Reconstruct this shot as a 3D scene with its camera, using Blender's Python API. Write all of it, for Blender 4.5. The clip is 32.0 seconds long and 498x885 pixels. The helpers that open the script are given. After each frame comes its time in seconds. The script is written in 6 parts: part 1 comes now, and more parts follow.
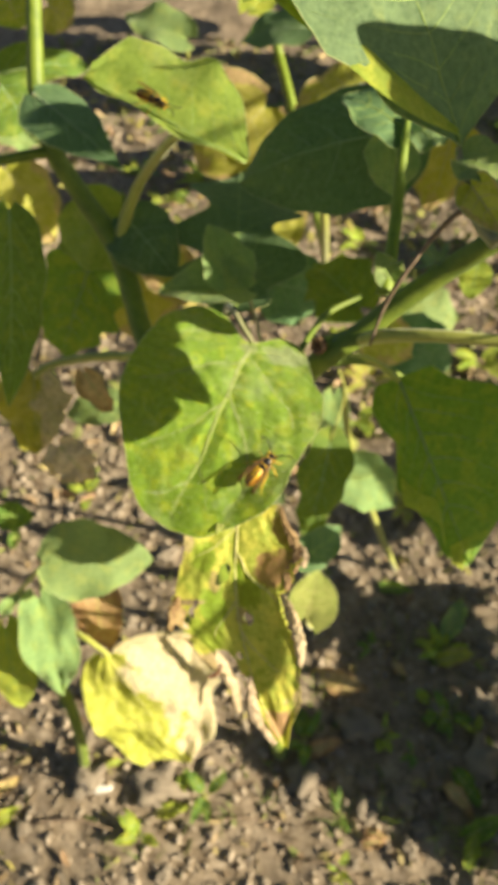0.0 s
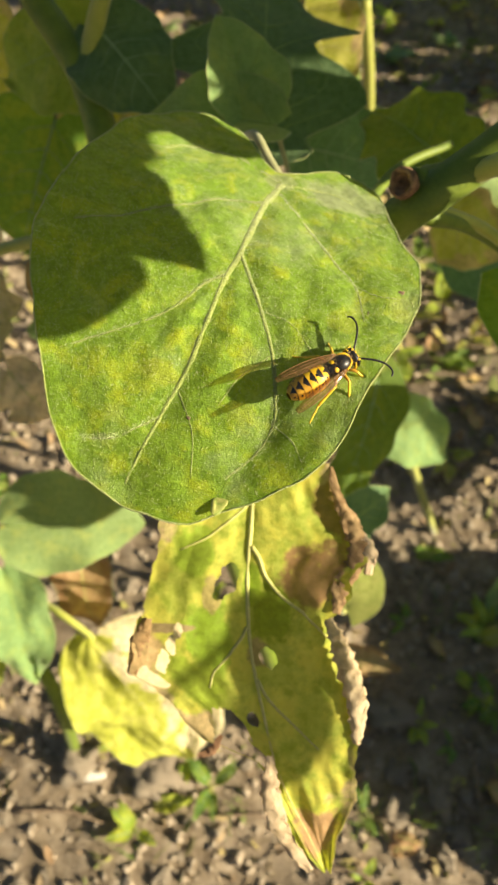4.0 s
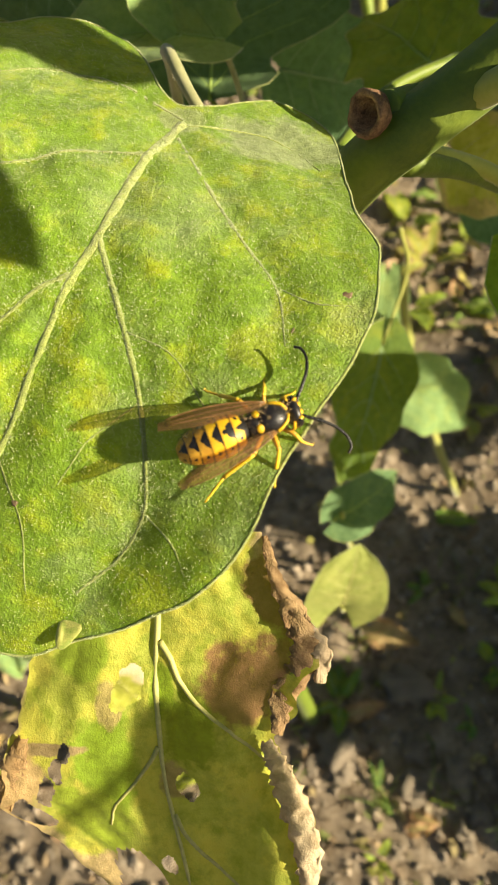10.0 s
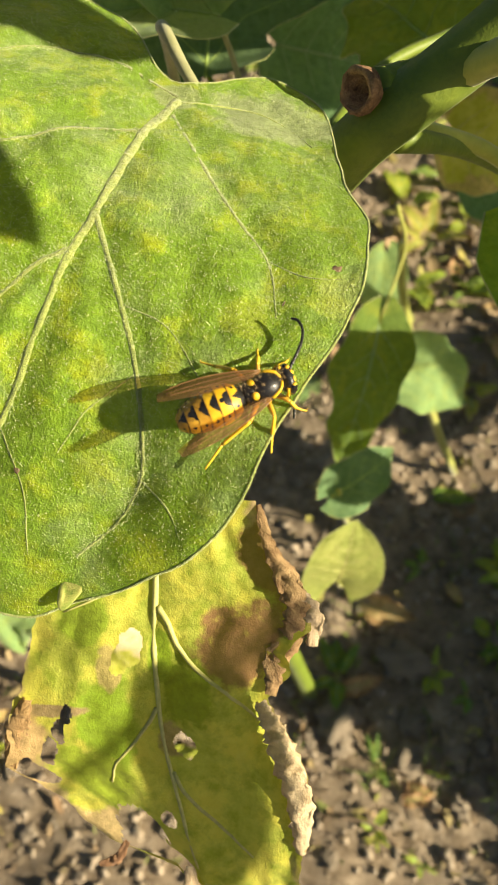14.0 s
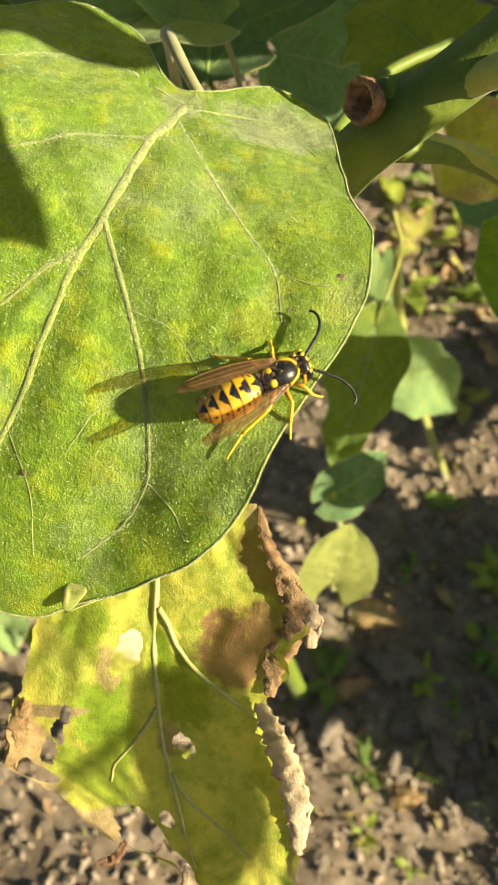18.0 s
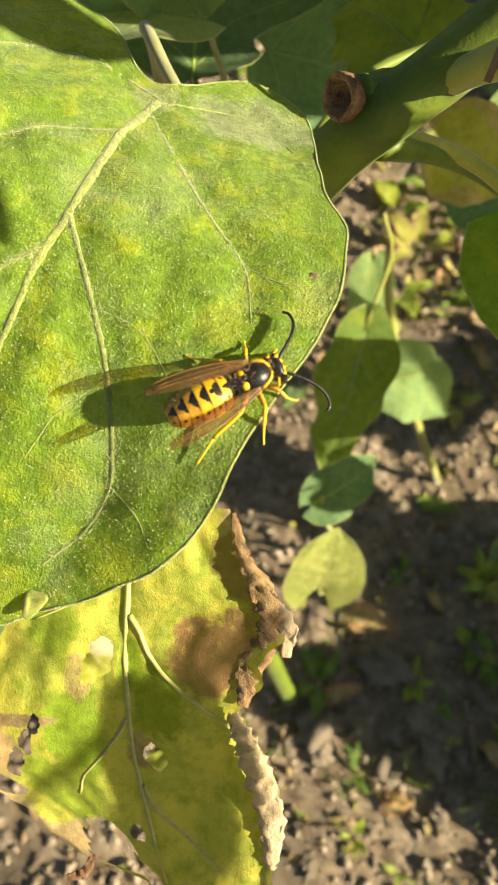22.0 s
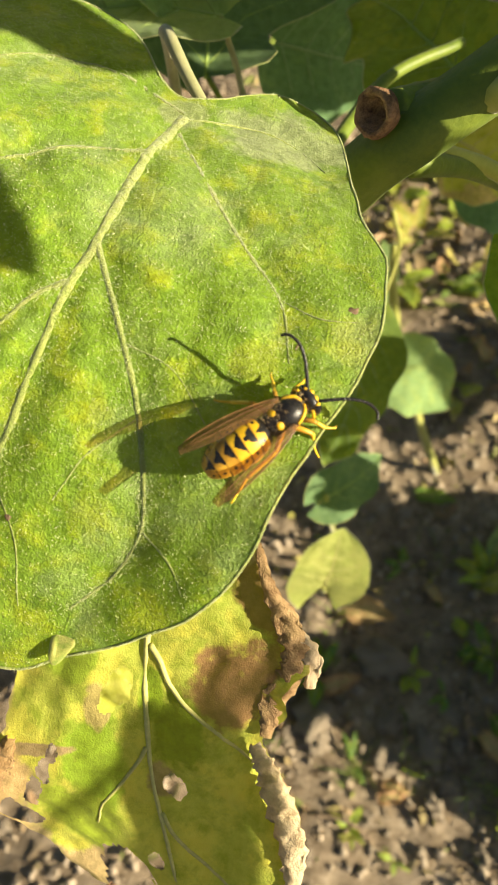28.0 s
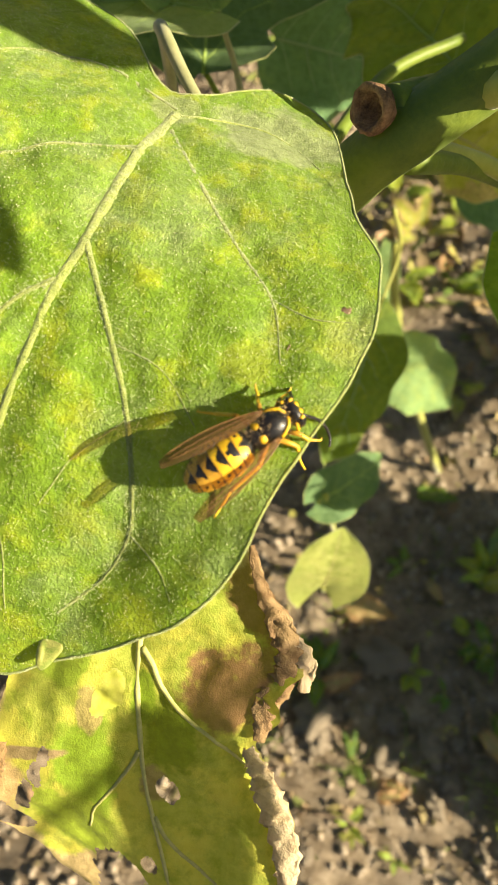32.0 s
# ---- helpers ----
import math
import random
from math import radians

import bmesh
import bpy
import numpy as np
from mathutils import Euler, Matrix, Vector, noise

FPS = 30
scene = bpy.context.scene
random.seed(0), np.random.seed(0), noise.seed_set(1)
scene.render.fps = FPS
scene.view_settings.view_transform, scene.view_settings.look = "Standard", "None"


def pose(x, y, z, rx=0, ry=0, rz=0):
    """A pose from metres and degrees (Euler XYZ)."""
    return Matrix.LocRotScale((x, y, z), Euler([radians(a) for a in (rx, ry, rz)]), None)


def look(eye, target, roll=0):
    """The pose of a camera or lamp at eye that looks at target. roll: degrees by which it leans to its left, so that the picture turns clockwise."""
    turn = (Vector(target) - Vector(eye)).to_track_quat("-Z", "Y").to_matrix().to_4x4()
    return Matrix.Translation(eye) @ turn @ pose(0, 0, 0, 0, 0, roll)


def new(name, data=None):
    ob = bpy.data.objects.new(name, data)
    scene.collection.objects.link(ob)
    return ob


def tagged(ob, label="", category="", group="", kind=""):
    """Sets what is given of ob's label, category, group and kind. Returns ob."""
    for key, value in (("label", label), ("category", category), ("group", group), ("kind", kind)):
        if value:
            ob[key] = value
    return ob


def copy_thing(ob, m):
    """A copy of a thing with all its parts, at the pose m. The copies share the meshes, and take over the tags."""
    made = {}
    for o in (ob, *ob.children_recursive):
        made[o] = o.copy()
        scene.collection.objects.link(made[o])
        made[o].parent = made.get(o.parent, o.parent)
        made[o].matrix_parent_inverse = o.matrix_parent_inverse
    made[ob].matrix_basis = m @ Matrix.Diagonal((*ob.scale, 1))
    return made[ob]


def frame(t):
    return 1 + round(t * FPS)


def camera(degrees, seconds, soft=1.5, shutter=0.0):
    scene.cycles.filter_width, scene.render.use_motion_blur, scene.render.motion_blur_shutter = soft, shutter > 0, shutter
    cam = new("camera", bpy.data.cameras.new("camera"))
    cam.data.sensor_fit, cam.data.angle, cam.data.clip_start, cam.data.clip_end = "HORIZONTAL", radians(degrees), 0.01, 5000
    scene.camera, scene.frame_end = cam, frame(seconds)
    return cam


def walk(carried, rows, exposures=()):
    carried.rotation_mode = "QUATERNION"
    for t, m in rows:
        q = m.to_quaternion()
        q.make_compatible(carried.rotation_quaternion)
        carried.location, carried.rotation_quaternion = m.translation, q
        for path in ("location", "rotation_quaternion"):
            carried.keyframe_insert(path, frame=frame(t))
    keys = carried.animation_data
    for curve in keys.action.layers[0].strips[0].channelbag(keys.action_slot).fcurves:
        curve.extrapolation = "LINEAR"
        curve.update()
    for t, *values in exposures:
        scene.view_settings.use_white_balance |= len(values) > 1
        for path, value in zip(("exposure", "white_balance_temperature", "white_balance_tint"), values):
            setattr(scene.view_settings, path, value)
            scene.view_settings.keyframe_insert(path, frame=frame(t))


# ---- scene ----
cam = camera(40.0, 32.0)
cam.data.dof.use_dof = True
cam.data.dof.focus_distance = 0.089
cam.data.dof.aperture_fstop = 54.0
PATH = [
    (0, 0.00000, 0.00000, 0.70020, 42.000, -0.000, 0.000),
    (0.5, 0.00129, -0.00107, 0.69869, 41.811, 0.155, -0.229),
    (1, 0.00130, 0.00136, 0.69575, 41.034, 0.286, -0.416),
    (1.5, 0.00128, 0.00189, 0.69515, 41.099, 0.484, -0.466),
    (2, 0.00107, 0.00921, 0.68660, 40.932, 0.926, 0.006),
    (2.5, 0.00113, 0.02339, 0.66956, 40.477, 0.720, -0.290),
    (4.5, -0.00199, 0.08187, 0.59686, 36.558, 0.858, 2.788),
    (5, 0.00608, 0.09756, 0.58430, 35.591, 2.149, 3.385),
    (5.5, 0.01011, 0.10289, 0.58538, 35.118, 2.473, 3.277),
    (6, 0.01048, 0.10541, 0.58632, 34.589, 2.763, 3.305),
    (6.5, 0.01025, 0.10729, 0.58454, 34.682, 3.415, 3.762),
    (7, 0.01251, 0.10722, 0.58401, 34.583, 3.474, 3.540),
    (7.5, 0.00950, 0.10782, 0.58439, 34.207, 3.494, 3.527),
    (8, 0.01324, 0.10485, 0.58976, 34.043, 3.240, 3.201),
    (8.5, 0.01427, 0.10469, 0.58858, 33.784, 2.719, 2.706),
    (9, 0.01572, 0.10535, 0.58959, 33.390, 2.599, 2.392),
    (9.5, 0.01494, 0.10431, 0.59124, 33.232, 2.805, 2.397),
    (10, 0.01555, 0.10522, 0.59162, 32.968, 2.940, 2.345),
    (10.5, 0.01386, 0.10635, 0.59128, 32.728, 2.978, 2.454),
    (11, 0.01353, 0.10585, 0.59114, 32.485, 2.888, 2.358),
    (11.5, 0.01611, 0.10465, 0.59211, 32.259, 2.760, 2.133),
    (12, 0.01693, 0.10417, 0.59176, 31.934, 2.844, 2.167),
    (12.5, 0.01764, 0.10420, 0.59147, 31.768, 2.971, 2.183),
    (13, 0.01666, 0.10384, 0.59224, 31.639, 2.898, 2.188),
    (13.5, 0.01652, 0.10307, 0.59315, 31.402, 2.990, 2.296),
    (14, 0.01657, 0.10257, 0.59340, 31.329, 2.969, 2.278),
    (14.5, 0.01678, 0.10255, 0.59273, 31.084, 2.852, 2.475),
    (16.5, 0.01569, 0.10122, 0.59438, 31.337, 2.331, 2.318),
    (17, 0.01472, 0.10218, 0.59508, 31.520, 2.305, 2.224),
    (17.5, 0.01474, 0.10259, 0.59483, 31.531, 2.245, 2.327),
    (18, 0.01519, 0.10203, 0.59460, 31.542, 2.119, 2.358),
    (18.5, 0.01850, 0.10209, 0.59550, 31.604, 2.080, 2.491),
    (19, 0.01793, 0.10186, 0.59483, 31.682, 1.990, 2.508),
    (19.5, 0.01666, 0.10219, 0.59453, 31.665, 1.969, 2.499),
    (20, 0.01508, 0.10334, 0.59350, 31.752, 1.916, 2.520),
    (20.5, 0.01514, 0.10366, 0.59187, 31.741, 1.779, 2.507),
    (21, 0.01448, 0.10452, 0.59145, 31.704, 1.593, 2.558),
    (21.5, 0.01608, 0.10398, 0.59322, 31.736, 1.538, 2.564),
    (22, 0.01806, 0.10368, 0.59231, 31.749, 1.509, 2.529),
    (22.5, 0.01678, 0.10519, 0.59218, 31.584, 1.428, 2.520),
    (23, 0.01466, 0.10547, 0.59150, 31.508, 1.323, 2.576),
    (23.5, 0.01368, 0.10641, 0.59158, 31.288, 1.086, 2.693),
    (24, 0.01511, 0.10705, 0.59140, 31.261, 0.975, 2.569),
    (24.5, 0.01226, 0.10926, 0.59122, 31.028, 0.661, 2.639),
    (25, 0.01217, 0.10940, 0.59051, 30.829, 0.477, 2.724),
    (25.5, 0.01548, 0.10785, 0.59278, 30.728, 0.494, 2.582),
    (27.5, 0.01614, 0.11017, 0.59269, 30.121, 0.800, 2.647),
    (28, 0.01324, 0.11040, 0.59323, 30.358, 0.898, 2.593),
    (28.5, 0.01537, 0.10958, 0.59443, 30.178, 0.783, 2.770),
    (29, 0.01775, 0.10906, 0.59252, 30.157, 0.909, 2.593),
    (29.5, 0.01653, 0.10985, 0.59220, 30.175, 1.042, 2.653),
    (30, 0.01772, 0.11037, 0.59348, 30.091, 1.097, 2.776),
    (30.5, 0.01556, 0.11001, 0.59256, 30.178, 1.143, 2.931),
    (31, 0.01510, 0.11075, 0.59267, 30.173, 1.165, 2.956),
    (31.5, 0.01334, 0.11166, 0.59235, 30.166, 1.041, 2.840),
    (32, 0.01443, 0.11151, 0.59234, 30.158, 1.013, 2.810),
]
walk(cam, [(t, pose(x, y, z, rx, ry, rz)) for t, x, y, z, rx, ry, rz in PATH],
     exposures=((0.0, 1.17, 6630, 10), (2.5, 1.17, 6630, 10), (4.5, 1.14, 6930, 10), (14.0, 1.14, 6930, 10), (17.0, 1.25, 6930, 10), (29.5, 1.25, 6930, 10), (32.0, 1.35, 6930, 10)))

# ---- daylight: low autumn sun from the right, clear sky ----
SUN_DIR = Vector((0.89, -0.25, 0.39)).normalized()      # towards the sun
world = bpy.data.worlds.new("sky")
scene.world = world
world.use_nodes = True
wn = world.node_tree
sky = wn.nodes.new("ShaderNodeTexSky")
sky.sky_type, sky.sun_disc = "NISHITA", False
sky.sun_elevation = math.asin(SUN_DIR.z)
sky.sun_rotation = math.atan2(SUN_DIR.x, SUN_DIR.y)
wn.links.new(sky.outputs["Color"], wn.nodes["Background"].inputs["Color"])
wn.nodes["Background"].inputs["Strength"].default_value = 0.030
sun = new("sun", bpy.data.lights.new("sun", "SUN"))
sun.data.energy, sun.data.angle, sun.data.color = 5.0, radians(0.53), (1.0, 0.88, 0.66)
sun.matrix_world = look(SUN_DIR * 3.0, (0.0, 0.0, 0.0))


# ---- materials ----
def node(nt, kind, **values):
    n = nt.nodes.new(kind)
    for key, value in values.items():
        n.inputs[key].default_value = value
    return n


def noise_tex(nt, coord, scale, detail=4.0, rough=0.55):
    n = node(nt, "ShaderNodeTexNoise", Scale=scale, Detail=detail, Roughness=rough)
    nt.links.new(coord, n.inputs["Vector"])
    return n.outputs["Fac"]


def ramp(nt, fac, stops):
    n = nt.nodes.new("ShaderNodeValToRGB")
    els = n.color_ramp.elements
    while len(els) < len(stops):
        els.new(0.5)
    for e, (p, c) in zip(els, stops):
        e.position, e.color = p, (*c, 1.0) if len(c) == 3 else c
    nt.links.new(fac, n.inputs["Fac"])
    return n.outputs["Color"]


def mixed(nt, fac, a, b, blend="MIX"):
    n = nt.nodes.new("ShaderNodeMix")
    n.data_type, n.blend_type = "RGBA", blend
    for socket, value in ((n.inputs[0], fac), (n.inputs[6], a), (n.inputs[7], b)):
        if isinstance(value, (int, float)):
            socket.default_value = value
        elif isinstance(value, tuple):
            socket.default_value = (*value, 1.0)
        else:
            nt.links.new(value, socket)
    return n.outputs[2]


def maths(nt, op, a, b=0.0):
    n = nt.nodes.new("ShaderNodeMath")
    n.operation = op
    for socket, value in zip(n.inputs, (a, b)):
        if isinstance(value, (int, float)):
            socket.default_value = value
        else:
            nt.links.new(value, socket)
    return n.outputs[0]


def material(name):
    m = bpy.data.materials.new(name)
    m.use_nodes = True
    nt = m.node_tree
    return m, nt, nt.nodes["Principled BSDF"], nt.nodes["Material Output"]


def bumped(nt, bsdf, height, strength, distance):
    b = node(nt, "ShaderNodeBump", Strength=strength, Distance=distance)
    nt.links.new(height, b.inputs["Height"])
    nt.links.new(b.outputs["Normal"], bsdf.inputs["Normal"])
    return b.outputs["Normal"]


def leaf_material(name, dark, light, yellow, yellowing, through_light, brown=None, browning=0.0, rough=0.62, fuzz=0.08, glow=0.38, dry_side=0, patches=(), net=260.0, dust=0.0, relief=0.75, pimples=0.0, mottle=130.0):
    """Fuzzy leaf: mottled green with yellow patches, fine hairs, light shining through; dry brown rims where browning > 0."""
    m, nt, bsdf, out = material(name)
    tc = nt.nodes.new("ShaderNodeTexCoord")
    obj = tc.outputs["Object"]
    info = nt.nodes.new("ShaderNodeObjectInfo")
    large = noise_tex(nt, obj, mottle, 3.0)
    mid = noise_tex(nt, obj, 420.0, 6.0, 0.68)
    fine = noise_tex(nt, obj, 3600.0, 2.0, 0.6)
    colour = mixed(nt, ramp(nt, mid, [(0.37, (0, 0, 0)), (0.63, (1, 1, 1))]), tuple(c * 0.85 for c in dark), light)
    patch = maths(nt, "MULTIPLY", ramp(nt, maths(nt, "ADD", large, maths(nt, "MULTIPLY", maths(nt, "SUBTRACT", mid, 0.5), 0.5)), [(0.62 - 0.34 * yellowing, (0, 0, 0)), (0.80 - 0.30 * yellowing, (1, 1, 1))]), 0.85)
    colour = mixed(nt, patch, colour, yellow)
    colour = mixed(nt, maths(nt, "MULTIPLY", fine, 0.25), colour, tuple(min(1.0, c * 1.5 + 0.03) for c in light))
    if brown:
        uv = nt.nodes.new("ShaderNodeSeparateXYZ")
        nt.links.new(tc.outputs["UV"], uv.inputs[0])
        edge = maths(nt, "ABSOLUTE", maths(nt, "SUBTRACT", maths(nt, "MULTIPLY", uv.outputs["Y"], 2.0), 1.0))
        edge = maths(nt, "MAXIMUM", edge, maths(nt, "MULTIPLY", uv.outputs["X"], 0.9))
        if dry_side:
            edge = maths(nt, "ADD", 0.5, maths(nt, "MULTIPLY", maths(nt, "SUBTRACT", uv.outputs["Y"], 0.5), 1.7 * dry_side))
        edge = maths(nt, "ADD", edge, maths(nt, "MULTIPLY", maths(nt, "SUBTRACT", noise_tex(nt, obj, 55.0, 4.0), 0.5), 1.5))
        dry = ramp(nt, edge, [(0.98 - 0.6 * browning, (0, 0, 0)), (1.06 - 0.55 * browning, (1, 1, 1))])
        tone = ramp(nt, mid, [(0.3, tuple(c * 0.45 for c in brown)), (0.55, brown), (0.75, tuple(min(1, c * 1.5) for c in brown))])
        colour = mixed(nt, dry, colour, tone)
    # net of fine veins
    cell = nt.nodes.new("ShaderNodeTexVoronoi")
    cell.feature = "DISTANCE_TO_EDGE"
    cell.inputs["Scale"].default_value = net
    wobble = nt.nodes.new("ShaderNodeTexNoise")
    wobble.inputs["Scale"].default_value = net * 1.3
    nt.links.new(obj, wobble.inputs["Vector"])
    shift = nt.nodes.new("ShaderNodeVectorMath")
    shift.operation = "MULTIPLY_ADD"
    nt.links.new(wobble.outputs["Color"], shift.inputs[0])
    shift.inputs[1].default_value = (0.9 / net,) * 3
    nt.links.new(obj, shift.inputs[2])
    nt.links.new(shift.outputs[0], cell.inputs["Vector"])
    veined = ramp(nt, cell.outputs["Distance"], [(0.0, (1, 1, 1)), (0.22, (0, 0, 0))])
    colour = mixed(nt, maths(nt, "MULTIPLY", veined, 0.20), colour, tuple(min(1.0, c * 1.25 + 0.06) for c in light))
    if dust:
        grey = ramp(nt, noise_tex(nt, obj, 62.0, 5.0, 0.7), [(0.5, (0, 0, 0)), (0.68, (1, 1, 1))])
        colour = mixed(nt, maths(nt, "MULTIPLY", grey, dust), colour, (0.42, 0.48, 0.26))
    for pu, pv, ru, rv, tone in patches:
        spot = nt.nodes.new("ShaderNodeSeparateXYZ")
        nt.links.new(tc.outputs["UV"], spot.inputs[0])
        du = maths(nt, "DIVIDE", maths(nt, "SUBTRACT", spot.outputs["X"], pu), ru)
        dv = maths(nt, "DIVIDE", maths(nt, "SUBTRACT", maths(nt, "SUBTRACT", maths(nt, "MULTIPLY", spot.outputs["Y"], 2.0), 1.0), pv), rv)
        off = maths(nt, "ADD", maths(nt, "MULTIPLY", du, du), maths(nt, "MULTIPLY", dv, dv))
        off = maths(nt, "ADD", off, maths(nt, "MULTIPLY", maths(nt, "SUBTRACT", noise_tex(nt, obj, 170.0, 5.0, 0.65), 0.5), 3.2))
        spot_tone = ramp(nt, mid, [(0.3, tuple(c * 0.55 for c in tone)), (0.55, tone), (0.75, tuple(min(1, c * 1.35) for c in tone))])
        colour = mixed(nt, ramp(nt, off, [(0.55, (1, 1, 1)), (1.0, (0, 0, 0))]), colour, spot_tone)
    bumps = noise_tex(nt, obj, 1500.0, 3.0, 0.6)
    # relief shading put into the colour: hollows of the bumps darker, crowns lighter
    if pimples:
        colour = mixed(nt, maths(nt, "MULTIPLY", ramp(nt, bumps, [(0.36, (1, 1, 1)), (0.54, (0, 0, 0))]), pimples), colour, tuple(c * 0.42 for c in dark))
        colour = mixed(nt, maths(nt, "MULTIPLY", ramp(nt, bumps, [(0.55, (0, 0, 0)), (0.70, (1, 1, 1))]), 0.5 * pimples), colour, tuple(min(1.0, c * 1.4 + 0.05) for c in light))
    tint = nt.nodes.new("ShaderNodeHueSaturation")
    nt.links.new(maths(nt, "ADD", 0.485, maths(nt, "MULTIPLY", info.outputs["Random"], 0.03)), tint.inputs["Hue"])
    nt.links.new(maths(nt, "ADD", 0.88, maths(nt, "MULTIPLY", info.outputs["Random"], 0.24)), tint.inputs["Value"])
    nt.links.new(colour, tint.inputs["Color"])
    colour = tint.outputs["Color"]
    nt.links.new(colour, bsdf.inputs["Base Color"])
    bsdf.inputs["Roughness"].default_value = rough
    bsdf.inputs["Sheen Weight"].default_value = fuzz
    bsdf.inputs["Sheen Roughness"].default_value = 0.45
    bsdf.inputs["Specular IOR Level"].default_value = 0.35
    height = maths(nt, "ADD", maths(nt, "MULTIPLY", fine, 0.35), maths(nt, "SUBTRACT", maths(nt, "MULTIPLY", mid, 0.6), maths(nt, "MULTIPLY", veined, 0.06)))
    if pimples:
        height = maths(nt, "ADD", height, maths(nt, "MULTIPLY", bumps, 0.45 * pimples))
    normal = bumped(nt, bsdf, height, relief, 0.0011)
    trans = nt.nodes.new("ShaderNodeBsdfTranslucent")
    nt.links.new(mixed(nt, 0.75, colour, through_light), trans.inputs["Color"])
    mix = nt.nodes.new("ShaderNodeMixShader")
    mix.inputs[0].default_value = glow
    nt.links.new(bsdf.outputs[0], mix.inputs[1])
    nt.links.new(trans.outputs[0], mix.inputs[2])
    nt.links.new(mix.outputs[0], out.inputs["Surface"])
    return m


def plain(name, dark, light, scale=400.0, rough=0.6, bump=0.3, depth=0.0005, metal=0.0, coat=0.0, sheen=0.0, fine=0.0):
    """A surface that varies between two tones at two scales."""
    m, nt, bsdf, out = material(name)
    obj = nt.nodes.new("ShaderNodeTexCoord").outputs["Object"]
    info = nt.nodes.new("ShaderNodeObjectInfo")
    a, b = noise_tex(nt, obj, scale, 5.0), noise_tex(nt, obj, scale * 7.0, 3.0)
    fac = maths(nt, "ADD", maths(nt, "MULTIPLY", a, 0.7), maths(nt, "MULTIPLY", b, 0.3))
    colour = mixed(nt, ramp(nt, fac, [(0.34, (0, 0, 0)), (0.66, (1, 1, 1))]), dark, light)
    tint = nt.nodes.new("ShaderNodeHueSaturation")
    nt.links.new(maths(nt, "ADD", 0.85, maths(nt, "MULTIPLY", info.outputs["Random"], 0.3)), tint.inputs["Value"])
    nt.links.new(colour, tint.inputs["Color"])
    nt.links.new(tint.outputs["Color"], bsdf.inputs["Base Color"])
    bsdf.inputs["Roughness"].default_value, bsdf.inputs["Metallic"].default_value = rough, metal
    bsdf.inputs["Coat Weight"].default_value, bsdf.inputs["Sheen Weight"].default_value = coat, sheen
    bumped(nt, bsdf, fac, bump, depth)
    return m


LEAF = leaf_material("fresh_leaf", (0.10, 0.22, 0.018), (0.18, 0.34, 0.035), (0.38, 0.42, 0.03), 0.42, (0.34, 0.52, 0.015))
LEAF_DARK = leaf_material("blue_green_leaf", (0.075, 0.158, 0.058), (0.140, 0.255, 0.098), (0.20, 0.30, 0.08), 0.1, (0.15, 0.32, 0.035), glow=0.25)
LEAF_TEAL = leaf_material("grey_green_leaf", (0.105, 0.195, 0.080), (0.185, 0.300, 0.125), (0.25, 0.34, 0.11), 0.2, (0.20, 0.38, 0.05), glow=0.25)
LEAF_MID = leaf_material("green_leaf", (0.085, 0.17, 0.018), (0.16, 0.28, 0.035), (0.30, 0.34, 0.03), 0.35, (0.32, 0.46, 0.015))
LEAF_PALE = leaf_material("pale_leaf", (0.18, 0.31, 0.10), (0.29, 0.42, 0.15), (0.40, 0.46, 0.11), 0.35, (0.38, 0.54, 0.06), fuzz=0.2)
LEAF_LIGHT = leaf_material("light_green_leaf", (0.19, 0.32, 0.035), (0.30, 0.43, 0.06), (0.46, 0.50, 0.06), 0.36, (0.42, 0.56, 0.03), dust=0.25)
LEAF_LIME = leaf_material("lime_leaf", (0.23, 0.36, 0.03), (0.37, 0.47, 0.05), (0.54, 0.56, 0.06), 0.5, (0.50, 0.62, 0.03))
LEAF_LEMON = leaf_material("lemon_leaf", (0.32, 0.39, 0.07), (0.45, 0.49, 0.13), (0.50, 0.52, 0.14), 0.5, (0.46, 0.50, 0.08))
LEAF_YELLOW = leaf_material("yellow_leaf", (0.33, 0.37, 0.03), (0.46, 0.47, 0.06), (0.58, 0.55, 0.13), 0.55, (0.60, 0.60, 0.04), (0.52, 0.36, 0.19), 0.42)
LEAF_WITHER = leaf_material("withering_leaf", (0.27, 0.35, 0.022), (0.50, 0.51, 0.075), (0.66, 0.54, 0.09), 0.58, (0.52, 0.55, 0.03), (0.56, 0.40, 0.22), 0.10, relief=0.45,
                            patches=((0.36, -0.25, 0.08, 0.30, (0.24, 0.33, 0.02)), (0.42, 0.38, 0.10, 0.22, (0.30, 0.42, 0.03)), (0.22, 0.62, 0.07, 0.26, (0.34, 0.44, 0.04)), (0.53, 0.55, 0.08, 0.25, (0.36, 0.44, 0.04)), (0.30, -0.05, 0.06, 0.10, (0.26, 0.36, 0.02)), (0.265, -0.62, 0.085, 0.34, (0.30, 0.145, 0.075)), (0.13, -0.92, 0.10, 0.22, (0.26, 0.14, 0.06)), (0.32, 0.36, 0.05, 0.10, (0.52, 0.40, 0.15)), (0.40, 0.75, 0.012, 0.34, (0.40, 0.27, 0.15)), (0.47, 1.0, 0.08, 0.28, (0.56, 0.36, 0.18)), (0.655, 0.9, 0.05, 0.5, (0.60, 0.42, 0.22)), (0.46, -0.10, 0.04, 0.14, (0.40, 0.26, 0.14)), (0.90, -0.1, 0.07, 0.8, (0.44, 0.24, 0.13))))
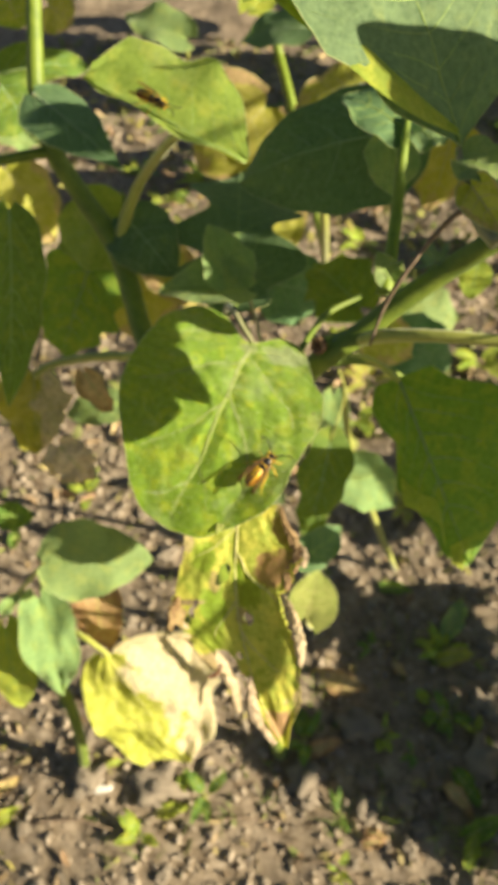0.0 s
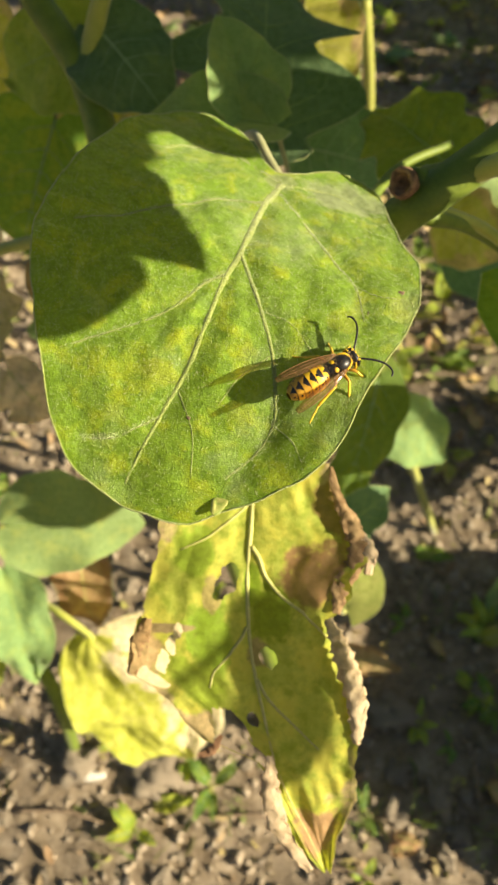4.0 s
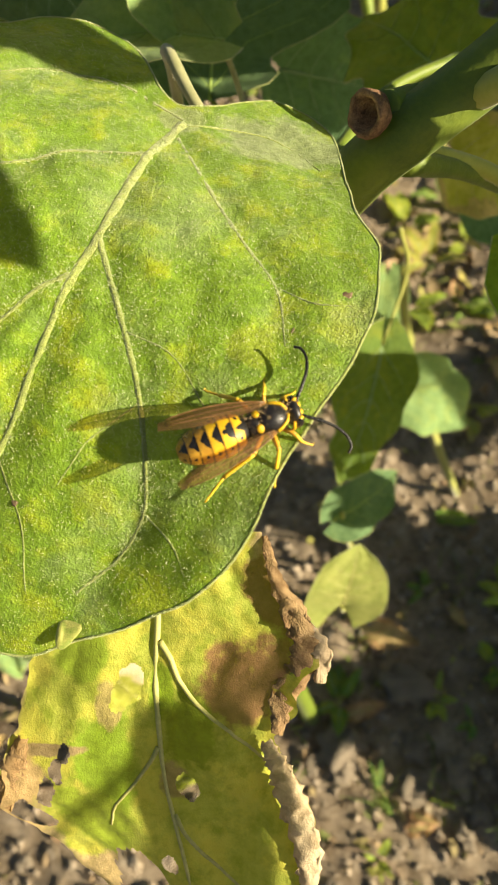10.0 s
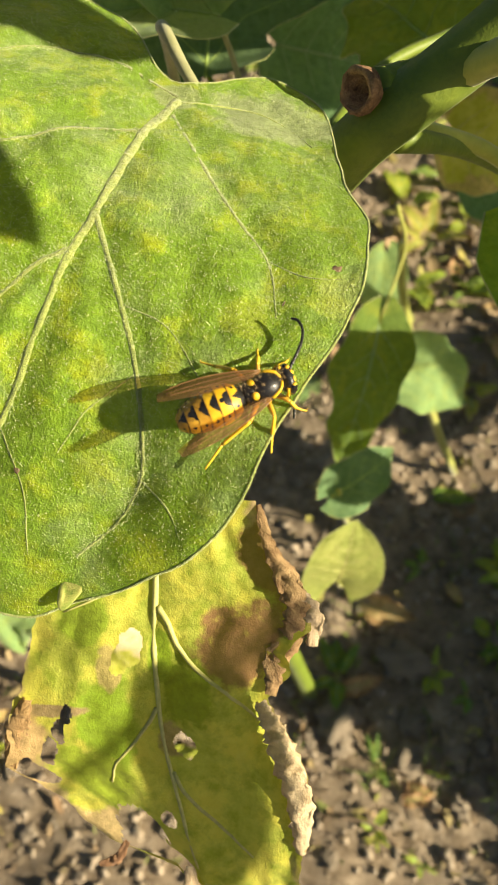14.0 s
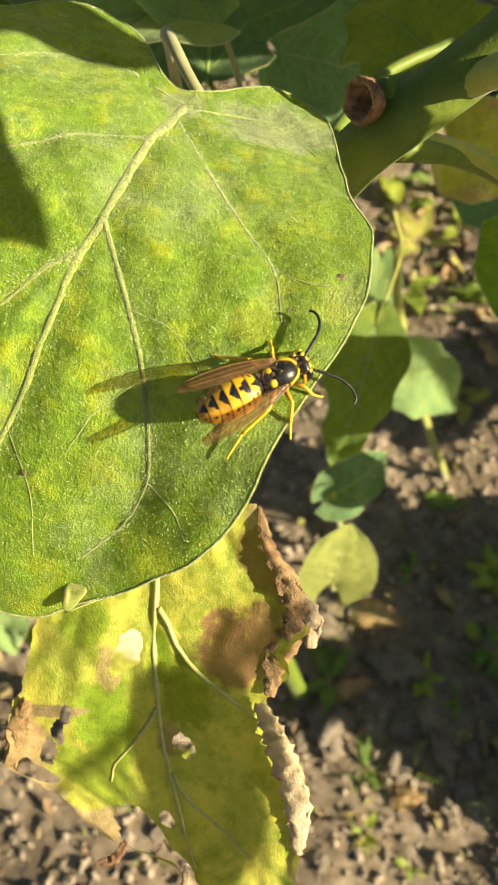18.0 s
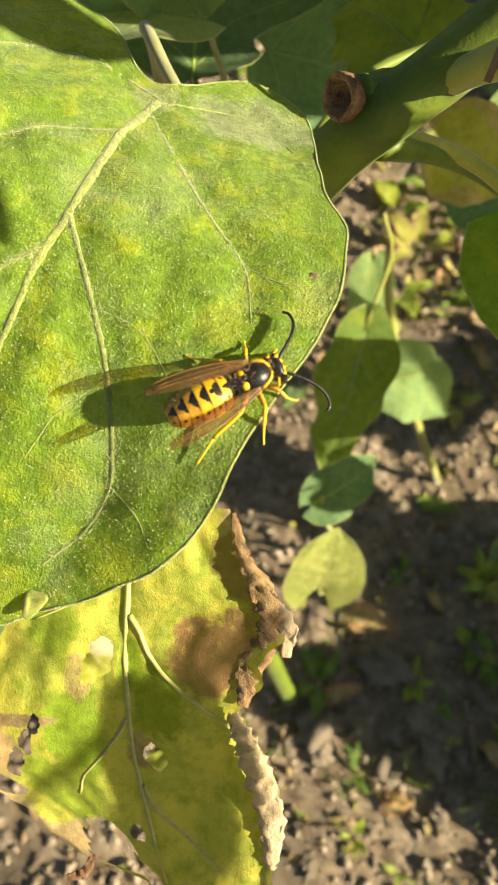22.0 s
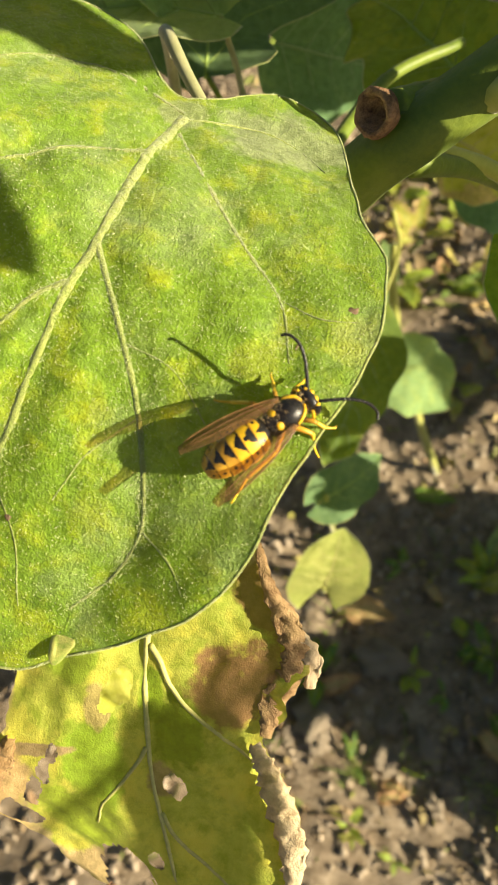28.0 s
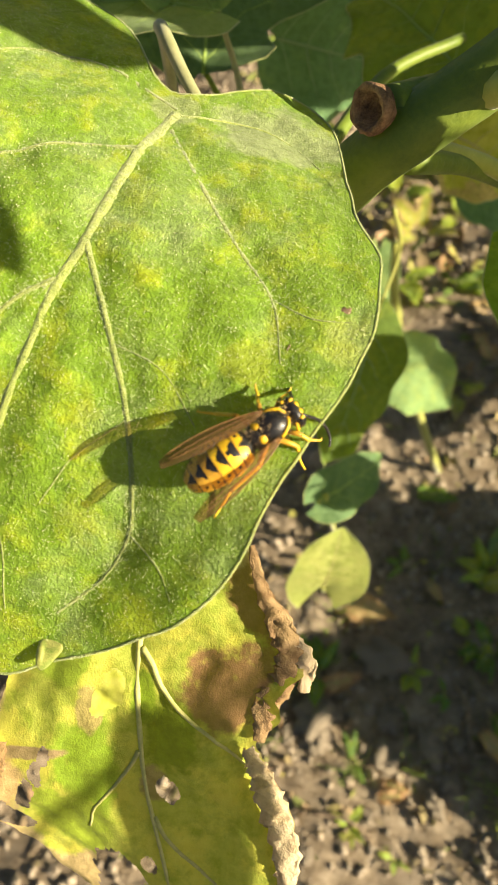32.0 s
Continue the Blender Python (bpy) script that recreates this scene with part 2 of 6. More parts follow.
LEAF_DRY = leaf_material("dry_leaf", (0.38, 0.23, 0.085), (0.58, 0.39, 0.17), (0.68, 0.50, 0.25), 0.5, (0.58, 0.38, 0.13), (0.38, 0.22, 0.10), 0.5, glow=0.25)
LEAF_HALF_DRY = leaf_material("half_dry_leaf", (0.36, 0.40, 0.03), (0.50, 0.50, 0.06), (0.60, 0.57, 0.13), 0.5, (0.62, 0.62, 0.04), (0.84, 0.68, 0.47), 0.66, dry_side=-1)
VEIN = plain("leaf_vein", (0.22, 0.35, 0.05), (0.31, 0.42, 0.085), 900.0, 0.6, 0.3, 0.0002, sheen=0.3)
VEIN_DARK = plain("leaf_vein_dim", (0.17, 0.28, 0.11), (0.26, 0.37, 0.16), 900.0, 0.6, 0.3, 0.0002, sheen=0.3)
VEIN_YELLOW = plain("leaf_vein_yellow", (0.40, 0.40, 0.12), (0.58, 0.54, 0.20), 900.0, 0.6, 0.3, 0.0002)
MARGIN = plain("leaf_margin", (0.30, 0.38, 0.10), (0.46, 0.48, 0.20), 700.0, 0.6, 0.3, 0.0002, sheen=0.4)
STEM = plain("green_stem", (0.105, 0.17, 0.010), (0.20, 0.27, 0.022), 180.0, 0.55, 0.5, 0.0006, sheen=0.08)
STEM_LIME = plain("lime_stem", (0.33, 0.36, 0.05), (0.46, 0.47, 0.09), 220.0, 0.55, 0.4, 0.0005, sheen=0.35)
STEM_BROWN = plain("dry_stem", (0.16, 0.11, 0.07), (0.34, 0.25, 0.16), 260.0, 0.8, 0.7, 0.001)


# ---- builders ----
def part(name, bm, mat, parent, label="", kind=""):
    """Links a bmesh as one mesh object under a thing or a part."""
    me = bpy.data.meshes.new(name)
    bm.to_mesh(me)
    bm.free()
    return part_of(name, me, mat, parent, label, kind)


def part_of(name, me, mat, parent, label="", kind=""):
    if not me.materials:
        for one in (mat if isinstance(mat, (list, tuple)) else (mat,)):
            me.materials.append(one)
        me.polygons.foreach_set("use_smooth", [True] * len(me.polygons))
    ob = new(name, me)
    ob.parent = parent
    return tagged(ob, label, kind=kind)


def thing(name, m, label, category, group="", kind=""):
    ob = new(name)
    ob.empty_display_size = 0.01
    ob.matrix_world = m
    return tagged(ob, label, category, group, kind)


def tube(bm, pts, radii, n=8, close=True):
    """A tapered tube through points, rings turned along the way."""
    pts = [Vector(p) for p in pts]
    side, rings = None, []
    for i, p in enumerate(pts):
        way = (pts[min(i + 1, len(pts) - 1)] - pts[max(i - 1, 0)]).normalized()
        if side is None:
            side = way.orthogonal().normalized()
        side = (side - way * side.dot(way)).normalized()
        up = way.cross(side)
        r = radii[i] if isinstance(radii, (list, tuple)) else radii
        rings.append([bm.verts.new(p + (side * math.cos(a) + up * math.sin(a)) * r) for a in (2 * math.pi * k / n for k in range(n))])
    for a, b in zip(rings, rings[1:]):
        for k in range(n):
            bm.faces.new((a[k], a[(k + 1) % n], b[(k + 1) % n], b[k]))
    if close:
        bm.faces.new(rings[0][::-1])
        bm.faces.new(rings[-1])
    return rings


def spline(pts, steps=6):
    """Catmull-Rom points through the given ones."""
    p = [Vector(q) for q in pts]
    p = [p[0] * 2 - p[1], *p, p[-1] * 2 - p[-2]]
    out = []
    for i in range(1, len(p) - 2):
        for k in range(steps):
            t = k / steps
            out.append(0.5 * (2 * p[i] + (p[i + 1] - p[i - 1]) * t + (2 * p[i - 1] - 5 * p[i] + 4 * p[i + 1] - p[i + 2]) * t * t + (3 * p[i] - p[i - 1] - 3 * p[i + 1] + p[i + 2]) * t ** 3))
    return out + [p[-2]]


def stem(parent, pts, radii, mat, name="stem", label="", n=10, steps=6, seed=0, knobby=0.06):
    """A stem in its plant's space, with slight swellings."""
    base = parent.matrix_world.translation
    path = spline([Vector(p) - base for p in pts], steps)
    rr = [float(np.interp(i / (len(path) - 1) * (len(radii) - 1), range(len(radii)), radii)) * (1 + knobby * noise.noise((i * 0.9, seed * 3.1, 0.0))) for i in range(len(path))]
    bm = bmesh.new()
    tube(bm, path, rr, n)
    return part(name, bm, mat, parent, label)


class Blade:
    """The surface of a leaf: u from base to tip, v from the left rim (-1) to the right (1)."""

    def __init__(self, length, width, left=1.0, right=1.0, arch=0.1, fold=0.1, cup=0.0, wave=0.07, waves=2.0, lobes=0.03, lobe_count=4.0, cord=0.16, ragged=0.0, full=0.62, point=1.0, droop=0.0, curl=0.0, seed=0, rim_left=(), rim_right=(), bend=(), crumple=0.0):
        self.length, self.width, self.left, self.right = length, width, left, right
        self.arch, self.fold, self.cup, self.wave, self.waves = arch, fold, cup, wave, waves
        self.lobes, self.lobe_count, self.cord, self.ragged = lobes, lobe_count, cord, ragged
        self.full, self.point, self.droop, self.curl, self.seed = full, point, droop, curl, seed
        self.rim_left, self.rim_right, self.bend, self.crumple = rim_left, rim_right, bend, crumple

    def at(self, u, v):
        s = self
        k = s.seed * 7.3 + (2.9 if v > 0 else 0.0)
        w = s.width / 2 * max(math.sin(math.pi * min(1.0, u ** s.full)), 0.0) ** (0.72 * s.point) * (s.right if v > 0 else s.left)
        rim = s.rim_right if v > 0 else s.rim_left
        if rim:
            w = float(np.interp(u * (len(rim) - 1), range(len(rim)), rim))
        w *= 1 + s.lobes * math.sin(2 * math.pi * s.lobe_count * u + k) + s.ragged * noise.fractal((u * 9.0, k, 0.5), 0.8, 2.0, 4)
        x, a = v * w, abs(v)
        y = s.length * (u - s.cord * a ** 1.4 * (1 - u) ** 3)
        z = 4 * s.arch * s.length * u * (1 - u) - s.droop * s.length * u ** 3 + s.fold * abs(x) + s.cup * x * x / s.width
        z += s.wave * s.width * a * a * math.sin(2 * math.pi * s.waves * u + k)
        z += 0.022 * s.width * noise.noise((u * 6.0, v * 3.0, s.seed * 1.7))
        if s.crumple:
            z += s.crumple * noise.fractal((u * 4.0, v * 1.8, s.seed * 2.3), 0.9, 2.1, 3)
        if s.curl and a > 0.55:
            c = (a - 0.55) / 0.45
            x -= math.copysign(w * s.curl * 0.45 * c * c, v)
            z += w * s.curl * 0.55 * math.sin(min(c, 1.0) * 1.5) * c
        if s.bend:
            x += float(np.interp(u * (len(s.bend) - 1), range(len(s.bend)), s.bend))
        return Vector((x, y, z))


def blade_mesh(b, name, nu=26, nv=14, holes=()):
    uv, verts, faces = [], [], []
    for i in range(nu + 1):
        for j in range(nv + 1):
            u, v = 0.004 + 0.992 * i / nu, 2 * j / nv - 1
            verts.append(b.at(u, v))
            uv.append((u, v * 0.5 + 0.5))
    for i in range(nu):
        for j in range(nv):
            u, v = (i + 0.5) / nu, 2 * (j + 0.5) / nv - 1
            if any(((u - hu) / ru) ** 2 + ((v - hv) / rv) ** 2 < 1 + 0.5 * noise.noise((u * 20, v * 20, 3.0)) for hu, hv, ru, rv in holes):
                continue
            k = i * (nv + 1) + j
            faces.append((k, k + 1, k + nv + 2, k + nv + 1))
    me = bpy.data.meshes.new(name)
    me.from_pydata(verts, [], faces)
    layer = me.uv_layers.new(name="UVMap")
    idx = np.empty(len(me.loops), dtype=np.int32)
    me.loops.foreach_get("vertex_index", idx)
    layer.data.foreach_set("uv", np.array(uv, dtype=np.float32)[idx].ravel())
    return me


def leaf(plant, base, tip, face, width, mat, petiole=(), vein=None, margin=True, veins=5, label="", thick=0.00055, holes=(), name="leaf", nu=26, nv=14, stalk=None, stalk_r=0.0016, ribs=(), **shape):
    """A leaf of a plant, from base to tip, its upper side towards face, with ribs, rim and stalk."""
    base, tip = Vector(base), Vector(tip)
    along = tip - base
    length = along.length
    ey = along.normalized()
    ez = Vector(face)
    ez = (ez - ey * ez.dot(ey)).normalized()
    ex = ey.cross(ez)
    b = Blade(length, width, **shape)
    ob = part_of(name, blade_mesh(b, name, nu, nv, holes), mat, plant, label)
    m = Matrix((ex, ey, ez)).transposed().to_4x4()
    m.translation = base - plant.matrix_world.translation
    ob.matrix_basis = m
    vein = vein or VEIN
    lift = Vector((0, 0, -thick * 0.15))
    bm = bmesh.new()
    us = [i / 14 for i in range(15)]
    tube(bm, [b.at(0.004 + 0.98 * u, 0.0) + lift for u in us], [thick * (1 - 0.8 * u) for u in us], 6)
    part("midrib", bm, vein, ob)
    for i in range(veins):
        u0 = 0.04 + 0.74 * i / veins
        for s in (-1, 1):
            bm = bmesh.new()
            ks = [k / 7 for k in range(8)]
            reach = 0.30 - 0.12 * i / veins
            tube(bm, [b.at(min(0.97, u0 + reach * k ** 1.25), s * 0.9 * k) + lift * 0.4 for k in ks], [thick * 0.42 * (1 - 0.8 * k) for k in ks], 5)
            part("vein", bm, vein, ob)
    for path, radius in ribs:
        bm = bmesh.new()
        path = [b.at(p.x, p.y) + lift * 0.4 for p in spline([(*q, 0.0) for q in path], 5)]
        tube(bm, path, [radius * (1 - 0.6 * i / len(path)) for i in range(len(path))], 6)
        part("vein", bm, vein, ob)
    if margin:
        bm = bmesh.new()
        rim = [b.at(0.004 + 0.992 * i / nu, -1) for i in range(nu + 1)] + [b.at(0.004 + 0.992 * i / nu, 1) for i in range(nu, -1, -1)]
        tube(bm, rim, thick * 0.24, 4)
        part("margin", bm, MARGIN if margin is True else margin, ob)
    if petiole:
        back = m.inverted()
        pts = [back @ (Vector(p) - plant.matrix_world.translation) for p in petiole]
        bm = bmesh.new()
        path = spline([b.at(0.02, 0.0), *pts], 6)
        tube(bm, path, [stalk_r * (0.75 + 0.4 * i / len(path)) for i in range(len(path))], 8)
        part("petiole", bm, stalk or STEM_LIME, ob)
    return ob


def ellipsoid(bm, c, r, nu=16, nv=10, turn=None):
    made = bmesh.ops.create_uvsphere(bm, u_segments=nu, v_segments=nv, radius=1.0)["verts"]
    m = Matrix.Translation(c) @ (turn or Matrix()) @ Matrix.Diagonal((*r, 1))
    bmesh.ops.transform(bm, matrix=m, verts=made)
    return made


def ribbon(parent, a, b, mat, name, label, seed=0, bulge=0.0):
    """A narrow strip of blade between two edges given in the world, slightly bulged."""
    back = (Matrix.Translation(parent.parent.matrix_world.translation) @ parent.matrix_basis).inverted()
    pa, pb = spline([back @ Vector(p) for p in a], 6), spline([back @ Vector(p) for p in b], 6)
    bm = bmesh.new()
    rows = []
    for i, (p, q) in enumerate(zip(pa, pb)):
        out = Vector((0, 0, 1)) * bulge
        rows.append([bm.verts.new(p.lerp(q, f) + out * math.sin(math.pi * f) + Vector((0, 0, 0.0006)) * noise.noise((i * 0.5, f * 2, seed))) for f in (0, 0.25, 0.5, 0.75, 1.0)])
    for r, t in zip(rows, rows[1:]):
        for k in range(4):
            bm.faces.new((r[k], r[k + 1], t[k + 1], t[k]))
    return part(name, bm, mat, parent, label)


def crumpled(parent, pts, radii, name, label, seed, mat):
    """A rolled-up dry leaf edge: an open, uneven curl of blade, pinched and creased."""
    back = (Matrix.Translation(parent.parent.matrix_world.translation) @ parent.matrix_basis).inverted()
    path = spline([back @ Vector(p) for p in pts], 10)
    bm = bmesh.new()
    rows, n = [], 16
    side = Vector((0, 0, 1))
    for i, p in enumerate(path):
        way = (path[min(i + 1, len(path) - 1)] - path[max(i - 1, 0)]).normalized()
        up = (side - way * side.dot(way)).normalized()
        across = way.cross(up)
        r = float(np.interp(i / (len(path) - 1) * (len(radii) - 1), range(len(radii)), radii))
        row = []
        for k in range(n):
            a = -0.9 + 4.6 * k / (n - 1) + 0.5 * noise.noise((i * 0.16, seed, 0))
            rr = r * (1.0 - 0.35 * k / n) * (1 + 0.45 * noise.fractal((i * 0.75, k * 0.3, seed * 3.7), 0.7, 2.0, 4))
            row.append(bm.verts.new(p + across * math.cos(a) * rr + up * (math.sin(a) * rr * 0.32 + r * 0.35 * noise.fractal((i * 0.5, k * 0.22, seed * 1.9), 0.8, 2.0, 3))))
        rows.append(row)
    for r, t in zip(rows, rows[1:]):
        for k in range(n - 1):
            bm.faces.new((r[k], r[k + 1], t[k + 1], t[k]))
    return part(name, bm, mat, parent, label)


# ---- ground: one sheet of crumbly soil out to the horizon ----
def soil_material():
    m, nt, bsdf, out = material("soil")
    obj = nt.nodes.new("ShaderNodeTexCoord").outputs["Object"]
    big, mid, fine = noise_tex(nt, obj, 9.0, 4.0), noise_tex(nt, obj, 60.0, 6.0, 0.65), noise_tex(nt, obj, 420.0, 6.0, 0.75)
    colour = ramp(nt, maths(nt, "ADD", maths(nt, "MULTIPLY", mid, 0.6), maths(nt, "MULTIPLY", fine, 0.4)),
                  [(0.34, (0.088, 0.064, 0.039)), (0.46, (0.226, 0.175, 0.117)), (0.56, (0.37, 0.298, 0.212)), (0.70, (0.57, 0.485, 0.375))])
    colour = mixed(nt, maths(nt, "MULTIPLY", ramp(nt, big, [(0.45, (0, 0, 0)), (0.65, (1, 1, 1))]), 0.55), colour, (0.15, 0.115, 0.08))
    nt.links.new(colour, bsdf.inputs["Base Color"])
    bsdf.inputs["Roughness"].default_value = 0.95
    bsdf.inputs["Specular IOR Level"].default_value = 0.15
    bumped(nt, bsdf, maths(nt, "ADD", mid, maths(nt, "MULTIPLY", fine, 0.6)), 0.9, 0.0022)
    return m


SOIL = soil_material()
CLOD = plain("soil_clod", (0.165, 0.126, 0.087), (0.50, 0.42, 0.315), 260.0, 0.95, 0.8, 0.0016)
STONE = plain("grey_stone", (0.22, 0.20, 0.18), (0.46, 0.43, 0.39), 60.0, 0.8, 0.5, 0.002)


def ground_height(x, y):
    h = 0.030 * noise.fractal((x * 2.3, y * 2.3, 1.0), 1.0, 2.0, 3) + 0.0035 * noise.fractal((x * 14.0, y * 14.0, 4.0), 0.9, 2.0, 4)
    crumb = noise.voronoi((x * 55.0, y * 55.0, 0.3))[0][0]
    h += 0.0012 * max(0.0, 0.45 - crumb) * (0.4 + noise.noise((x * 6.0, y * 6.0, 9.0)))
    h += 0.0011 * noise.fractal((x * 60.0, y * 60.0, 7.0), 0.8, 2.0, 3) + 0.0005 * noise.noise((x * 140.0, y * 140.0, 3.0))
    far = max(0.0, math.hypot(x, y) - 3.0)
    return h * (1.0 / (1.0 + far * 0.2))


def spaced(lo, hi, step, reach, mid=None):
    inner = list(np.arange(lo, hi + step / 2, step))
    if mid:
        inner += list(np.arange(hi + mid[1], mid[0], mid[1]))
        hi = inner[-1]
    out, a, b, s = inner, lo, hi, step * 2
    while b - hi < reach:
        s *= 1.35
        a, b = a - s, b + s
        out = [a, *out, b]
    return out


gx, gy = spaced(-0.6, 0.6, 0.0036, 400.0), spaced(0.03, 1.2, 0.0042, 400.0, (3.6, 0.012))
verts = [(x, y, ground_height(x, y)) for y in gy for x in gx]
nx = len(gx)
faces = [(j * nx + i, j * nx + i + 1, (j + 1) * nx + i + 1, (j + 1) * nx + i) for j in range(len(gy) - 1) for i in range(nx - 1)]
me = bpy.data.meshes.new("ground")
me.from_pydata(verts, [], faces)
ground = part_of("ground", me, SOIL, None)
tagged(ground, "dry crumbly grey-brown garden soil", "soil", kind="structure")


def lump(seed, rough=0.35, detail=2):
    """A small irregular clod of unit size."""
    bm = bmesh.new()
    bmesh.ops.create_icosphere(bm, subdivisions=detail, radius=1.0)
    for v in bm.verts:
        v.co *= 1 + rough * 1.6 * noise.fractal(v.co * 1.5 + Vector((seed * 5.1, 0, 0)), 0.8, 2.0, 3)
        v.co.z *= 0.7
    return bm


rng = random.Random(5)
shapes = []
for i in range(7):
    bm = lump(i, 0.5, 3)
    me = bpy.data.meshes.new("clod")
    bm.to_mesh(me)
    bm.free()
    shapes.append(me)
# fine crumbs and small clods, scattered thickly
low = []
for i in range(5):
    bm = lump(20 + i, 0.85, 2)
    low.append(([v.co.copy() for v in bm.verts], [tuple(v.index for v in f.verts) for f in bm.faces]))
    bm.free()


def scattered(count, shapes_at, place, size, sink, seed):
    """Many small copies of a few shapes on the ground, as one mesh: vertices and triangles."""
    r = np.random.default_rng(seed)
    vs, fs, off = [], [], 0
    x, y = place(r, count)
    z = np.array([ground_height(a, b) for a, b in zip(x, y)])
    s = size(r, count)
    for k, (bv, bf) in enumerate(shapes_at):
        pick = np.arange(count) % len(shapes_at) == k
        n = int(pick.sum())
        base = np.array([tuple(v) for v in bv])
        q = r.normal(size=(n, 4))
        q /= np.linalg.norm(q, axis=1)[:, None]
        w, i, j, l = q.T
        rot = np.stack([np.stack([1 - 2 * (j * j + l * l), 2 * (i * j - l * w), 2 * (i * l + j * w)], 1),
                        np.stack([2 * (i * j + l * w), 1 - 2 * (i * i + l * l), 2 * (j * l - i * w)], 1),
                        np.stack([2 * (i * l - j * w), 2 * (j * l + i * w), 1 - 2 * (i * i + j * j)], 1)], 1)
        p = np.einsum("nab,vb->nva", rot, base) * s[pick][:, None, None]
        p += np.stack([x[pick], y[pick], z[pick] + s[pick] * sink], 1)[:, None, :]
        vs.append(p.reshape(-1, 3))
        tri = np.array(bf)
        fs.append((tri[None] + (np.arange(n) * len(base))[:, None, None] + off).reshape(-1, tri.shape[1]))
        off += n * len(base)
    return np.concatenate(vs), np.concatenate(fs)


def mesh_of(name, vs, fs):
    me = bpy.data.meshes.new(name)
    me.from_pydata(vs.tolist(), [], fs.tolist())
    return me


def clumped(r, n, box, scale=6.0, z=2.2):
    """Places that gather where a slow noise is high."""
    xs, ys = [], []
    while len(xs) < n:
        x, y = r.uniform(box[0], box[1]), r.uniform(box[2], box[3])
        if noise.noise((x * scale, y * scale, z)) > r.uniform(-0.8, 0.25):
            xs.append(x)
            ys.append(y)
    return np.array(xs), np.array(ys)


def crumb_size(r, n):
    return 0.0004 + 0.0046 * r.random(n) ** 6


near_v, near_f = scattered(9000, low, lambda r, n: clumped(r, n, (-0.32, 0.34, 0.06, 0.62)), crumb_size, 0.02, 5)
far_v, far_f = scattered(8000, low, lambda r, n: clumped(r, n, (-0.65, 0.65, 0.5, 1.6)), lambda r, n: 0.0012 + 0.005 * r.random(n) ** 3, 0.05, 6)
me = mesh_of("soil_crumbs", np.concatenate([near_v, far_v]), np.concatenate([near_f, far_f + len(near_v)]))
tagged(part_of("soil_crumbs", me, CLOD, None), "small grey-brown soil crumbs strewn over the ground", "soil crumbs", kind="stuff")
# single clods
for i in range(150):
    x, y = (rng.uniform(-0.30, 0.30), rng.uniform(0.10, 0.45)) if i < 100 else (rng.uniform(-0.6, 0.6), rng.uniform(0.4, 1.4))
    r = 0.004 + 0.006 * rng.random() ** 2
    ob = part_of("soil_clod", shapes[i % 7], CLOD, None, "rounded dry grey-brown clod of soil on the ground")
    ob.matrix_world = Matrix.LocRotScale((x, y, ground_height(x, y) + r * 0.15), Euler((0, 0, rng.uniform(0, 6))), (r * rng.uniform(0.8, 1.3), r, r * 0.8))
    tagged(ob, category="soil clod", group="clods on the soil")
# straw and root bits
sv, sf = [], []
for i in range(900):
    x, y = rng.uniform(-0.5, 0.5), rng.uniform(0.07, 1.3)
    a, l, w = rng.uniform(0, 3.14), rng.uniform(0.006, 0.028), rng.uniform(0.0003, 0.0007)
    z = ground_height(x, y) + 0.0015
    d, q = Vector((math.cos(a), math.sin(a), rng.uniform(-0.1, 0.1))) * l / 2, Vector((-math.sin(a), math.cos(a), 0)) * w
    c, k = Vector((x, y, z)), len(sv)
    sv += [c - d - q, c - d + q, c + d + q, c + d - q, c + Vector((0, 0, w * 1.6)) - d, c + Vector((0, 0, w * 1.6)) + d]
    sf += [(k, k + 4, k + 5, k + 3), (k + 4, k + 1, k + 2, k + 5)]
me = bpy.data.meshes.new("straw_bits")
me.from_pydata(sv, [], sf)
tagged(part_of("straw_bits", me, plain("straw", (0.20, 0.14, 0.08), (0.48, 0.38, 0.24), 60.0, 0.85, 0.3, 0.0005), None), "thin dry straw and root bits on the soil", "straw", kind="stuff")


def flake(seed):
    """A scrap of dead leaf of unit size, bent."""
    vs = []
    for i in range(5):
        for k in range(3):
            w = math.sin(math.pi * (0.12 + 0.76 * i / 4)) * 0.42 * (1 + 0.3 * noise.noise((i, seed, k)))
            vs.append(((i - 2) * 0.5, (k - 1) * w, 0.22 * noise.noise((i * 0.7, k * 0.6, seed * 2.1)) + 0.12 * abs(k - 1) + 0.05 * (i - 2) ** 2 * math.sin(seed)))
    return vs, [(i * 3 + k, i * 3 + k + 1, i * 3 + k + 4, i * 3 + k + 3) for i in range(4) for k in range(2)]


def litter_material():
    m, nt, bsdf, out = material("leaf_litter")
    isle = nt.nodes.new("ShaderNodeNewGeometry").outputs["Random Per Island"]
    mid = noise_tex(nt, nt.nodes.new("ShaderNodeTexCoord").outputs["Object"], 500.0, 4.0)
    colour = ramp(nt, isle, [(0.0, (0.34, 0.22, 0.12)), (0.2, (0.55, 0.42, 0.24)), (0.4, (0.52, 0.48, 0.10)), (0.6, (0.22, 0.30, 0.05)), (0.8, (0.16, 0.24, 0.05)), (0.95, (0.30, 0.19, 0.10))])
    nt.links.new(mixed(nt, maths(nt, "MULTIPLY", mid, 0.7), colour, (0.20, 0.14, 0.08)), bsdf.inputs["Base Color"])
    bsdf.inputs["Roughness"].default_value = 0.85
    bumped(nt, bsdf, mid, 0.6, 0.001)
    return m


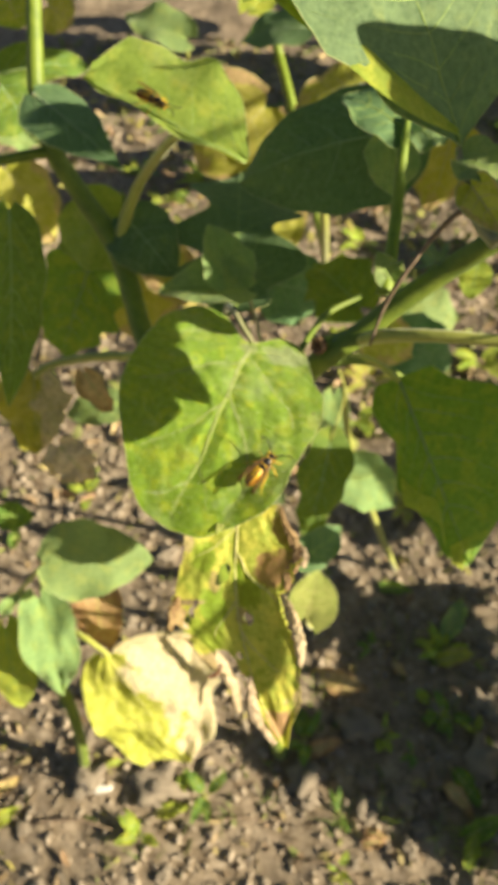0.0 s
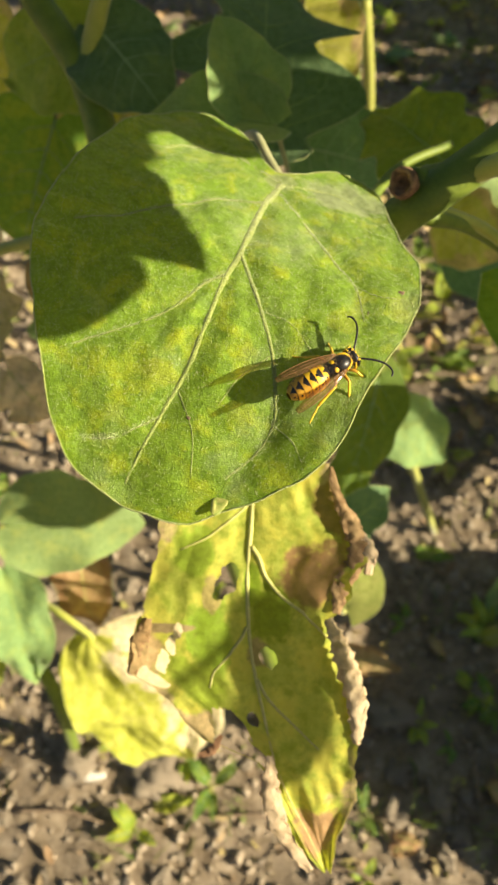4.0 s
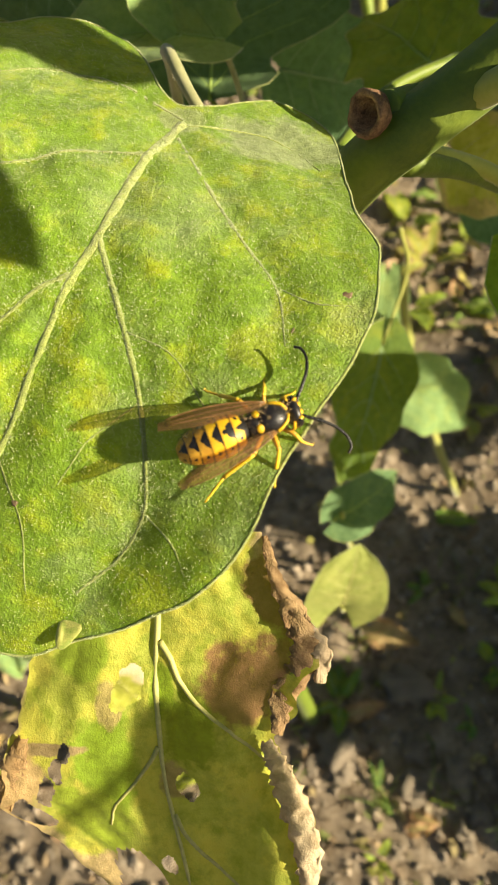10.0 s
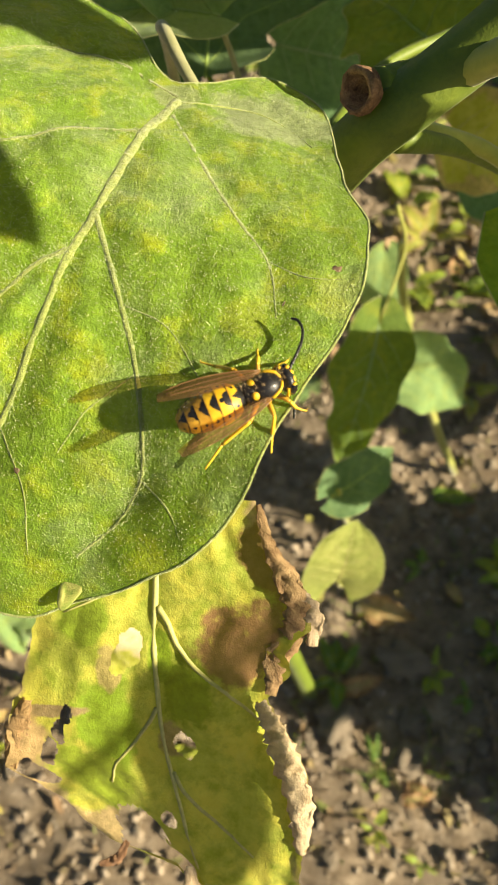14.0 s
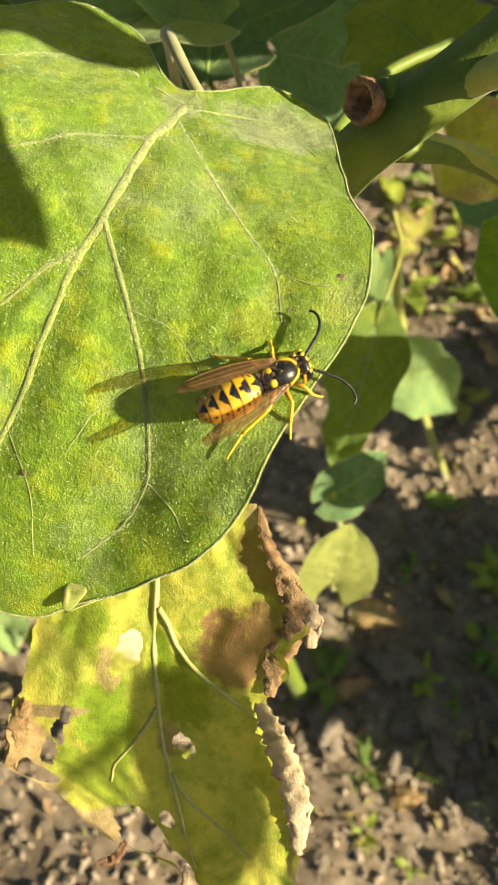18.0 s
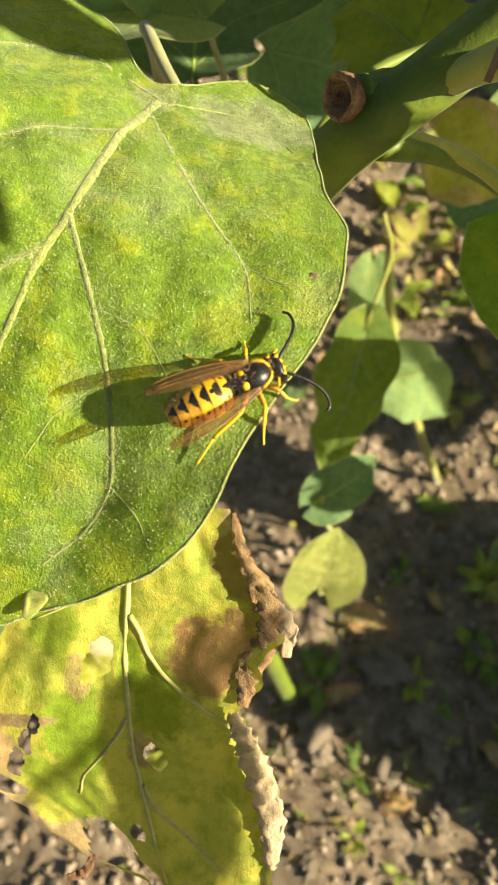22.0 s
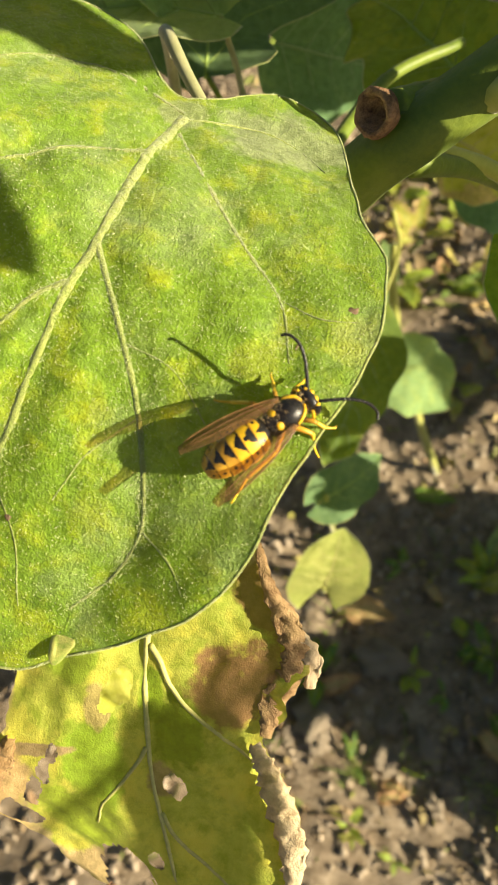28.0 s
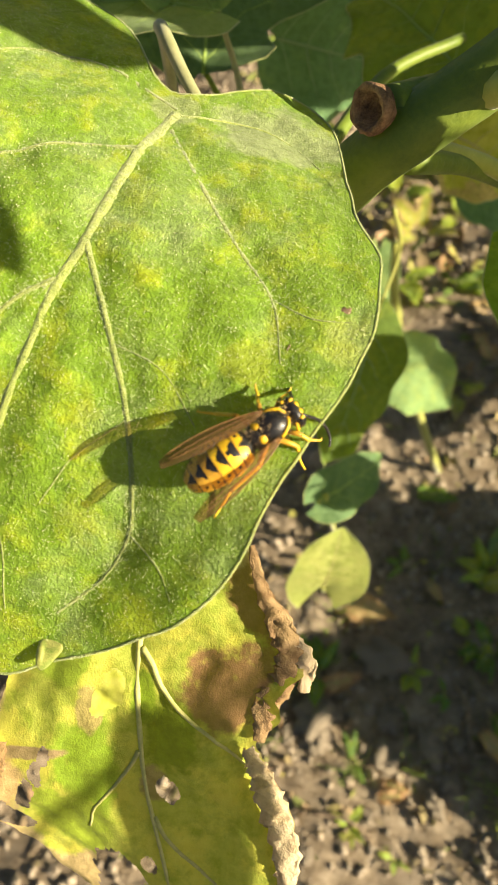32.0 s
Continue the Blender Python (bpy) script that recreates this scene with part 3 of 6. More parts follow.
lit_a, lit_f = scattered(1300, [flake(i) for i in range(6)], lambda r, n: clumped(r, n, (-0.35, 0.36, 0.08, 0.6), 9.0, 6.0), lambda r, n: 0.0022 + 0.006 * r.random(n) ** 2.5, 0.5, 8)
lit_b, lit_g = scattered(4200, [flake(i) for i in range(6)], lambda r, n: clumped(r, n, (-0.6, 0.6, 0.5, 2.2), 7.0, 6.0), lambda r, n: 0.004 + 0.013 * r.random(n) ** 2, 0.5, 9)
me = mesh_of("leaf_litter", np.concatenate([lit_a, lit_b]), np.concatenate([lit_f, lit_g + len(lit_a)]))
tagged(part_of("leaf_litter", me, litter_material(), None), "small scraps of brown and yellow dead leaves on the soil", "leaf litter", kind="stuff")


# fine grass in small tufts
def grass_blades(tufts, seed):
    r = random.Random(seed)
    vs, fs = [], []
    for x, y, n, spread in tufts:
        for i in range(n):
            bx, by = x + r.gauss(0, spread), y + r.gauss(0, spread)
            a, l, w, lean = r.uniform(0, 6.283), r.uniform(0.010, 0.032), r.uniform(0.0004, 0.0009), r.uniform(0.3, 1.1)
            side = Vector((-math.sin(a), math.cos(a), 0)) * w
            c, k = Vector((bx, by, ground_height(bx, by) - 0.001)), len(vs)
            for j in range(5):
                f = j / 4
                p = c + Vector((math.cos(a) * lean * f * f, math.sin(a) * lean * f * f, f * (1 - 0.35 * lean * f))) * l
                vs += [p - side * (1 - f * 0.9), p + side * (1 - f * 0.9)]
            fs += [(k + 2 * j, k + 2 * j + 1, k + 2 * j + 3, k + 2 * j + 2) for j in range(4)]
    me = bpy.data.meshes.new("grass")
    me.from_pydata(vs, [], fs)
    return me


gr = random.Random(33)
tufts = [(*Vector(p).xy, n, s) for p, n, s in (((0.0819, 0.1550, 0.0000), 16, 0.006), ((0.1302, 0.1690, 0.0000), 10, 0.006), ((0.1840, 0.1504, 0.0000), 26, 0.010), ((0.2056, 0.1326, 0.0000), 30, 0.012), ((0.2016, 0.2683, 0.0000), 14, 0.008), ((0.0695, 0.2799, 0.0000), 12, 0.010), ((-0.0969, 0.1414, 0.0000), 10, 0.005), ((-0.0214, 0.1690, 0.0000), 10, 0.006), ((0.1602, 0.3425, 0.0000), 16, 0.012), ((0.0208, 0.1883, 0.0000), 8, 0.008))]
tufts += [(gr.uniform(-0.5, 0.55), gr.uniform(0.55, 1.7), gr.randint(5, 18), 0.015) for i in range(60)]
tagged(part_of("grass", grass_blades(tufts, 12), leaf_material("grass_blade", (0.10, 0.19, 0.02), (0.20, 0.30, 0.05), (0.36, 0.36, 0.10), 0.4, (0.34, 0.44, 0.04)), None), "fine green grass blades in small tufts", "grass", kind="stuff")


# ---- the plant in front ----
LEAF_AT = Matrix(((0.9863, 0.1651, 0.0, -0.0053), (-0.1571, 0.9379, -0.3092, 0.16), (-0.0511, 0.3049, 0.951, 0.5284), (0, 0, 0, 1)))


def broad_height(x, y):
    """The broad leaf's dome over its own plane, in millimetres."""
    k = min(y, 33.0)
    return 0.00096 * x * x - 0.00888 * k * k - 0.00438 * x * k - 0.0578 * x + 9.30 - 0.42 * (y - k)


def broad(x, y, lift=0.0):
    return Vector((x, y, broad_height(x, y) + lift)) * 0.001


front_plant = thing("eggplant_plant", pose(0.0308, 0.2198, 0.0000), "green eggplant plant with a broad fuzzy leaf and a withered one", "plant")
FB = front_plant.matrix_world.translation

# broad fuzzy leaf: rim as distance from its middle, every ten degrees
RADII = (32.7, 33.5, 34.2, 33.6, 35.6, 39.5, 43.1, 41.5, 34.0, 34.6, 45.4, 49.6, 48.0, 44.2, 40.0, 37.4, 35.8, 34.9,
         34.5, 34.1, 33.8, 34.5, 36.1, 39.2, 41.5, 41.9, 42.0, 41.7, 39.2, 38.0, 37.2, 35.7, 32.7, 31.0, 30.9, 31.6)


def rim_radius(a):
    f = (math.degrees(a) % 360) / 10
    i, t = int(f) % 36, f - int(f)
    p = [RADII[(i + k) % 36] for k in (-1, 0, 1, 2)]
    r = 0.5 * (2 * p[1] + (p[2] - p[0]) * t + (2 * p[0] - 5 * p[1] + 4 * p[2] - p[3]) * t * t + (3 * p[1] - p[0] - 3 * p[2] + p[3]) * t ** 3)
    return r * (1 + 0.003 * math.sin(a * 23) + 0.0012 * math.sin(a * 41 + 1))


# ribs of the broad leaf: points in its plane (mm) and width at start and end
RIBS = (
    ((0.1, 33.4), (-1.7, 23.9), (-3.3, 9.6), (-5.0, 2.5), (-7.5, -12.4), (-11.0, -22.0), (-15.5, -33.2), 0.72, 0.25),
    ((-3.3, 9.6), (2.5, -1.4), (5.9, -9.0), (7.8, -16.3), (8.2, -20.2), (6.2, -25.1), (1.7, -29.9), 0.39, 0.16),
    ((0.4, 29.8), (10.9, 15.2), (17.7, 7.3), (20.2, -0.2), 0.33, 0.12),
    ((-1.5, 24.6), (-9.3, 22.1), (-16.4, 17.9), (-25.0, 12.0), (-33.0, 8.5), 0.36, 0.12),
    ((-4.6, 4.4), (-8.0, 1.6), (-14.5, -5.8), (-29.9, -14.3), 0.34, 0.12),
    ((0.5, 33.0), (9.0, 35.0), (15.5, 33.5), (19.5, 30.0), 0.25, 0.10),
    ((0.0, 34.0), (-9.0, 38.0), (-18.0, 38.0), (-26.0, 33.0), 0.29, 0.10),
    ((8.2, -20.2), (12.0, -23.0), (14.0, -26.0), 0.14, 0.08),
    ((17.7, 7.3), (22.5, 5.5), (26.5, 6.0), 0.12, 0.08),
    ((5.9, -9.0), (1.5, -13.5), (-1.5, -19.0), 0.14, 0.08),
    ((-11.0, -22.0), (-18.0, -26.5), (-24.0, -27.5), 0.19, 0.10),
    ((-9.0, -17.0), (-5.0, -24.0), (-4.0, -31.0), 0.15, 0.08),
    ((2.5, -1.4), (8.5, -3.5), (13.0, -8.5), 0.12, 0.08),
)


def to_rib(x, y):
    """Distance to the nearest strong rib, mm."""
    best = 99.0
    for rib in RIBS[:7]:
        pts = rib[:-2]
        for (ax, ay), (bx, by) in zip(pts, pts[1:]):
            dx, dy = bx - ax, by - ay
            t = max(0.0, min(1.0, ((x - ax) * dx + (y - ay) * dy) / (dx * dx + dy * dy)))
            best = min(best, math.hypot(x - ax - t * dx, y - ay - t * dy))
    return best


def broad_surface(x, y, f):
    """The leaf's skin: dome, puffed fields between the ribs, wavy rim; f is 0 in the middle and 1 at the rim."""
    z = broad_height(x, y) + 0.75 * (1 - math.exp(-(to_rib(x, y) / 2.6) ** 2)) - 0.45
    z += 0.50 * noise.fractal((x * 0.16, y * 0.16, 0.0), 0.9, 2.0, 3) + 0.8 * f ** 6 * noise.noise((x * 0.09, y * 0.09, 5.0))
    z += 0.20 * (x - 14.0) * math.exp(-((x - 14.0) ** 2 + (y + 24.0) ** 2) / 162.0)   # dished towards the lower rim
    return Vector((x, y, z)) * 0.001


def broad_skin(x, y):
    """The leaf's skin at any place, with its share of the wavy rim."""
    return broad_surface(x, y, min(1.0, math.hypot(x + 4.0, y - 4.0) / rim_radius(math.atan2(y - 4.0, x + 4.0) % (2 * math.pi))))


def broad_leaf():
    rings, spokes = 46, 150
    verts, faces = [Vector((-4.0, 4.0, 0))], []
    for i in range(1, rings + 1):
        for k in range(spokes):
            a, f = 2 * math.pi * k / spokes, (i / rings) ** 0.85
            r = rim_radius(a) * f
            verts.append(Vector((-4.0 + r * math.cos(a), 4.0 + r * math.sin(a), f)))
    out = []
    for v in verts:
        out.append(broad_surface(v.x, v.y, v.z))
    for k in range(spokes):
        faces.append((0, 1 + k, 1 + (k + 1) % spokes))
    for i in range(rings - 1):
        a = 1 + i * spokes
        for k in range(spokes):
            b = (k + 1) % spokes
            faces.append((a + k, a + spokes + k, a + spokes + b, a + b))
    me = bpy.data.meshes.new("leaf")
    me.from_pydata(out, [], faces)
    layer = me.uv_layers.new(name="UVMap")
    idx = np.empty(len(me.loops), dtype=np.int32)
    me.loops.foreach_get("vertex_index", idx)
    layer.data.foreach_set("uv", (np.array([(v.x, v.y) for v in out], dtype=np.float32)[idx] * 10 + 0.5).ravel())
    ob = part_of("leaf", me, BROAD, front_plant, "broad fuzzy bright-green leaf added for its shade with yellow mottling and pale ribs")
    ob.matrix_basis = Matrix.Translation(-FB) @ LEAF_AT
    for n, rib in enumerate(RIBS):
        *pts, r0, r1 = rib
        path = spline([(x, y, 0) for x, y in pts], 7)
        widths = [1.12 * (r0 + (r1 - r0) * i / (len(path) - 1)) * (1 + 0.22 * noise.noise((i * 0.8, n * 2.0, 0.0))) for i in range(len(path))]
        bm = bmesh.new()
        rows = []
        for i, (p, w) in enumerate(zip(path, widths)):
            way = (path[min(i + 1, len(path) - 1)] - path[max(i - 1, 0)]).normalized()
            row = []
            for k in range(9):
                o = k / 4 - 1
                q = p + Vector((-way.y, way.x, 0)) * o * w * (1 + 0.25 * noise.noise((i * 1.3, k * 3.0, n)))
                rise = (0.15 + 0.24 * w) * (1.0 if n < 7 and n != 2 else 0.7) * math.cos(o * math.pi / 2) ** 0.8 - 0.07
                row.append(bm.verts.new(broad_skin(q.x, q.y) + Vector((0, 0, rise * 0.001))))
            rows.append(row)
        for u, v in zip(rows, rows[1:]):
            for k in range(8):
                bm.faces.new((u[k], u[k + 1], v[k + 1], v[k]))
        part("midrib" if n == 0 else "vein", bm, RIB, ob)
    bm = bmesh.new()
    tube(bm, [out[1 + (rings - 1) * spokes + k % spokes] * 1.003 - Vector((0, 0, 0.00013)) for k in range(spokes + 1)], 0.00018, 6)
    part("margin", bm, RIB, ob)
    # small curled lip at the lower rim
    bm = bmesh.new()
    ellipsoid(bm, broad_surface(1.5, -33.4, 1.0) + Vector((0, 0, 0.00005)), (0.0015, 0.0027, 0.00030), 24, 16, pose(0, 0, 0, -6, -6, -14))
    for v in bm.verts:
        v.co += Vector((0.0007, 0.0006, 0.0003)) * noise.noise(v.co * 600.0)
    part("tip", bm, LIP, ob, "small pale curled leaf tip")
    # scars and specks
    for x, y, r in ((25.7, 7.2, 0.55), (-6.0, -21.5, 0.5), (-8.2, 33.5, 0.4), (20.5, 1.6, 0.28)):
        bm = bmesh.new()
        ellipsoid(bm, broad_skin(x, y), (r * 0.0008, r * 0.0011, 0.00006), 12, 6)
        for v in bm.verts:
            v.co += Vector((r, r, 0)) * 0.0012 * noise.noise(v.co * 1900.0)
        part("scar", bm, SCAR if x != -8.2 else VEIN, ob, "small brown scar")
    # fine hairs
    hv, hf, hr = [], [], random.Random(11)
    for i in range(46000):
        a, f = hr.uniform(0, 2 * math.pi), math.sqrt(hr.random()) * 0.995
        r = rim_radius(a) * f
        p = broad_surface(-4.0 + r * math.cos(a), 4.0 + r * math.sin(a), f)
        d = Vector((hr.uniform(-1, 1), hr.uniform(-1, 1), 1.1)).normalized() * hr.uniform(0.00012, 0.00028)
        side = d.cross(Vector((hr.uniform(-1, 1), hr.uniform(-1, 1), 0.1))).normalized() * 0.000030
        k = len(hv)
        hv += [p - side, p + side, p + d]
        hf.append((k, k + 1, k + 2))
    for i in range(9000):
        rib = RIBS[hr.choice((0, 0, 0, 1, 1, 2, 3, 4, 6, 10))]
        pts = rib[:-2]
        j, t = hr.randrange(len(pts) - 1), hr.random()
        x = pts[j][0] + (pts[j + 1][0] - pts[j][0]) * t + hr.gauss(0, 0.28 + 0.8 * rib[-2])
        y = pts[j][1] + (pts[j + 1][1] - pts[j][1]) * t + hr.gauss(0, 0.3)
        p = broad_skin(x, y) + Vector((0, 0, 0.00005))
        d = Vector((hr.uniform(-1, 1), hr.uniform(-1, 1), 0.8)).normalized() * hr.uniform(0.00018, 0.00042)
        side = d.cross(Vector((hr.uniform(-1, 1), hr.uniform(-1, 1), 0.1))).normalized() * 0.000022
        k = len(hv)
        hv += [p - side, p + side, p + d]
        hf.append((k, k + 1, k + 2))
    for i in range(5200):
        a = hr.uniform(0, 2 * math.pi)
        r = rim_radius(a)
        p = broad_surface(-4.0 + r * math.cos(a), 4.0 + r * math.sin(a), 1.0)
        d = Vector((math.cos(a) + hr.uniform(-0.7, 0.7), math.sin(a) + hr.uniform(-0.7, 0.7), hr.uniform(-0.5, 0.8))).normalized() * hr.uniform(0.0002, 0.0005)
        side = d.cross(Vector((hr.uniform(-1, 1), hr.uniform(-1, 1), 1))).normalized() * 0.000016
        k = len(hv)
        hv += [p - side, p + side, p + d]
        hf.append((k, k + 1, k + 2))
    me = bpy.data.meshes.new("hairs")
    me.from_pydata(hv, [], hf)
    part_of("hairs", me, HAIR, ob, "short pale leaf hairs", "stuff")
    # leaf stalk behind
    back = ob.matrix_basis.inverted()
    bm = bmesh.new()
    path = spline([broad(0.0, 33.0, -1.0), *(back @ (Vector(p) - FB) for p in ((0.0024, 0.2051, 0.5269), (-0.0022, 0.2141, 0.5297), (-0.0066, 0.2243, 0.5308), (-0.0105, 0.2500, 0.5082), (-0.0088, 0.2486, 0.4598)))], 6)
    tube(bm, path, [0.0009 + 0.0004 * i / len(path) for i in range(len(path))], 10)
    part("petiole", bm, STEM_PALE, ob)
    return ob


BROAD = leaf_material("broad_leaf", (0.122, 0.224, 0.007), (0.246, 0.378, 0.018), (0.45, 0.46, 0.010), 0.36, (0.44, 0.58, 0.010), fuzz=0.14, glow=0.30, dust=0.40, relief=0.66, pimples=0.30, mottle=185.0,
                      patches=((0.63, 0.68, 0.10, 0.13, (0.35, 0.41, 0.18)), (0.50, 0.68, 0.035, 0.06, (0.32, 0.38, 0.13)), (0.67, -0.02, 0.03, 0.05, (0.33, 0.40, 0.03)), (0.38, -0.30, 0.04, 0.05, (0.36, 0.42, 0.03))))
RIB = plain("leaf_rib", (0.21, 0.29, 0.04), (0.40, 0.44, 0.11), 1300.0, 0.8, 1.0, 0.0007, sheen=0.45)
LIP = plain("leaf_lip", (0.16, 0.25, 0.02), (0.42, 0.40, 0.10), 900.0, 0.6, 0.6, 0.0004, sheen=0.3)
SCAR = plain("leaf_scar", (0.10, 0.06, 0.03), (0.26, 0.18, 0.10), 900.0, 0.8, 0.4, 0.0003)
HAIR = plain("leaf_hair", (0.52, 0.58, 0.28), (0.72, 0.75, 0.46), 300.0, 0.85, 0.0, 0.0001)
STEM_PALE = plain("pale_stem", (0.25, 0.26, 0.11), (0.38, 0.37, 0.19), 240.0, 0.6, 0.4, 0.0004, sheen=0.4)
broad_leaf_ob = broad_leaf()

# trunk and branches
trunk_fork = (-0.0217, 0.2439, 0.4220)
stem(front_plant, ((0.0313, 0.2230, -0.0100), (0.0064, 0.2277, 0.1651), (-0.0213, 0.2469, 0.3035), trunk_fork), (0.0075, 0.0065, 0.006, 0.006), STEM, "trunk")
stem(front_plant, (trunk_fork, (0.0139, 0.2054, 0.5016), (0.0257, 0.1976, 0.5256), (0.0417, 0.2002, 0.5387), (0.0530, 0.2026, 0.5489), (0.0686, 0.2036, 0.5633), (0.0819, 0.2010, 0.5771), (0.1056, 0.1990, 0.5968)), (0.0052, 0.0048, 0.0046, 0.0043, 0.0041, 0.0042, 0.004), STEM, "branch", seed=1)
STUB_A, STUB_B = Vector((0.0385, 0.2070, 0.5295)), Vector((0.0256, 0.1966, 0.5354))
stub = stem(front_plant, (STUB_A, STUB_A.lerp(STUB_B, 0.45), STUB_A.lerp(STUB_B, 0.82)), (0.0046, 0.0037, 0.0030), STEM, "branch_stub", "cut-off branch stub with a brown end", seed=2)
axis = (STUB_B - STUB_A).normalized()
turn = axis.to_track_quat("Z", "Y").to_matrix().to_4x4()
bm = bmesh.new()
rings = []
for f, r, h in ((0, 2.9, -1.8), (1, 3.3, 0.2), (2, 3.0, 0.9), (3, 2.3, 0.7), (4, 1.8, -1.4), (5, 0.7, -2.4)):
    rings.append([bm.verts.new((turn @ Vector((math.cos(a) * r, math.sin(a) * r, h)) * (1 + 0.16 * noise.noise((math.cos(a) * 2, math.sin(a) * 2, f * 0.9)))) * 0.001 + STUB_B - FB) for a in (2 * math.pi * k / 22 for k in range(22))])
for p, q in zip(rings, rings[1:]):
    for k in range(22):
        bm.faces.new((p[k], p[(k + 1) % 22], q[(k + 1) % 22], q[k]))
bm.faces.new(rings[-1])
part("cut_end", bm, plain("cut_wood", (0.07, 0.035, 0.02), (0.42, 0.24, 0.12), 500.0, 0.9, 0.9, 0.001), stub, "dry brown hollow cut end")
stem(front_plant, ((0.0384, 0.2000, 0.5345), (0.0446, 0.1936, 0.5421), (0.0515, 0.1893, 0.5464), (0.0655, 0.1836, 0.5506), (0.0864, 0.1775, 0.5532), (0.1061, 0.1709, 0.5553)), (0.0022, 0.0025, 0.0024, 0.0022, 0.002), STEM_LIME, "side_branch", seed=3)
stem(front_plant, ((0.0466, 0.1961, 0.5592), (0.0489, 0.2051, 0.5646), (0.0519, 0.2210, 0.5749), (0.0544, 0.2377, 0.5872), (0.0568, 0.2509, 0.5965)), (0.0030, 0.0024, 0.0022, 0.0020, 0.0012), STEM, "side_branch", seed=4)
stem(front_plant, ((0.0431, 0.1891, 0.5420), (0.0469, 0.1937, 0.5551), (0.0521, 0.1937, 0.5699), (0.0631, 0.1988, 0.5845), (0.0711, 0.2004, 0.5900)), (0.0005, 0.0007, 0.0008, 0.0009, 0.0010), STEM_BROWN, "dry_tendril", "thin dry brown tendril", seed=5)
stem(front_plant, ((0.0735, 0.1790, 0.5896), (0.0692, 0.1861, 0.5919), (0.0668, 0.1949, 0.5971), (0.0647, 0.2028, 0.6029), (0.0642, 0.2058, 0.6056)), (0.0026, 0.0022, 0.0019, 0.0016, 0.0014), STEM_PALE, "side_branch", seed=6)
stem(front_plant, ((0.0322, 0.1985, 0.5263), (0.0460, 0.2121, 0.5144), (0.0617, 0.2245, 0.4986), (0.0829, 0.2270, 0.4807)), (0.0022, 0.0015, 0.0013, 0.001), STEM, "side_branch", seed=7)
stem(front_plant, ((0.0196, 0.2272, 0.5011), (0.0354, 0.2581, 0.5020), (0.0542, 0.2732, 0.5022)), (0.0016, 0.0014, 0.0012), STEM, "side_branch", seed=8)
# left stem
left_stem = (trunk_fork, (-0.0345, 0.2402, 0.4522), (-0.0532, 0.2737, 0.4757), (-0.0633, 0.2995, 0.4989), (-0.0708, 0.3123, 0.5105), (-0.0857, 0.3248, 0.5284), (-0.0965, 0.3314, 0.5478), (-0.1021, 0.3451, 0.5669), (-0.1017, 0.3578, 0.5850), (-0.1012, 0.3798, 0.6115))
stem(front_plant, left_stem, (0.0060, 0.0058, 0.0055, 0.0055, 0.0056, 0.0050, 0.0050, 0.0042, 0.0038, 0.0035), STEM, "branch", seed=9)
stem(front_plant, ((-0.0662, 0.3080, 0.5066), (-0.0610, 0.3136, 0.5223), (-0.0517, 0.3128, 0.5405), (-0.0368, 0.2913, 0.5655), (-0.0270, 0.2771, 0.5797)), (0.0040, 0.0032, 0.0026, 0.0023, 0.0020), STEM_LIME, "side_branch", seed=10)
stem(front_plant, ((-0.0959, 0.3312, 0.5462), (-0.1065, 0.3238, 0.5477), (-0.1218, 0.3115, 0.5500)), (0.0032, 0.0026, 0.0024), STEM, "side_branch", seed=11)
stem(front_plant, ((-0.0536, 0.2592, 0.4761), (-0.0783, 0.2668, 0.4695), (-0.1028, 0.2716, 0.4603), (-0.1148, 0.2709, 0.4529)), (0.0026, 0.0024, 0.0022, 0.0020), STEM_LIME, "side_branch", seed=12)
stem(front_plant, ((-0.0649, 0.3165, 0.5169), (-0.0624, 0.3195, 0.5236), (-0.0638, 0.3230, 0.5308)), (0.0022, 0.0016, 0.0004), STEM, "bud", seed=13)

LEAF_BROWN = leaf_material("brown_leaf", (0.20, 0.105, 0.045), (0.36, 0.21, 0.10), (0.46, 0.30, 0.15), 0.4, (0.40, 0.20, 0.07), glow=0.22)
LEAF_TAN = leaf_material("tan_leaf", (0.58, 0.42, 0.24), (0.80, 0.62, 0.38), (0.84, 0.68, 0.44), 0.5, (0.66, 0.50, 0.24), glow=0.25)
# withered leaf hanging forward from under the broad one; its own plane in mm: v down the leaf, x across
HANG_Y, HANG_Z = Vector((0.0, -0.7660, -0.6428)), Vector((0.0, -0.6428, 0.7660))
HANG_X = HANG_Y.cross(HANG_Z)
HANG_BASE = Vector((0.0, 0.1481, 0.5029))
HANG_LENGTH = 0.088
HANG_MID = (3.5, 3.9, 4.3, 4.4, 4.6, 4.9, 5.1, 5.0, 4.8, 4.5, 4.0, 3.2, 2.3, 1.3, 0.3, -0.7, -1.8, -3.1, -4.5, -6.7, -9.0, -11.0, -13.0)
HANG_OUTER = (17, 19, 21, 22.5, 23.8, 24.3, 25, 25.6, 26, 27, 27.5, 27.8, 23.5, 20, 18, 14, 2.5, -0.5, -1.5, -2.5, -5, -8, -12.5)
HANG_INNER = (-11.3, -12.2, -13.2, -15.5, -18.6, -18.8, -16.2, -14.9, -13.0, -14.0, -15.5, -17.5, -19.2, -19.6, -19.7, -19.0, -18.4, -18.9, -19.7, -17.2, -15.2, -14.6, -14.0)


def on_hang(v, x, lift=0.0):
    return HANG_BASE + (HANG_Y * v + HANG_X * x + HANG_Z * lift) * 0.001


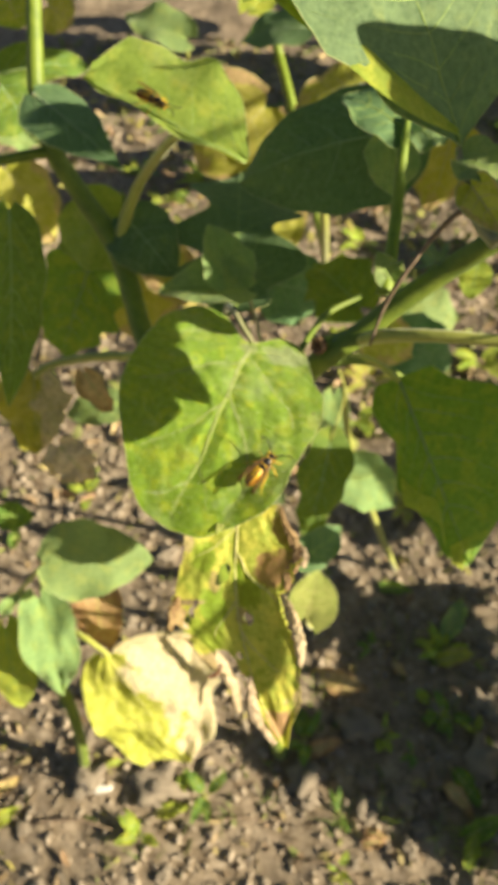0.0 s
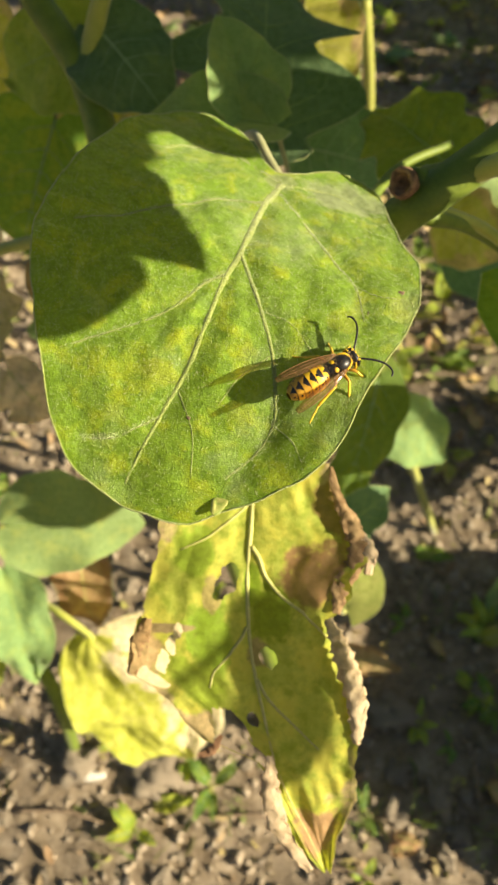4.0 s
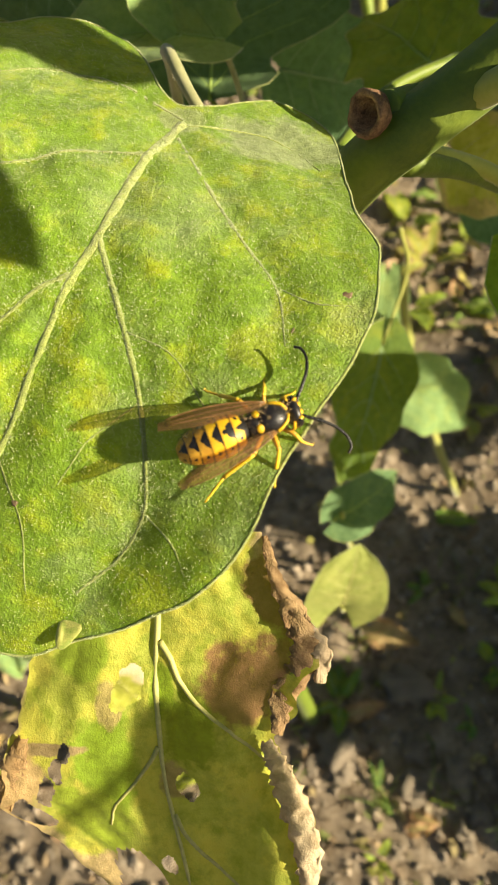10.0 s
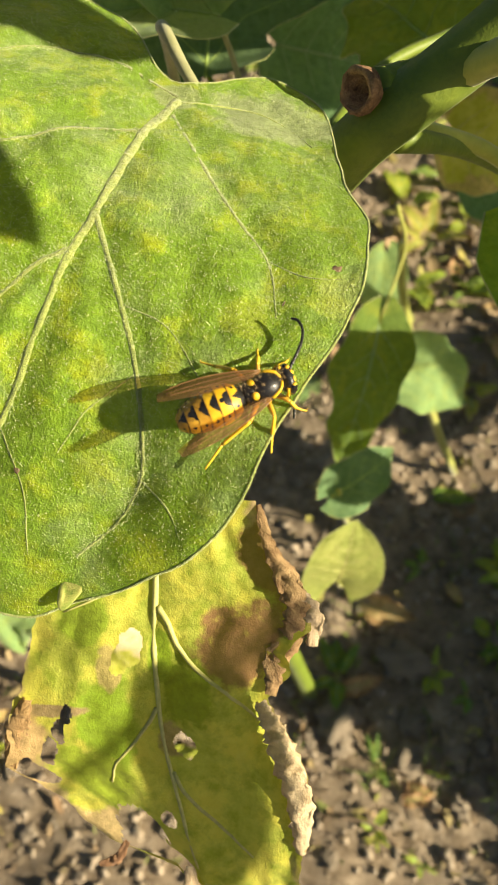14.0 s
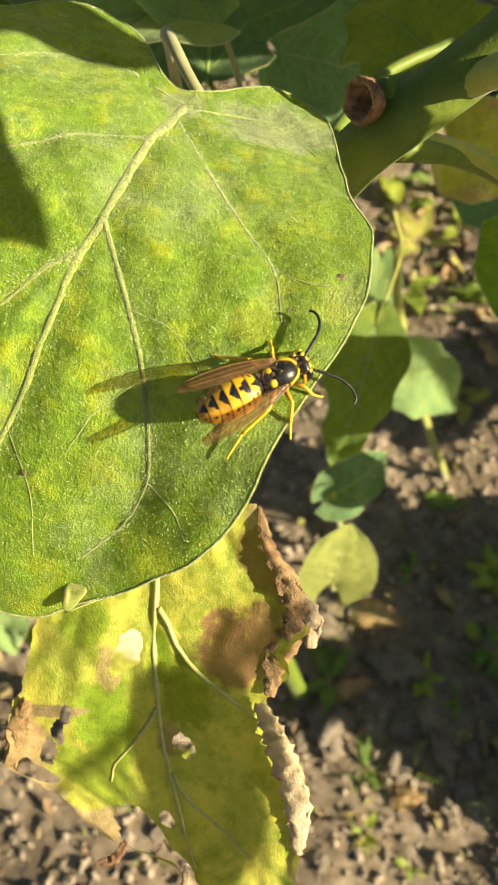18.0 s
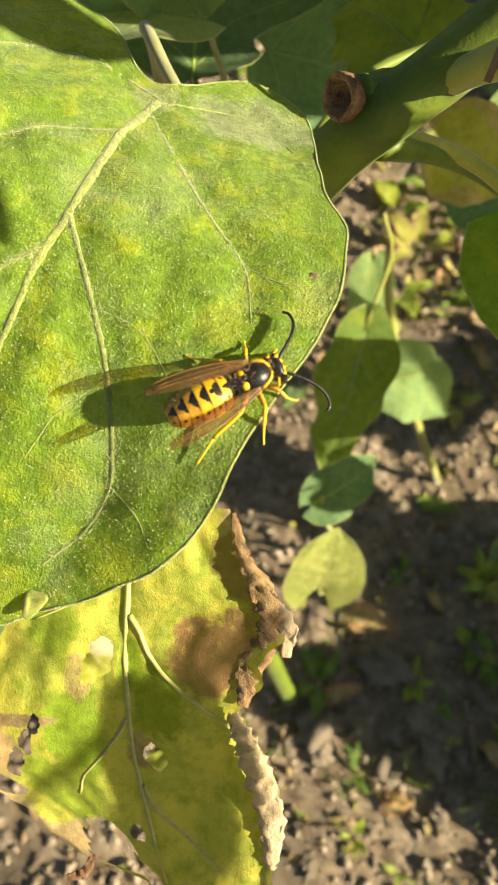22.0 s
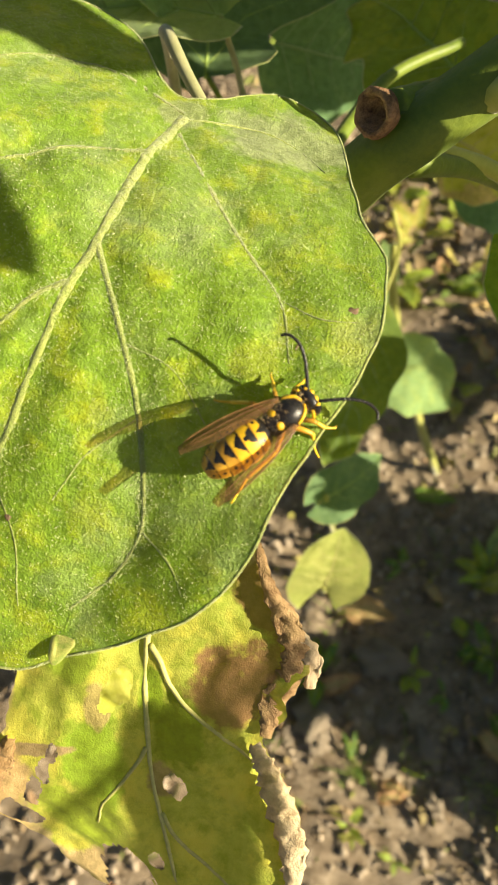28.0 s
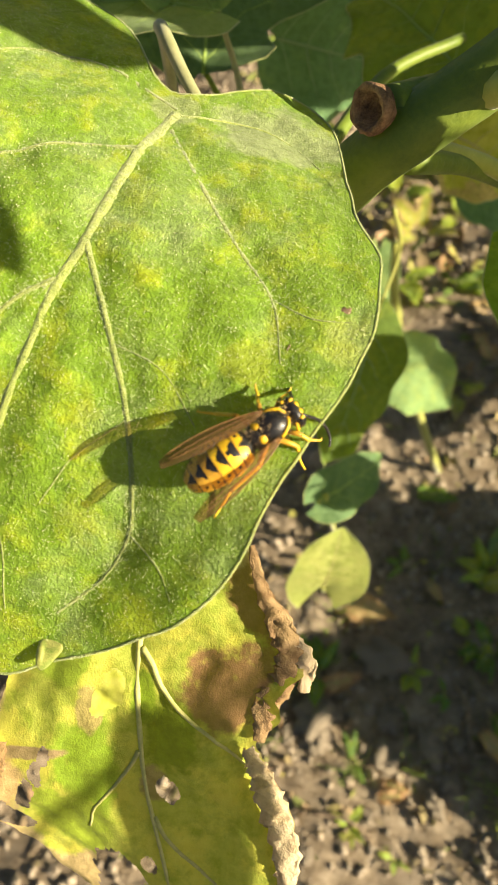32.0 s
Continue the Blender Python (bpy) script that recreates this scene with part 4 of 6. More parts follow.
def hang_gap(v, x, rv, rx):
    """A hole of the withered leaf, from mm to shares of its length and half width."""
    i = v / 4.0
    mid, outer, inner = (float(np.interp(i, range(23), row)) for row in (HANG_MID, HANG_OUTER, HANG_INNER))
    half = outer - mid if x > mid else mid - inner
    return v / 88.0, (x - mid) / half, rv / 88.0, rx / half


HANG_RIBS = ((((18.0, 4.3), (20.5, 2.6), (24.7, 0.8), (28.1, -1.9), (31.8, -7.2), (37.0, -12.0)), 0.00055),
             (((35.0, 4.9), (37.5, 6.1), (41.8, 9.2), (48.0, 12.5)), 0.00045),
             (((9.0, 5.0), (12.0, 8.0), (16.0, 13.5), (19.0, 19.5)), 0.00040),
             (((46.0, 2.4), (50.0, 0.0), (56.0, -6.0), (60.0, -11.0)), 0.00040))
hang = leaf(front_plant, HANG_BASE, HANG_BASE + HANG_Y * HANG_LENGTH, HANG_Z, 0.04, LEAF_WITHER, ((-0.0024, 0.1727, 0.5032), (-0.0022, 0.2019, 0.4917), trunk_fork), VEIN_YELLOW,
            veins=0, ribs=[([hang_gap(v, x, 1.0, 1.0)[:2] for v, x in path], r) for path, r in HANG_RIBS], label="withered yellow leaf with torn brown curled edges", margin=False, nu=320, nv=170, lobes=0.012, lobe_count=9.0, ragged=0.09, cord=0.0, fold=0.04, wave=0.055, waves=2.6, arch=-0.012, droop=0.04, crumple=0.0016, thick=0.00065,
            rim_right=[0.001 * (o - m) for o, m in zip(HANG_OUTER, HANG_MID)], rim_left=[0.001 * (m - i) for i, m in zip(HANG_INNER, HANG_MID)], bend=[0.001 * m for m in HANG_MID],
            holes=[hang_gap(*g) for g in ((23.6, 8.6, 2.4, 1.9), (26.0, 9.6, 2.4, 2.3), (28.0, 10.6, 1.3, 1.3), (41.2, 0.2, 2.3, 2.0), (35.5, 18.4, 1.6, 0.9), (38.5, 19.8, 2.2, 1.0), (42.0, 21.6, 2.6, 1.2), (45.5, 23.8, 2.4, 1.8), (58.0, 7.6, 5.6, 3.6), (61.5, 5.0, 4.5, 3.0), (47.5, 27.0, 2.0, 2.5), (54.5, 3.2, 1.6, 1.4))], seed=3)
for path, radii, tone, seed, note in (
        (((32, -11.8), (36, -13.8), (42, -16.2), (50, -18.4), (58, -18.4)), (0.9, 2.2, 2.6, 2.6, 0.9), LEAF_TAN, 1, "tan rolled-up dry edge"),
        (((1, -11.5), (7, -13.2), (13, -16.2), (19, -17.6), (25, -14.6), (31, -13.4)), (0.5, 1.2, 2.2, 2.6, 2.3, 1.0), LEAF_BROWN, 2, "dark brown crumpled dry edge"),
        (((14, -17.8), (18, -20.0), (22.8, -19.6)), (0.6, 1.7, 0.9), LEAF_TAN, 5, "tan curled flap"),
        (((33, 25.0), (38, 26.6), (45, 28.2)), (0.9, 2.4, 1.0), LEAF_DRY, 3, "brown crumpled dry edge"),
        (((57, 9.6), (60.5, 11.5), (61.5, 14.5)), (0.5, 1.1, 0.6), LEAF_BROWN, 6, "brown crumpled lobe end"),
        (((61, -0.5), (68, -1.0), (76, -3.0), (85, -9.5)), (0.8, 2.4, 2.4, 0.9), LEAF_TAN, 4, "tan rolled-up dry edge")):
    crumpled(hang, [on_hang(v, x, 0.6) for v, x in path], [0.001 * r for r in radii], "rolled_edge", note, seed, tone)
# small folded leaf and dark upright leaf behind the broad leaf
leaf(front_plant, (-0.0003, 0.2640, 0.5122), (-0.0420, 0.2640, 0.5106), (0.1, -0.45, 0.9), 0.0230, LEAF_PALE, ((0.0030, 0.2600, 0.5000), (0.0063, 0.2480, 0.4850), (0.0062, 0.2300, 0.4650)), VEIN, veins=4, stalk_r=0.0009, stalk=STEM_PALE, label="small grey-green folded young leaf", fold=0.55, wave=0.06, cord=0.1, seed=4)
leaf(front_plant, (-0.0064, 0.2712, 0.4936), (-0.0051, 0.3658, 0.5184), (0.05, -0.85, 0.5), 0.0566, LEAF_DARK, ((-0.0002, 0.2680, 0.4830), (0.0000, 0.2550, 0.4700), (-0.0100, 0.2450, 0.4400)), VEIN, veins=5, label="dark green upright leaf with a wavy rim", ragged=0.12, lobes=0.34, lobe_count=3, wave=0.07, cord=0.02, full=0.85, point=0.7, arch=0.04, fold=0.08, stalk_r=0.0010, stalk=STEM, seed=5)
leaf(front_plant, (-0.0075, 0.2650, 0.5110), (-0.0190, 0.2830, 0.5350), (0.35, -0.75, 0.6), 0.0250, LEAF_PALE, (), VEIN, veins=4, label="small grey-green upright young leaf", fold=0.45, wave=0.05, cord=0.05, point=1.2, seed=44)
# leaf with the second insect
perch = leaf(front_plant, (-0.0009, 0.2550, 0.5773), (-0.0648, 0.2858, 0.5969), (0.25, -0.5, 0.8), 0.06, LEAF_LIGHT, (), VEIN, veins=5, label="yellow-green leaf added for its shade with a folded rim", fold=0.12, wave=0.03, cord=0.0, arch=0.0, seed=6, nu=34, nv=20,
             rim_right=(0.002, 0.0137, 0.0225, 0.0274, 0.030, 0.0302, 0.028, 0.0268, 0.026, 0.0235, 0.006), rim_left=(0.001, 0.002, 0.003, 0.0035, 0.0035, 0.0035, 0.003, 0.003, 0.002, 0.002, 0.0005))
# blue-green leaf at the left fork
leaf(front_plant, (-0.1011, 0.3354, 0.5720), (-0.0562, 0.2940, 0.5546), (0.3, -0.6, 0.7), 0.031, LEAF_DARK, ((-0.0987, 0.3339, 0.5528),), VEIN_DARK, veins=4, label="blue-green drooping leaf", arch=0.03, fold=-0.25, wave=0.03, point=1.35, full=0.5, cord=0.05, seed=7)
# large leaf at the upper right, close to the camera
upper = leaf(front_plant, (0.0642, 0.2058, 0.6056), (0.0259, 0.2390, 0.6651), (0.15, -0.5, 0.85), 0.085, LEAF_TEAL, (), VEIN, veins=6, thick=0.0005, label="large blue-green leaf added for its shadow with a pale folded rim", cord=0.0, fold=0.10, arch=0.08, wave=0.02, seed=8, nu=36, nv=24,
              rim_left=(0.001, 0.011, 0.019, 0.026, 0.035, 0.038, 0.034, 0.025, 0.0005), rim_right=(0.001, 0.022, 0.030, 0.036, 0.040, 0.038, 0.032, 0.022, 0.0005))
UPPER_FACE = Vector((0.15, -0.5, 0.85)) * 0.005


def proud(edge, off=UPPER_FACE):
    """An edge of a folded rim, a little off its leaf's face."""
    return [Vector(p) + off for p in edge]


ribbon(upper, proud(((0.0607, 0.2046, 0.6085), (0.0449, 0.2027, 0.6203), (0.0310, 0.2048, 0.6303), (0.0183, 0.2077, 0.6370), (0.0086, 0.2121, 0.6422))), proud(((0.0615, 0.2018, 0.6074), (0.0448, 0.1952, 0.6162), (0.0307, 0.1958, 0.6248), (0.0175, 0.2010, 0.6336), (0.0044, 0.2093, 0.6411))), LEAF_LIME, "folded_rim", "bright lime folded rim", 2, -0.001)
ribbon(upper, proud(((0.0086, 0.2121, 0.6422), (0.0045, 0.2139, 0.6425), (-0.0017, 0.2162, 0.6432))), proud(((0.0044, 0.2091, 0.6409), (0.0014, 0.2089, 0.6407), (-0.0024, 0.2091, 0.6395))), LEAF_LIME, "folded_rim", "bright lime folded rim", 3, -0.001)
# dark drooping leaf in the middle
leaf(front_plant, (0.0716, 0.3027, 0.5690), (-0.0044, 0.3185, 0.5362), (0.0, -0.75, 0.65), 0.062, LEAF_DARK, ((0.0728, 0.2979, 0.5782),), VEIN_DARK, veins=5, label="large dark green drooping leaf", left=0.95, right=0.75, fold=-0.25, arch=0.2, wave=0.03, cord=0.1, seed=9)
leaf(front_plant, (0.0573, 0.2484, 0.5915), (0.0343, 0.2632, 0.5981), (0.1, -0.5, 0.85), 0.024, LEAF_DARK, (), VEIN, veins=4, label="small grey-green leaf added for its shade", fold=0.15, wave=0.05, seed=10)
leaf(front_plant, (0.0581, 0.2499, 0.5915), (0.0741, 0.2515, 0.5902), (0.0, -0.4, 0.9), 0.020, LEAF_DARK, (), VEIN, veins=3, label="small grey-green leaf added for its shade", fold=0.1, seed=11)
leaf(front_plant, (0.0565, 0.2758, 0.5784), (0.0620, 0.2721, 0.5550), (0.1, -0.8, 0.5), 0.024, LEAF_PALE, (), VEIN, veins=3, label="pale leaf seen from below", fold=0.1, seed=12)
leaf(front_plant, (0.0948, 0.3219, 0.5594), (0.0881, 0.3128, 0.5243), (0.1, -0.9, 0.4), 0.034, LEAF_YELLOW, (), VEIN_YELLOW, veins=4, label="yellow-green hanging leaf", wave=0.1, lobes=0.08, seed=13)
leaf(front_plant, (0.0591, 0.3809, 0.5587), (0.0241, 0.3824, 0.5466), (0.0, -0.6, 0.8), 0.032, LEAF_YELLOW, ((0.0727, 0.3514, 0.5591),), VEIN_YELLOW, veins=4, label="yellow curled leaf", fold=-0.3, wave=0.08, seed=14)
leaf(front_plant, (0.0096, 0.4134, 0.5342), (-0.0315, 0.4057, 0.5003), (0.1, -0.8, 0.5), 0.065, LEAF_YELLOW, (), VEIN_YELLOW, veins=5, label="yellow leaf in the shade", wave=0.06, seed=15)
leaf(front_plant, (0.0096, 0.3790, 0.5032), (0.0274, 0.3697, 0.4679), (0.1, -0.9, 0.3), 0.040, LEAF_YELLOW, (), VEIN_YELLOW, veins=4, label="yellow hanging leaf", wave=0.08, seed=16)
# young shoot at the right
leaf(front_plant, (0.0667, 0.1943, 0.5993), (0.0749, 0.1791, 0.5923), (-0.3, -0.8, 0.4), 0.012, LEAF_YELLOW, (), VEIN_YELLOW, veins=3, label="brownish young leaf", fold=0.6, wave=0.05, seed=17)
leaf(front_plant, (0.0639, 0.2019, 0.6034), (0.0785, 0.1955, 0.6004), (0.0, -0.5, 0.85), 0.016, LEAF_PALE, (), VEIN, veins=3, label="small grey-green shoot leaf", fold=0.3, seed=18)
leaf(front_plant, (0.0485, 0.1990, 0.5618), (0.0435, 0.2035, 0.5712), (0.1, -0.9, 0.4), 0.009, LEAF_PALE, (), VEIN, veins=2, label="small pale shoot leaf", fold=0.4, seed=19)
leaf(front_plant, (0.0495, 0.2012, 0.5638), (0.0517, 0.2002, 0.5696), (-0.2, -0.9, 0.4), 0.007, LEAF_PALE, (), VEIN, veins=2, label="small pale shoot leaf", fold=0.4, seed=20)
# right leaf hanging in the shade
hung = leaf(front_plant, (0.0621, 0.2110, 0.5067), (0.0936, 0.1556, 0.4501), (-0.1, -0.85, 0.5), 0.056, LEAF, ((0.0512, 0.2144, 0.5124), (0.0354, 0.2065, 0.5228)), VEIN_DARK, veins=6, label="green hanging leaf with a turned-up pale rim", rim_right=(0.010, 0.0150, 0.0138, 0.0103, 0.0136, 0.0168, 0.0131, 0.011, 0.0092, 0.0088, 0.001), rim_left=(0.014, 0.020, 0.0355, 0.041, 0.041, 0.0378, 0.0315, 0.025, 0.018, 0.0105, 0.001), lobes=0.0, wave=0.05, waves=2.5, cord=0.0, fold=-0.08, seed=21, nu=34, nv=18)
HUNG_FACE = Vector((0.3, -0.85, 0.5)) * 0.004
ribbon(hung, proud(((0.0603, 0.1794, 0.4822), (0.0682, 0.1735, 0.4783), (0.0751, 0.1711, 0.4762), (0.0784, 0.1608, 0.4656)), HUNG_FACE), proud(((0.0612, 0.1692, 0.4757), (0.0684, 0.1663, 0.4745), (0.0753, 0.1631, 0.4716), (0.0779, 0.1568, 0.4646)), HUNG_FACE), LEAF_LIME, "folded_rim", "bright lime turned-up rim", 4, 0.001)
ribbon(hung, proud(((0.0810, 0.1588, 0.4624), (0.0836, 0.1591, 0.4640), (0.0867, 0.1606, 0.4639)), HUNG_FACE), proud(((0.0809, 0.1525, 0.4594), (0.0837, 0.1511, 0.4582), (0.0859, 0.1508, 0.4565)), HUNG_FACE), LEAF_LIME, "folded_rim", "bright lime turned-up tip", 5, 0.001)
leaf(front_plant, (0.0558, 0.2773, 0.4924), (0.0348, 0.3188, 0.4894), (0.1, -0.8, 0.55), 0.036, LEAF_MID, (), VEIN, veins=4, label="olive-green lobed leaf", lobes=0.15, lobe_count=3, wave=0.06, seed=22)
leaf(front_plant, (0.0690, 0.3165, 0.4469), (0.0978, 0.3131, 0.4304), (0.0, -0.7, 0.7), 0.034, LEAF_YELLOW, (), VEIN_YELLOW, veins=4, label="olive-yellow leaf with a brown rim", seed=23)
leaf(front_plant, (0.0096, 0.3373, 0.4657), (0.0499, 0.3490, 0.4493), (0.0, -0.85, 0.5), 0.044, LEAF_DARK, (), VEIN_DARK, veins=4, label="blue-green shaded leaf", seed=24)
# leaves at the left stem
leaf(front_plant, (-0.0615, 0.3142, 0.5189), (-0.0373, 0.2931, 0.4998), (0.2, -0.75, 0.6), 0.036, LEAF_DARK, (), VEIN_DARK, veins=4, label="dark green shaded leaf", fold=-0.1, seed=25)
leaf(front_plant, (-0.0671, 0.3268, 0.5100), (-0.1054, 0.3368, 0.4921), (0.0, -0.75, 0.65), 0.044, LEAF_LIGHT, (), VEIN, veins=4, label="green shaded leaf", seed=26)
leaf(front_plant, (-0.0928, 0.3447, 0.4723), (-0.1175, 0.3283, 0.4172), (0.1, -0.85, 0.5), 0.052, LEAF, (), VEIN_DARK, veins=5, label="dark green shaded leaf with yellow rim", wave=0.05, lobes=0.16, seed=27)
leaf(front_plant, (-0.0713, 0.3758, 0.4600), (-0.0763, 0.3597, 0.4051), (0.1, -0.85, 0.5), 0.066, LEAF_YELLOW, (), VEIN_YELLOW, veins=5, label="yellow shaded leaf", wave=0.05, seed=28)
leaf(front_plant, (-0.0558, 0.3697, 0.4679), (-0.0394, 0.3521, 0.4386), (0.1, -0.85, 0.5), 0.034, LEAF_YELLOW, (), VEIN_YELLOW, veins=4, label="yellow shaded leaf", wave=0.05, seed=29)
leaf(front_plant, (-0.0949, 0.2492, 0.5613), (-0.0967, 0.1948, 0.5056), (0.45, -0.8, 0.45), 0.032, LEAF_MID, (), VEIN, veins=6, label="green leaf added for its shade with a wavy rim", left=0.8, right=0.55, wave=0.04, cord=0.05, lobes=0.05, seed=30)
leaf(front_plant, (-0.1148, 0.2709, 0.4529), (-0.1148, 0.2472, 0.4182), (0.1, -0.9, 0.35), 0.040, LEAF_HALF_DRY, (), VEIN_YELLOW, veins=4, label="yellow-brown withered leaf", crumple=0.004, wave=0.14, curl=0.25, ragged=0.2, seed=31)
leaf(front_plant, (-0.0865, 0.2683, 0.4573), (-0.0736, 0.2598, 0.4363), (0.1, -0.9, 0.35), 0.018, LEAF_DRY, (), VEIN_YELLOW, veins=3, label="brown curled leaf", wave=0.14, curl=0.4, seed=32)
leaf(front_plant, (-0.1026, 0.2462, 0.4240), (-0.0866, 0.2389, 0.4040), (0.1, -0.7, 0.65), 0.028, LEAF_TAN, (), VEIN_YELLOW, veins=3, label="pale dry curled leaf", crumple=0.003, wave=0.14, curl=0.3, ragged=0.3, seed=33)
leaf(front_plant, (-0.0746, 0.2846, 0.4182), (-0.1093, 0.2867, 0.4066), (0.0, -0.6, 0.8), 0.022, LEAF_PALE, (), VEIN, veins=3, label="small pale green leaf added for its shade", seed=34)
# lower leaves behind the broad leaf
leaf(front_plant, (0.0547, 0.3089, 0.3594), (0.0384, 0.2708, 0.2982), (0.1, -0.85, 0.5), 0.034, LEAF_MID, ((0.0642, 0.3315, 0.3797), (0.0577, 0.3292, 0.4046)), VEIN_DARK, veins=5, stalk_r=0.0009, label="green leaf added for its shade with yellowing rim", wave=0.10, lobes=0.12, lobe_count=3, seed=35)
leaf(front_plant, (0.0738, 0.4324, 0.2821), (0.0711, 0.4088, 0.2340), (0.1, -0.85, 0.5), 0.030, LEAF_PALE, (), VEIN, veins=4, label="pale green leaf added for its shade", seed=36)


# ---- other plants ----
low_plant = thing("eggplant_seedling", pose(-0.1581, 0.2058, 0.0000), "low eggplant shoot with grey-green leaves and a dry leaf", "plant")
stem(low_plant, ((-0.1603, 0.2088, -0.0100), (-0.1491, 0.2116, 0.0833), (-0.1510, 0.2220, 0.1331), (-0.1593, 0.2311, 0.1681), (-0.1572, 0.2407, 0.2441), (-0.1589, 0.2429, 0.2730)), (0.0055, 0.005, 0.005, 0.0042, 0.003, 0.002), STEM, "stem", seed=1)
leaf(low_plant, (-0.1333, 0.2367, 0.3212), (-0.0642, 0.2497, 0.3060), (0.15, -0.45, 0.85), 0.050, LEAF_PALE, ((-0.1487, 0.2344, 0.2990), (-0.1648, 0.2399, 0.2703)), VEIN, veins=5, label="grey-green leaf added for its shade", arch=0.06, fold=-0.08, cord=0.05, left=1.1, seed=41)
leaf(low_plant, (-0.1439, 0.2349, 0.2793), (-0.1345, 0.1993, 0.2069), (0.3, -0.7, 0.6), 0.038, LEAF_PALE, (), VEIN, veins=4, label="grey-green young leaf", wave=0.10, fold=0.25, crumple=0.003, lobes=0.08, lobe_count=2.5, seed=42)
leaf(low_plant, (-0.1743, 0.2299, 0.2478), (-0.1700, 0.1993, 0.1799), (0.1, -0.8, 0.6), 0.040, LEAF_LIME, (), VEIN, veins=4, label="yellow-green leaf added for its shade", seed=43)
ROOT = plain("pale_root", (0.66, 0.62, 0.52), (0.82, 0.79, 0.70), 300.0, 0.7, 0.4, 0.0004)
fading = leaf(low_plant, (-0.1028, 0.2193, 0.2248), (-0.0494, 0.1819, 0.1037), (0.2, -0.6, 0.8), 0.098, LEAF_HALF_DRY, ((-0.1201, 0.2285, 0.2331), (-0.1402, 0.2399, 0.2299), (-0.1562, 0.2424, 0.2322)), VEIN_YELLOW, veins=6, label="yellow leaf with a dry tan brown edge", left=1.35, right=0.8, wave=0.08, waves=2.5, cord=0.03, ragged=0.06, arch=0.1, fold=-0.12, curl=0.15, crumple=0.007, seed=44, nu=60, nv=40, stalk_r=0.0026)
crumpled(fading, ((-0.0486, 0.2338, 0.2446), (-0.0314, 0.2248, 0.2298), (-0.0181, 0.2158, 0.2083), (-0.0099, 0.2073, 0.1871), (-0.0074, 0.1993, 0.1664)), (0.002, 0.004, 0.005, 0.004, 0.002), "rolled_edge", "tan crumpled dry edge", 7, LEAF_TAN)
leaf(low_plant, (-0.1711, 0.2767, 0.3169), (-0.1509, 0.2826, 0.3088), (0.0, -0.5, 0.85), 0.02, LEAF_MID, (), VEIN, veins=3, label="small green leaf added for its shade", seed=45)
leaf(low_plant, (-0.1185, 0.2714, 0.2314), (-0.1160, 0.2490, 0.1708), (0.0, -0.8, 0.6), 0.04, LEAF_DRY, (), VEIN_YELLOW, veins=3, label="brown dry shaded leaf", wave=0.1, seed=46)
leaf(low_plant, (-0.1655, 0.2229, 0.2819), (-0.1558, 0.2353, 0.2863), (0.0, -0.6, 0.8), 0.010, LEAF_PALE, (), VEIN, veins=2, label="tiny pale shoot leaf", fold=0.3, seed=47)
stem(low_plant, [(x, y, ground_height(x, y) + 0.004) for x, y, z in ((-0.1589, 0.2043, 0.0000), (-0.1516, 0.1922, 0.0000), (-0.1402, 0.1873, 0.0000), (-0.1275, 0.1883, 0.0000))], (0.0050, 0.0062, 0.0045, 0.0020), ROOT, "root", "pale bent root lying on the soil", seed=3)

mid_plant = thing("weed_plant", pose(0.0740, 0.3491, 0.0000), "slender weed with heart-shaped yellow-green leaves", "plant")
stem(mid_plant, ((0.0751, 0.3541, -0.0100), (0.0403, 0.2493, 0.2923), (0.0364, 0.2465, 0.3233)), (0.0020, 0.0016, 0.0010), STEM_LIME, "stem")
leaf(mid_plant, (0.0362, 0.2065, 0.3075), (0.0414, 0.2202, 0.3400), (0.15, -0.55, 0.8), 0.032, LEAF_LEMON, ((0.0386, 0.2125, 0.2860), (0.0458, 0.2340, 0.2381)), VEIN_YELLOW, veins=4, rim_left=(0.008, 0.0145, 0.0168, 0.017, 0.016, 0.0145, 0.0118, 0.008, 0.001), rim_right=(0.008, 0.0145, 0.0168, 0.017, 0.016, 0.0145, 0.0118, 0.008, 0.001), label="yellow-green heart-shaped leaf", cord=0.4, lobes=0.0, wave=0.02, seed=51)
leaf(mid_plant, (0.0323, 0.2388, 0.3232), (0.0626, 0.2652, 0.3200), (0.1, -0.7, 0.65), 0.026, LEAF_DARK, ((0.0364, 0.2429, 0.3201),), VEIN, veins=4, label="blue-green small leaf", seed=52)

right_plant = thing("eggplant_plant", pose(0.1724, 0.4280, 0.0000), "pale young eggplant plant in the shade behind", "plant")
stem(right_plant, ((0.1749, 0.4341, -0.0100), (0.1084, 0.4109, 0.1820), (0.0862, 0.4103, 0.2623), (0.0781, 0.4070, 0.3131)), (0.004, 0.0035, 0.003, 0.0025), STEM_LIME, "stem")
leaf(right_plant, (0.0862, 0.3827, 0.2374), (0.1325, 0.3746, 0.2032), (0.15, -0.6, 0.75), 0.052, LEAF_PALE, ((0.0851, 0.4022, 0.2415),), VEIN, veins=4, label="pale green leaf added for its shade", cord=0.2, fold=0.08, seed=61)
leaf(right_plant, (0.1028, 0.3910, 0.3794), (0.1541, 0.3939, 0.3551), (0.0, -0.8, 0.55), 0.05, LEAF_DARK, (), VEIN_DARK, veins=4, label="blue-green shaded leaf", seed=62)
leaf(right_plant, (0.1197, 0.4258, 0.3838), (0.1645, 0.4322, 0.3627), (0.0, -0.7, 0.65), 0.04, LEAF_PALE, (), VEIN, veins=4, label="pale green leaf added for its shade", seed=63)
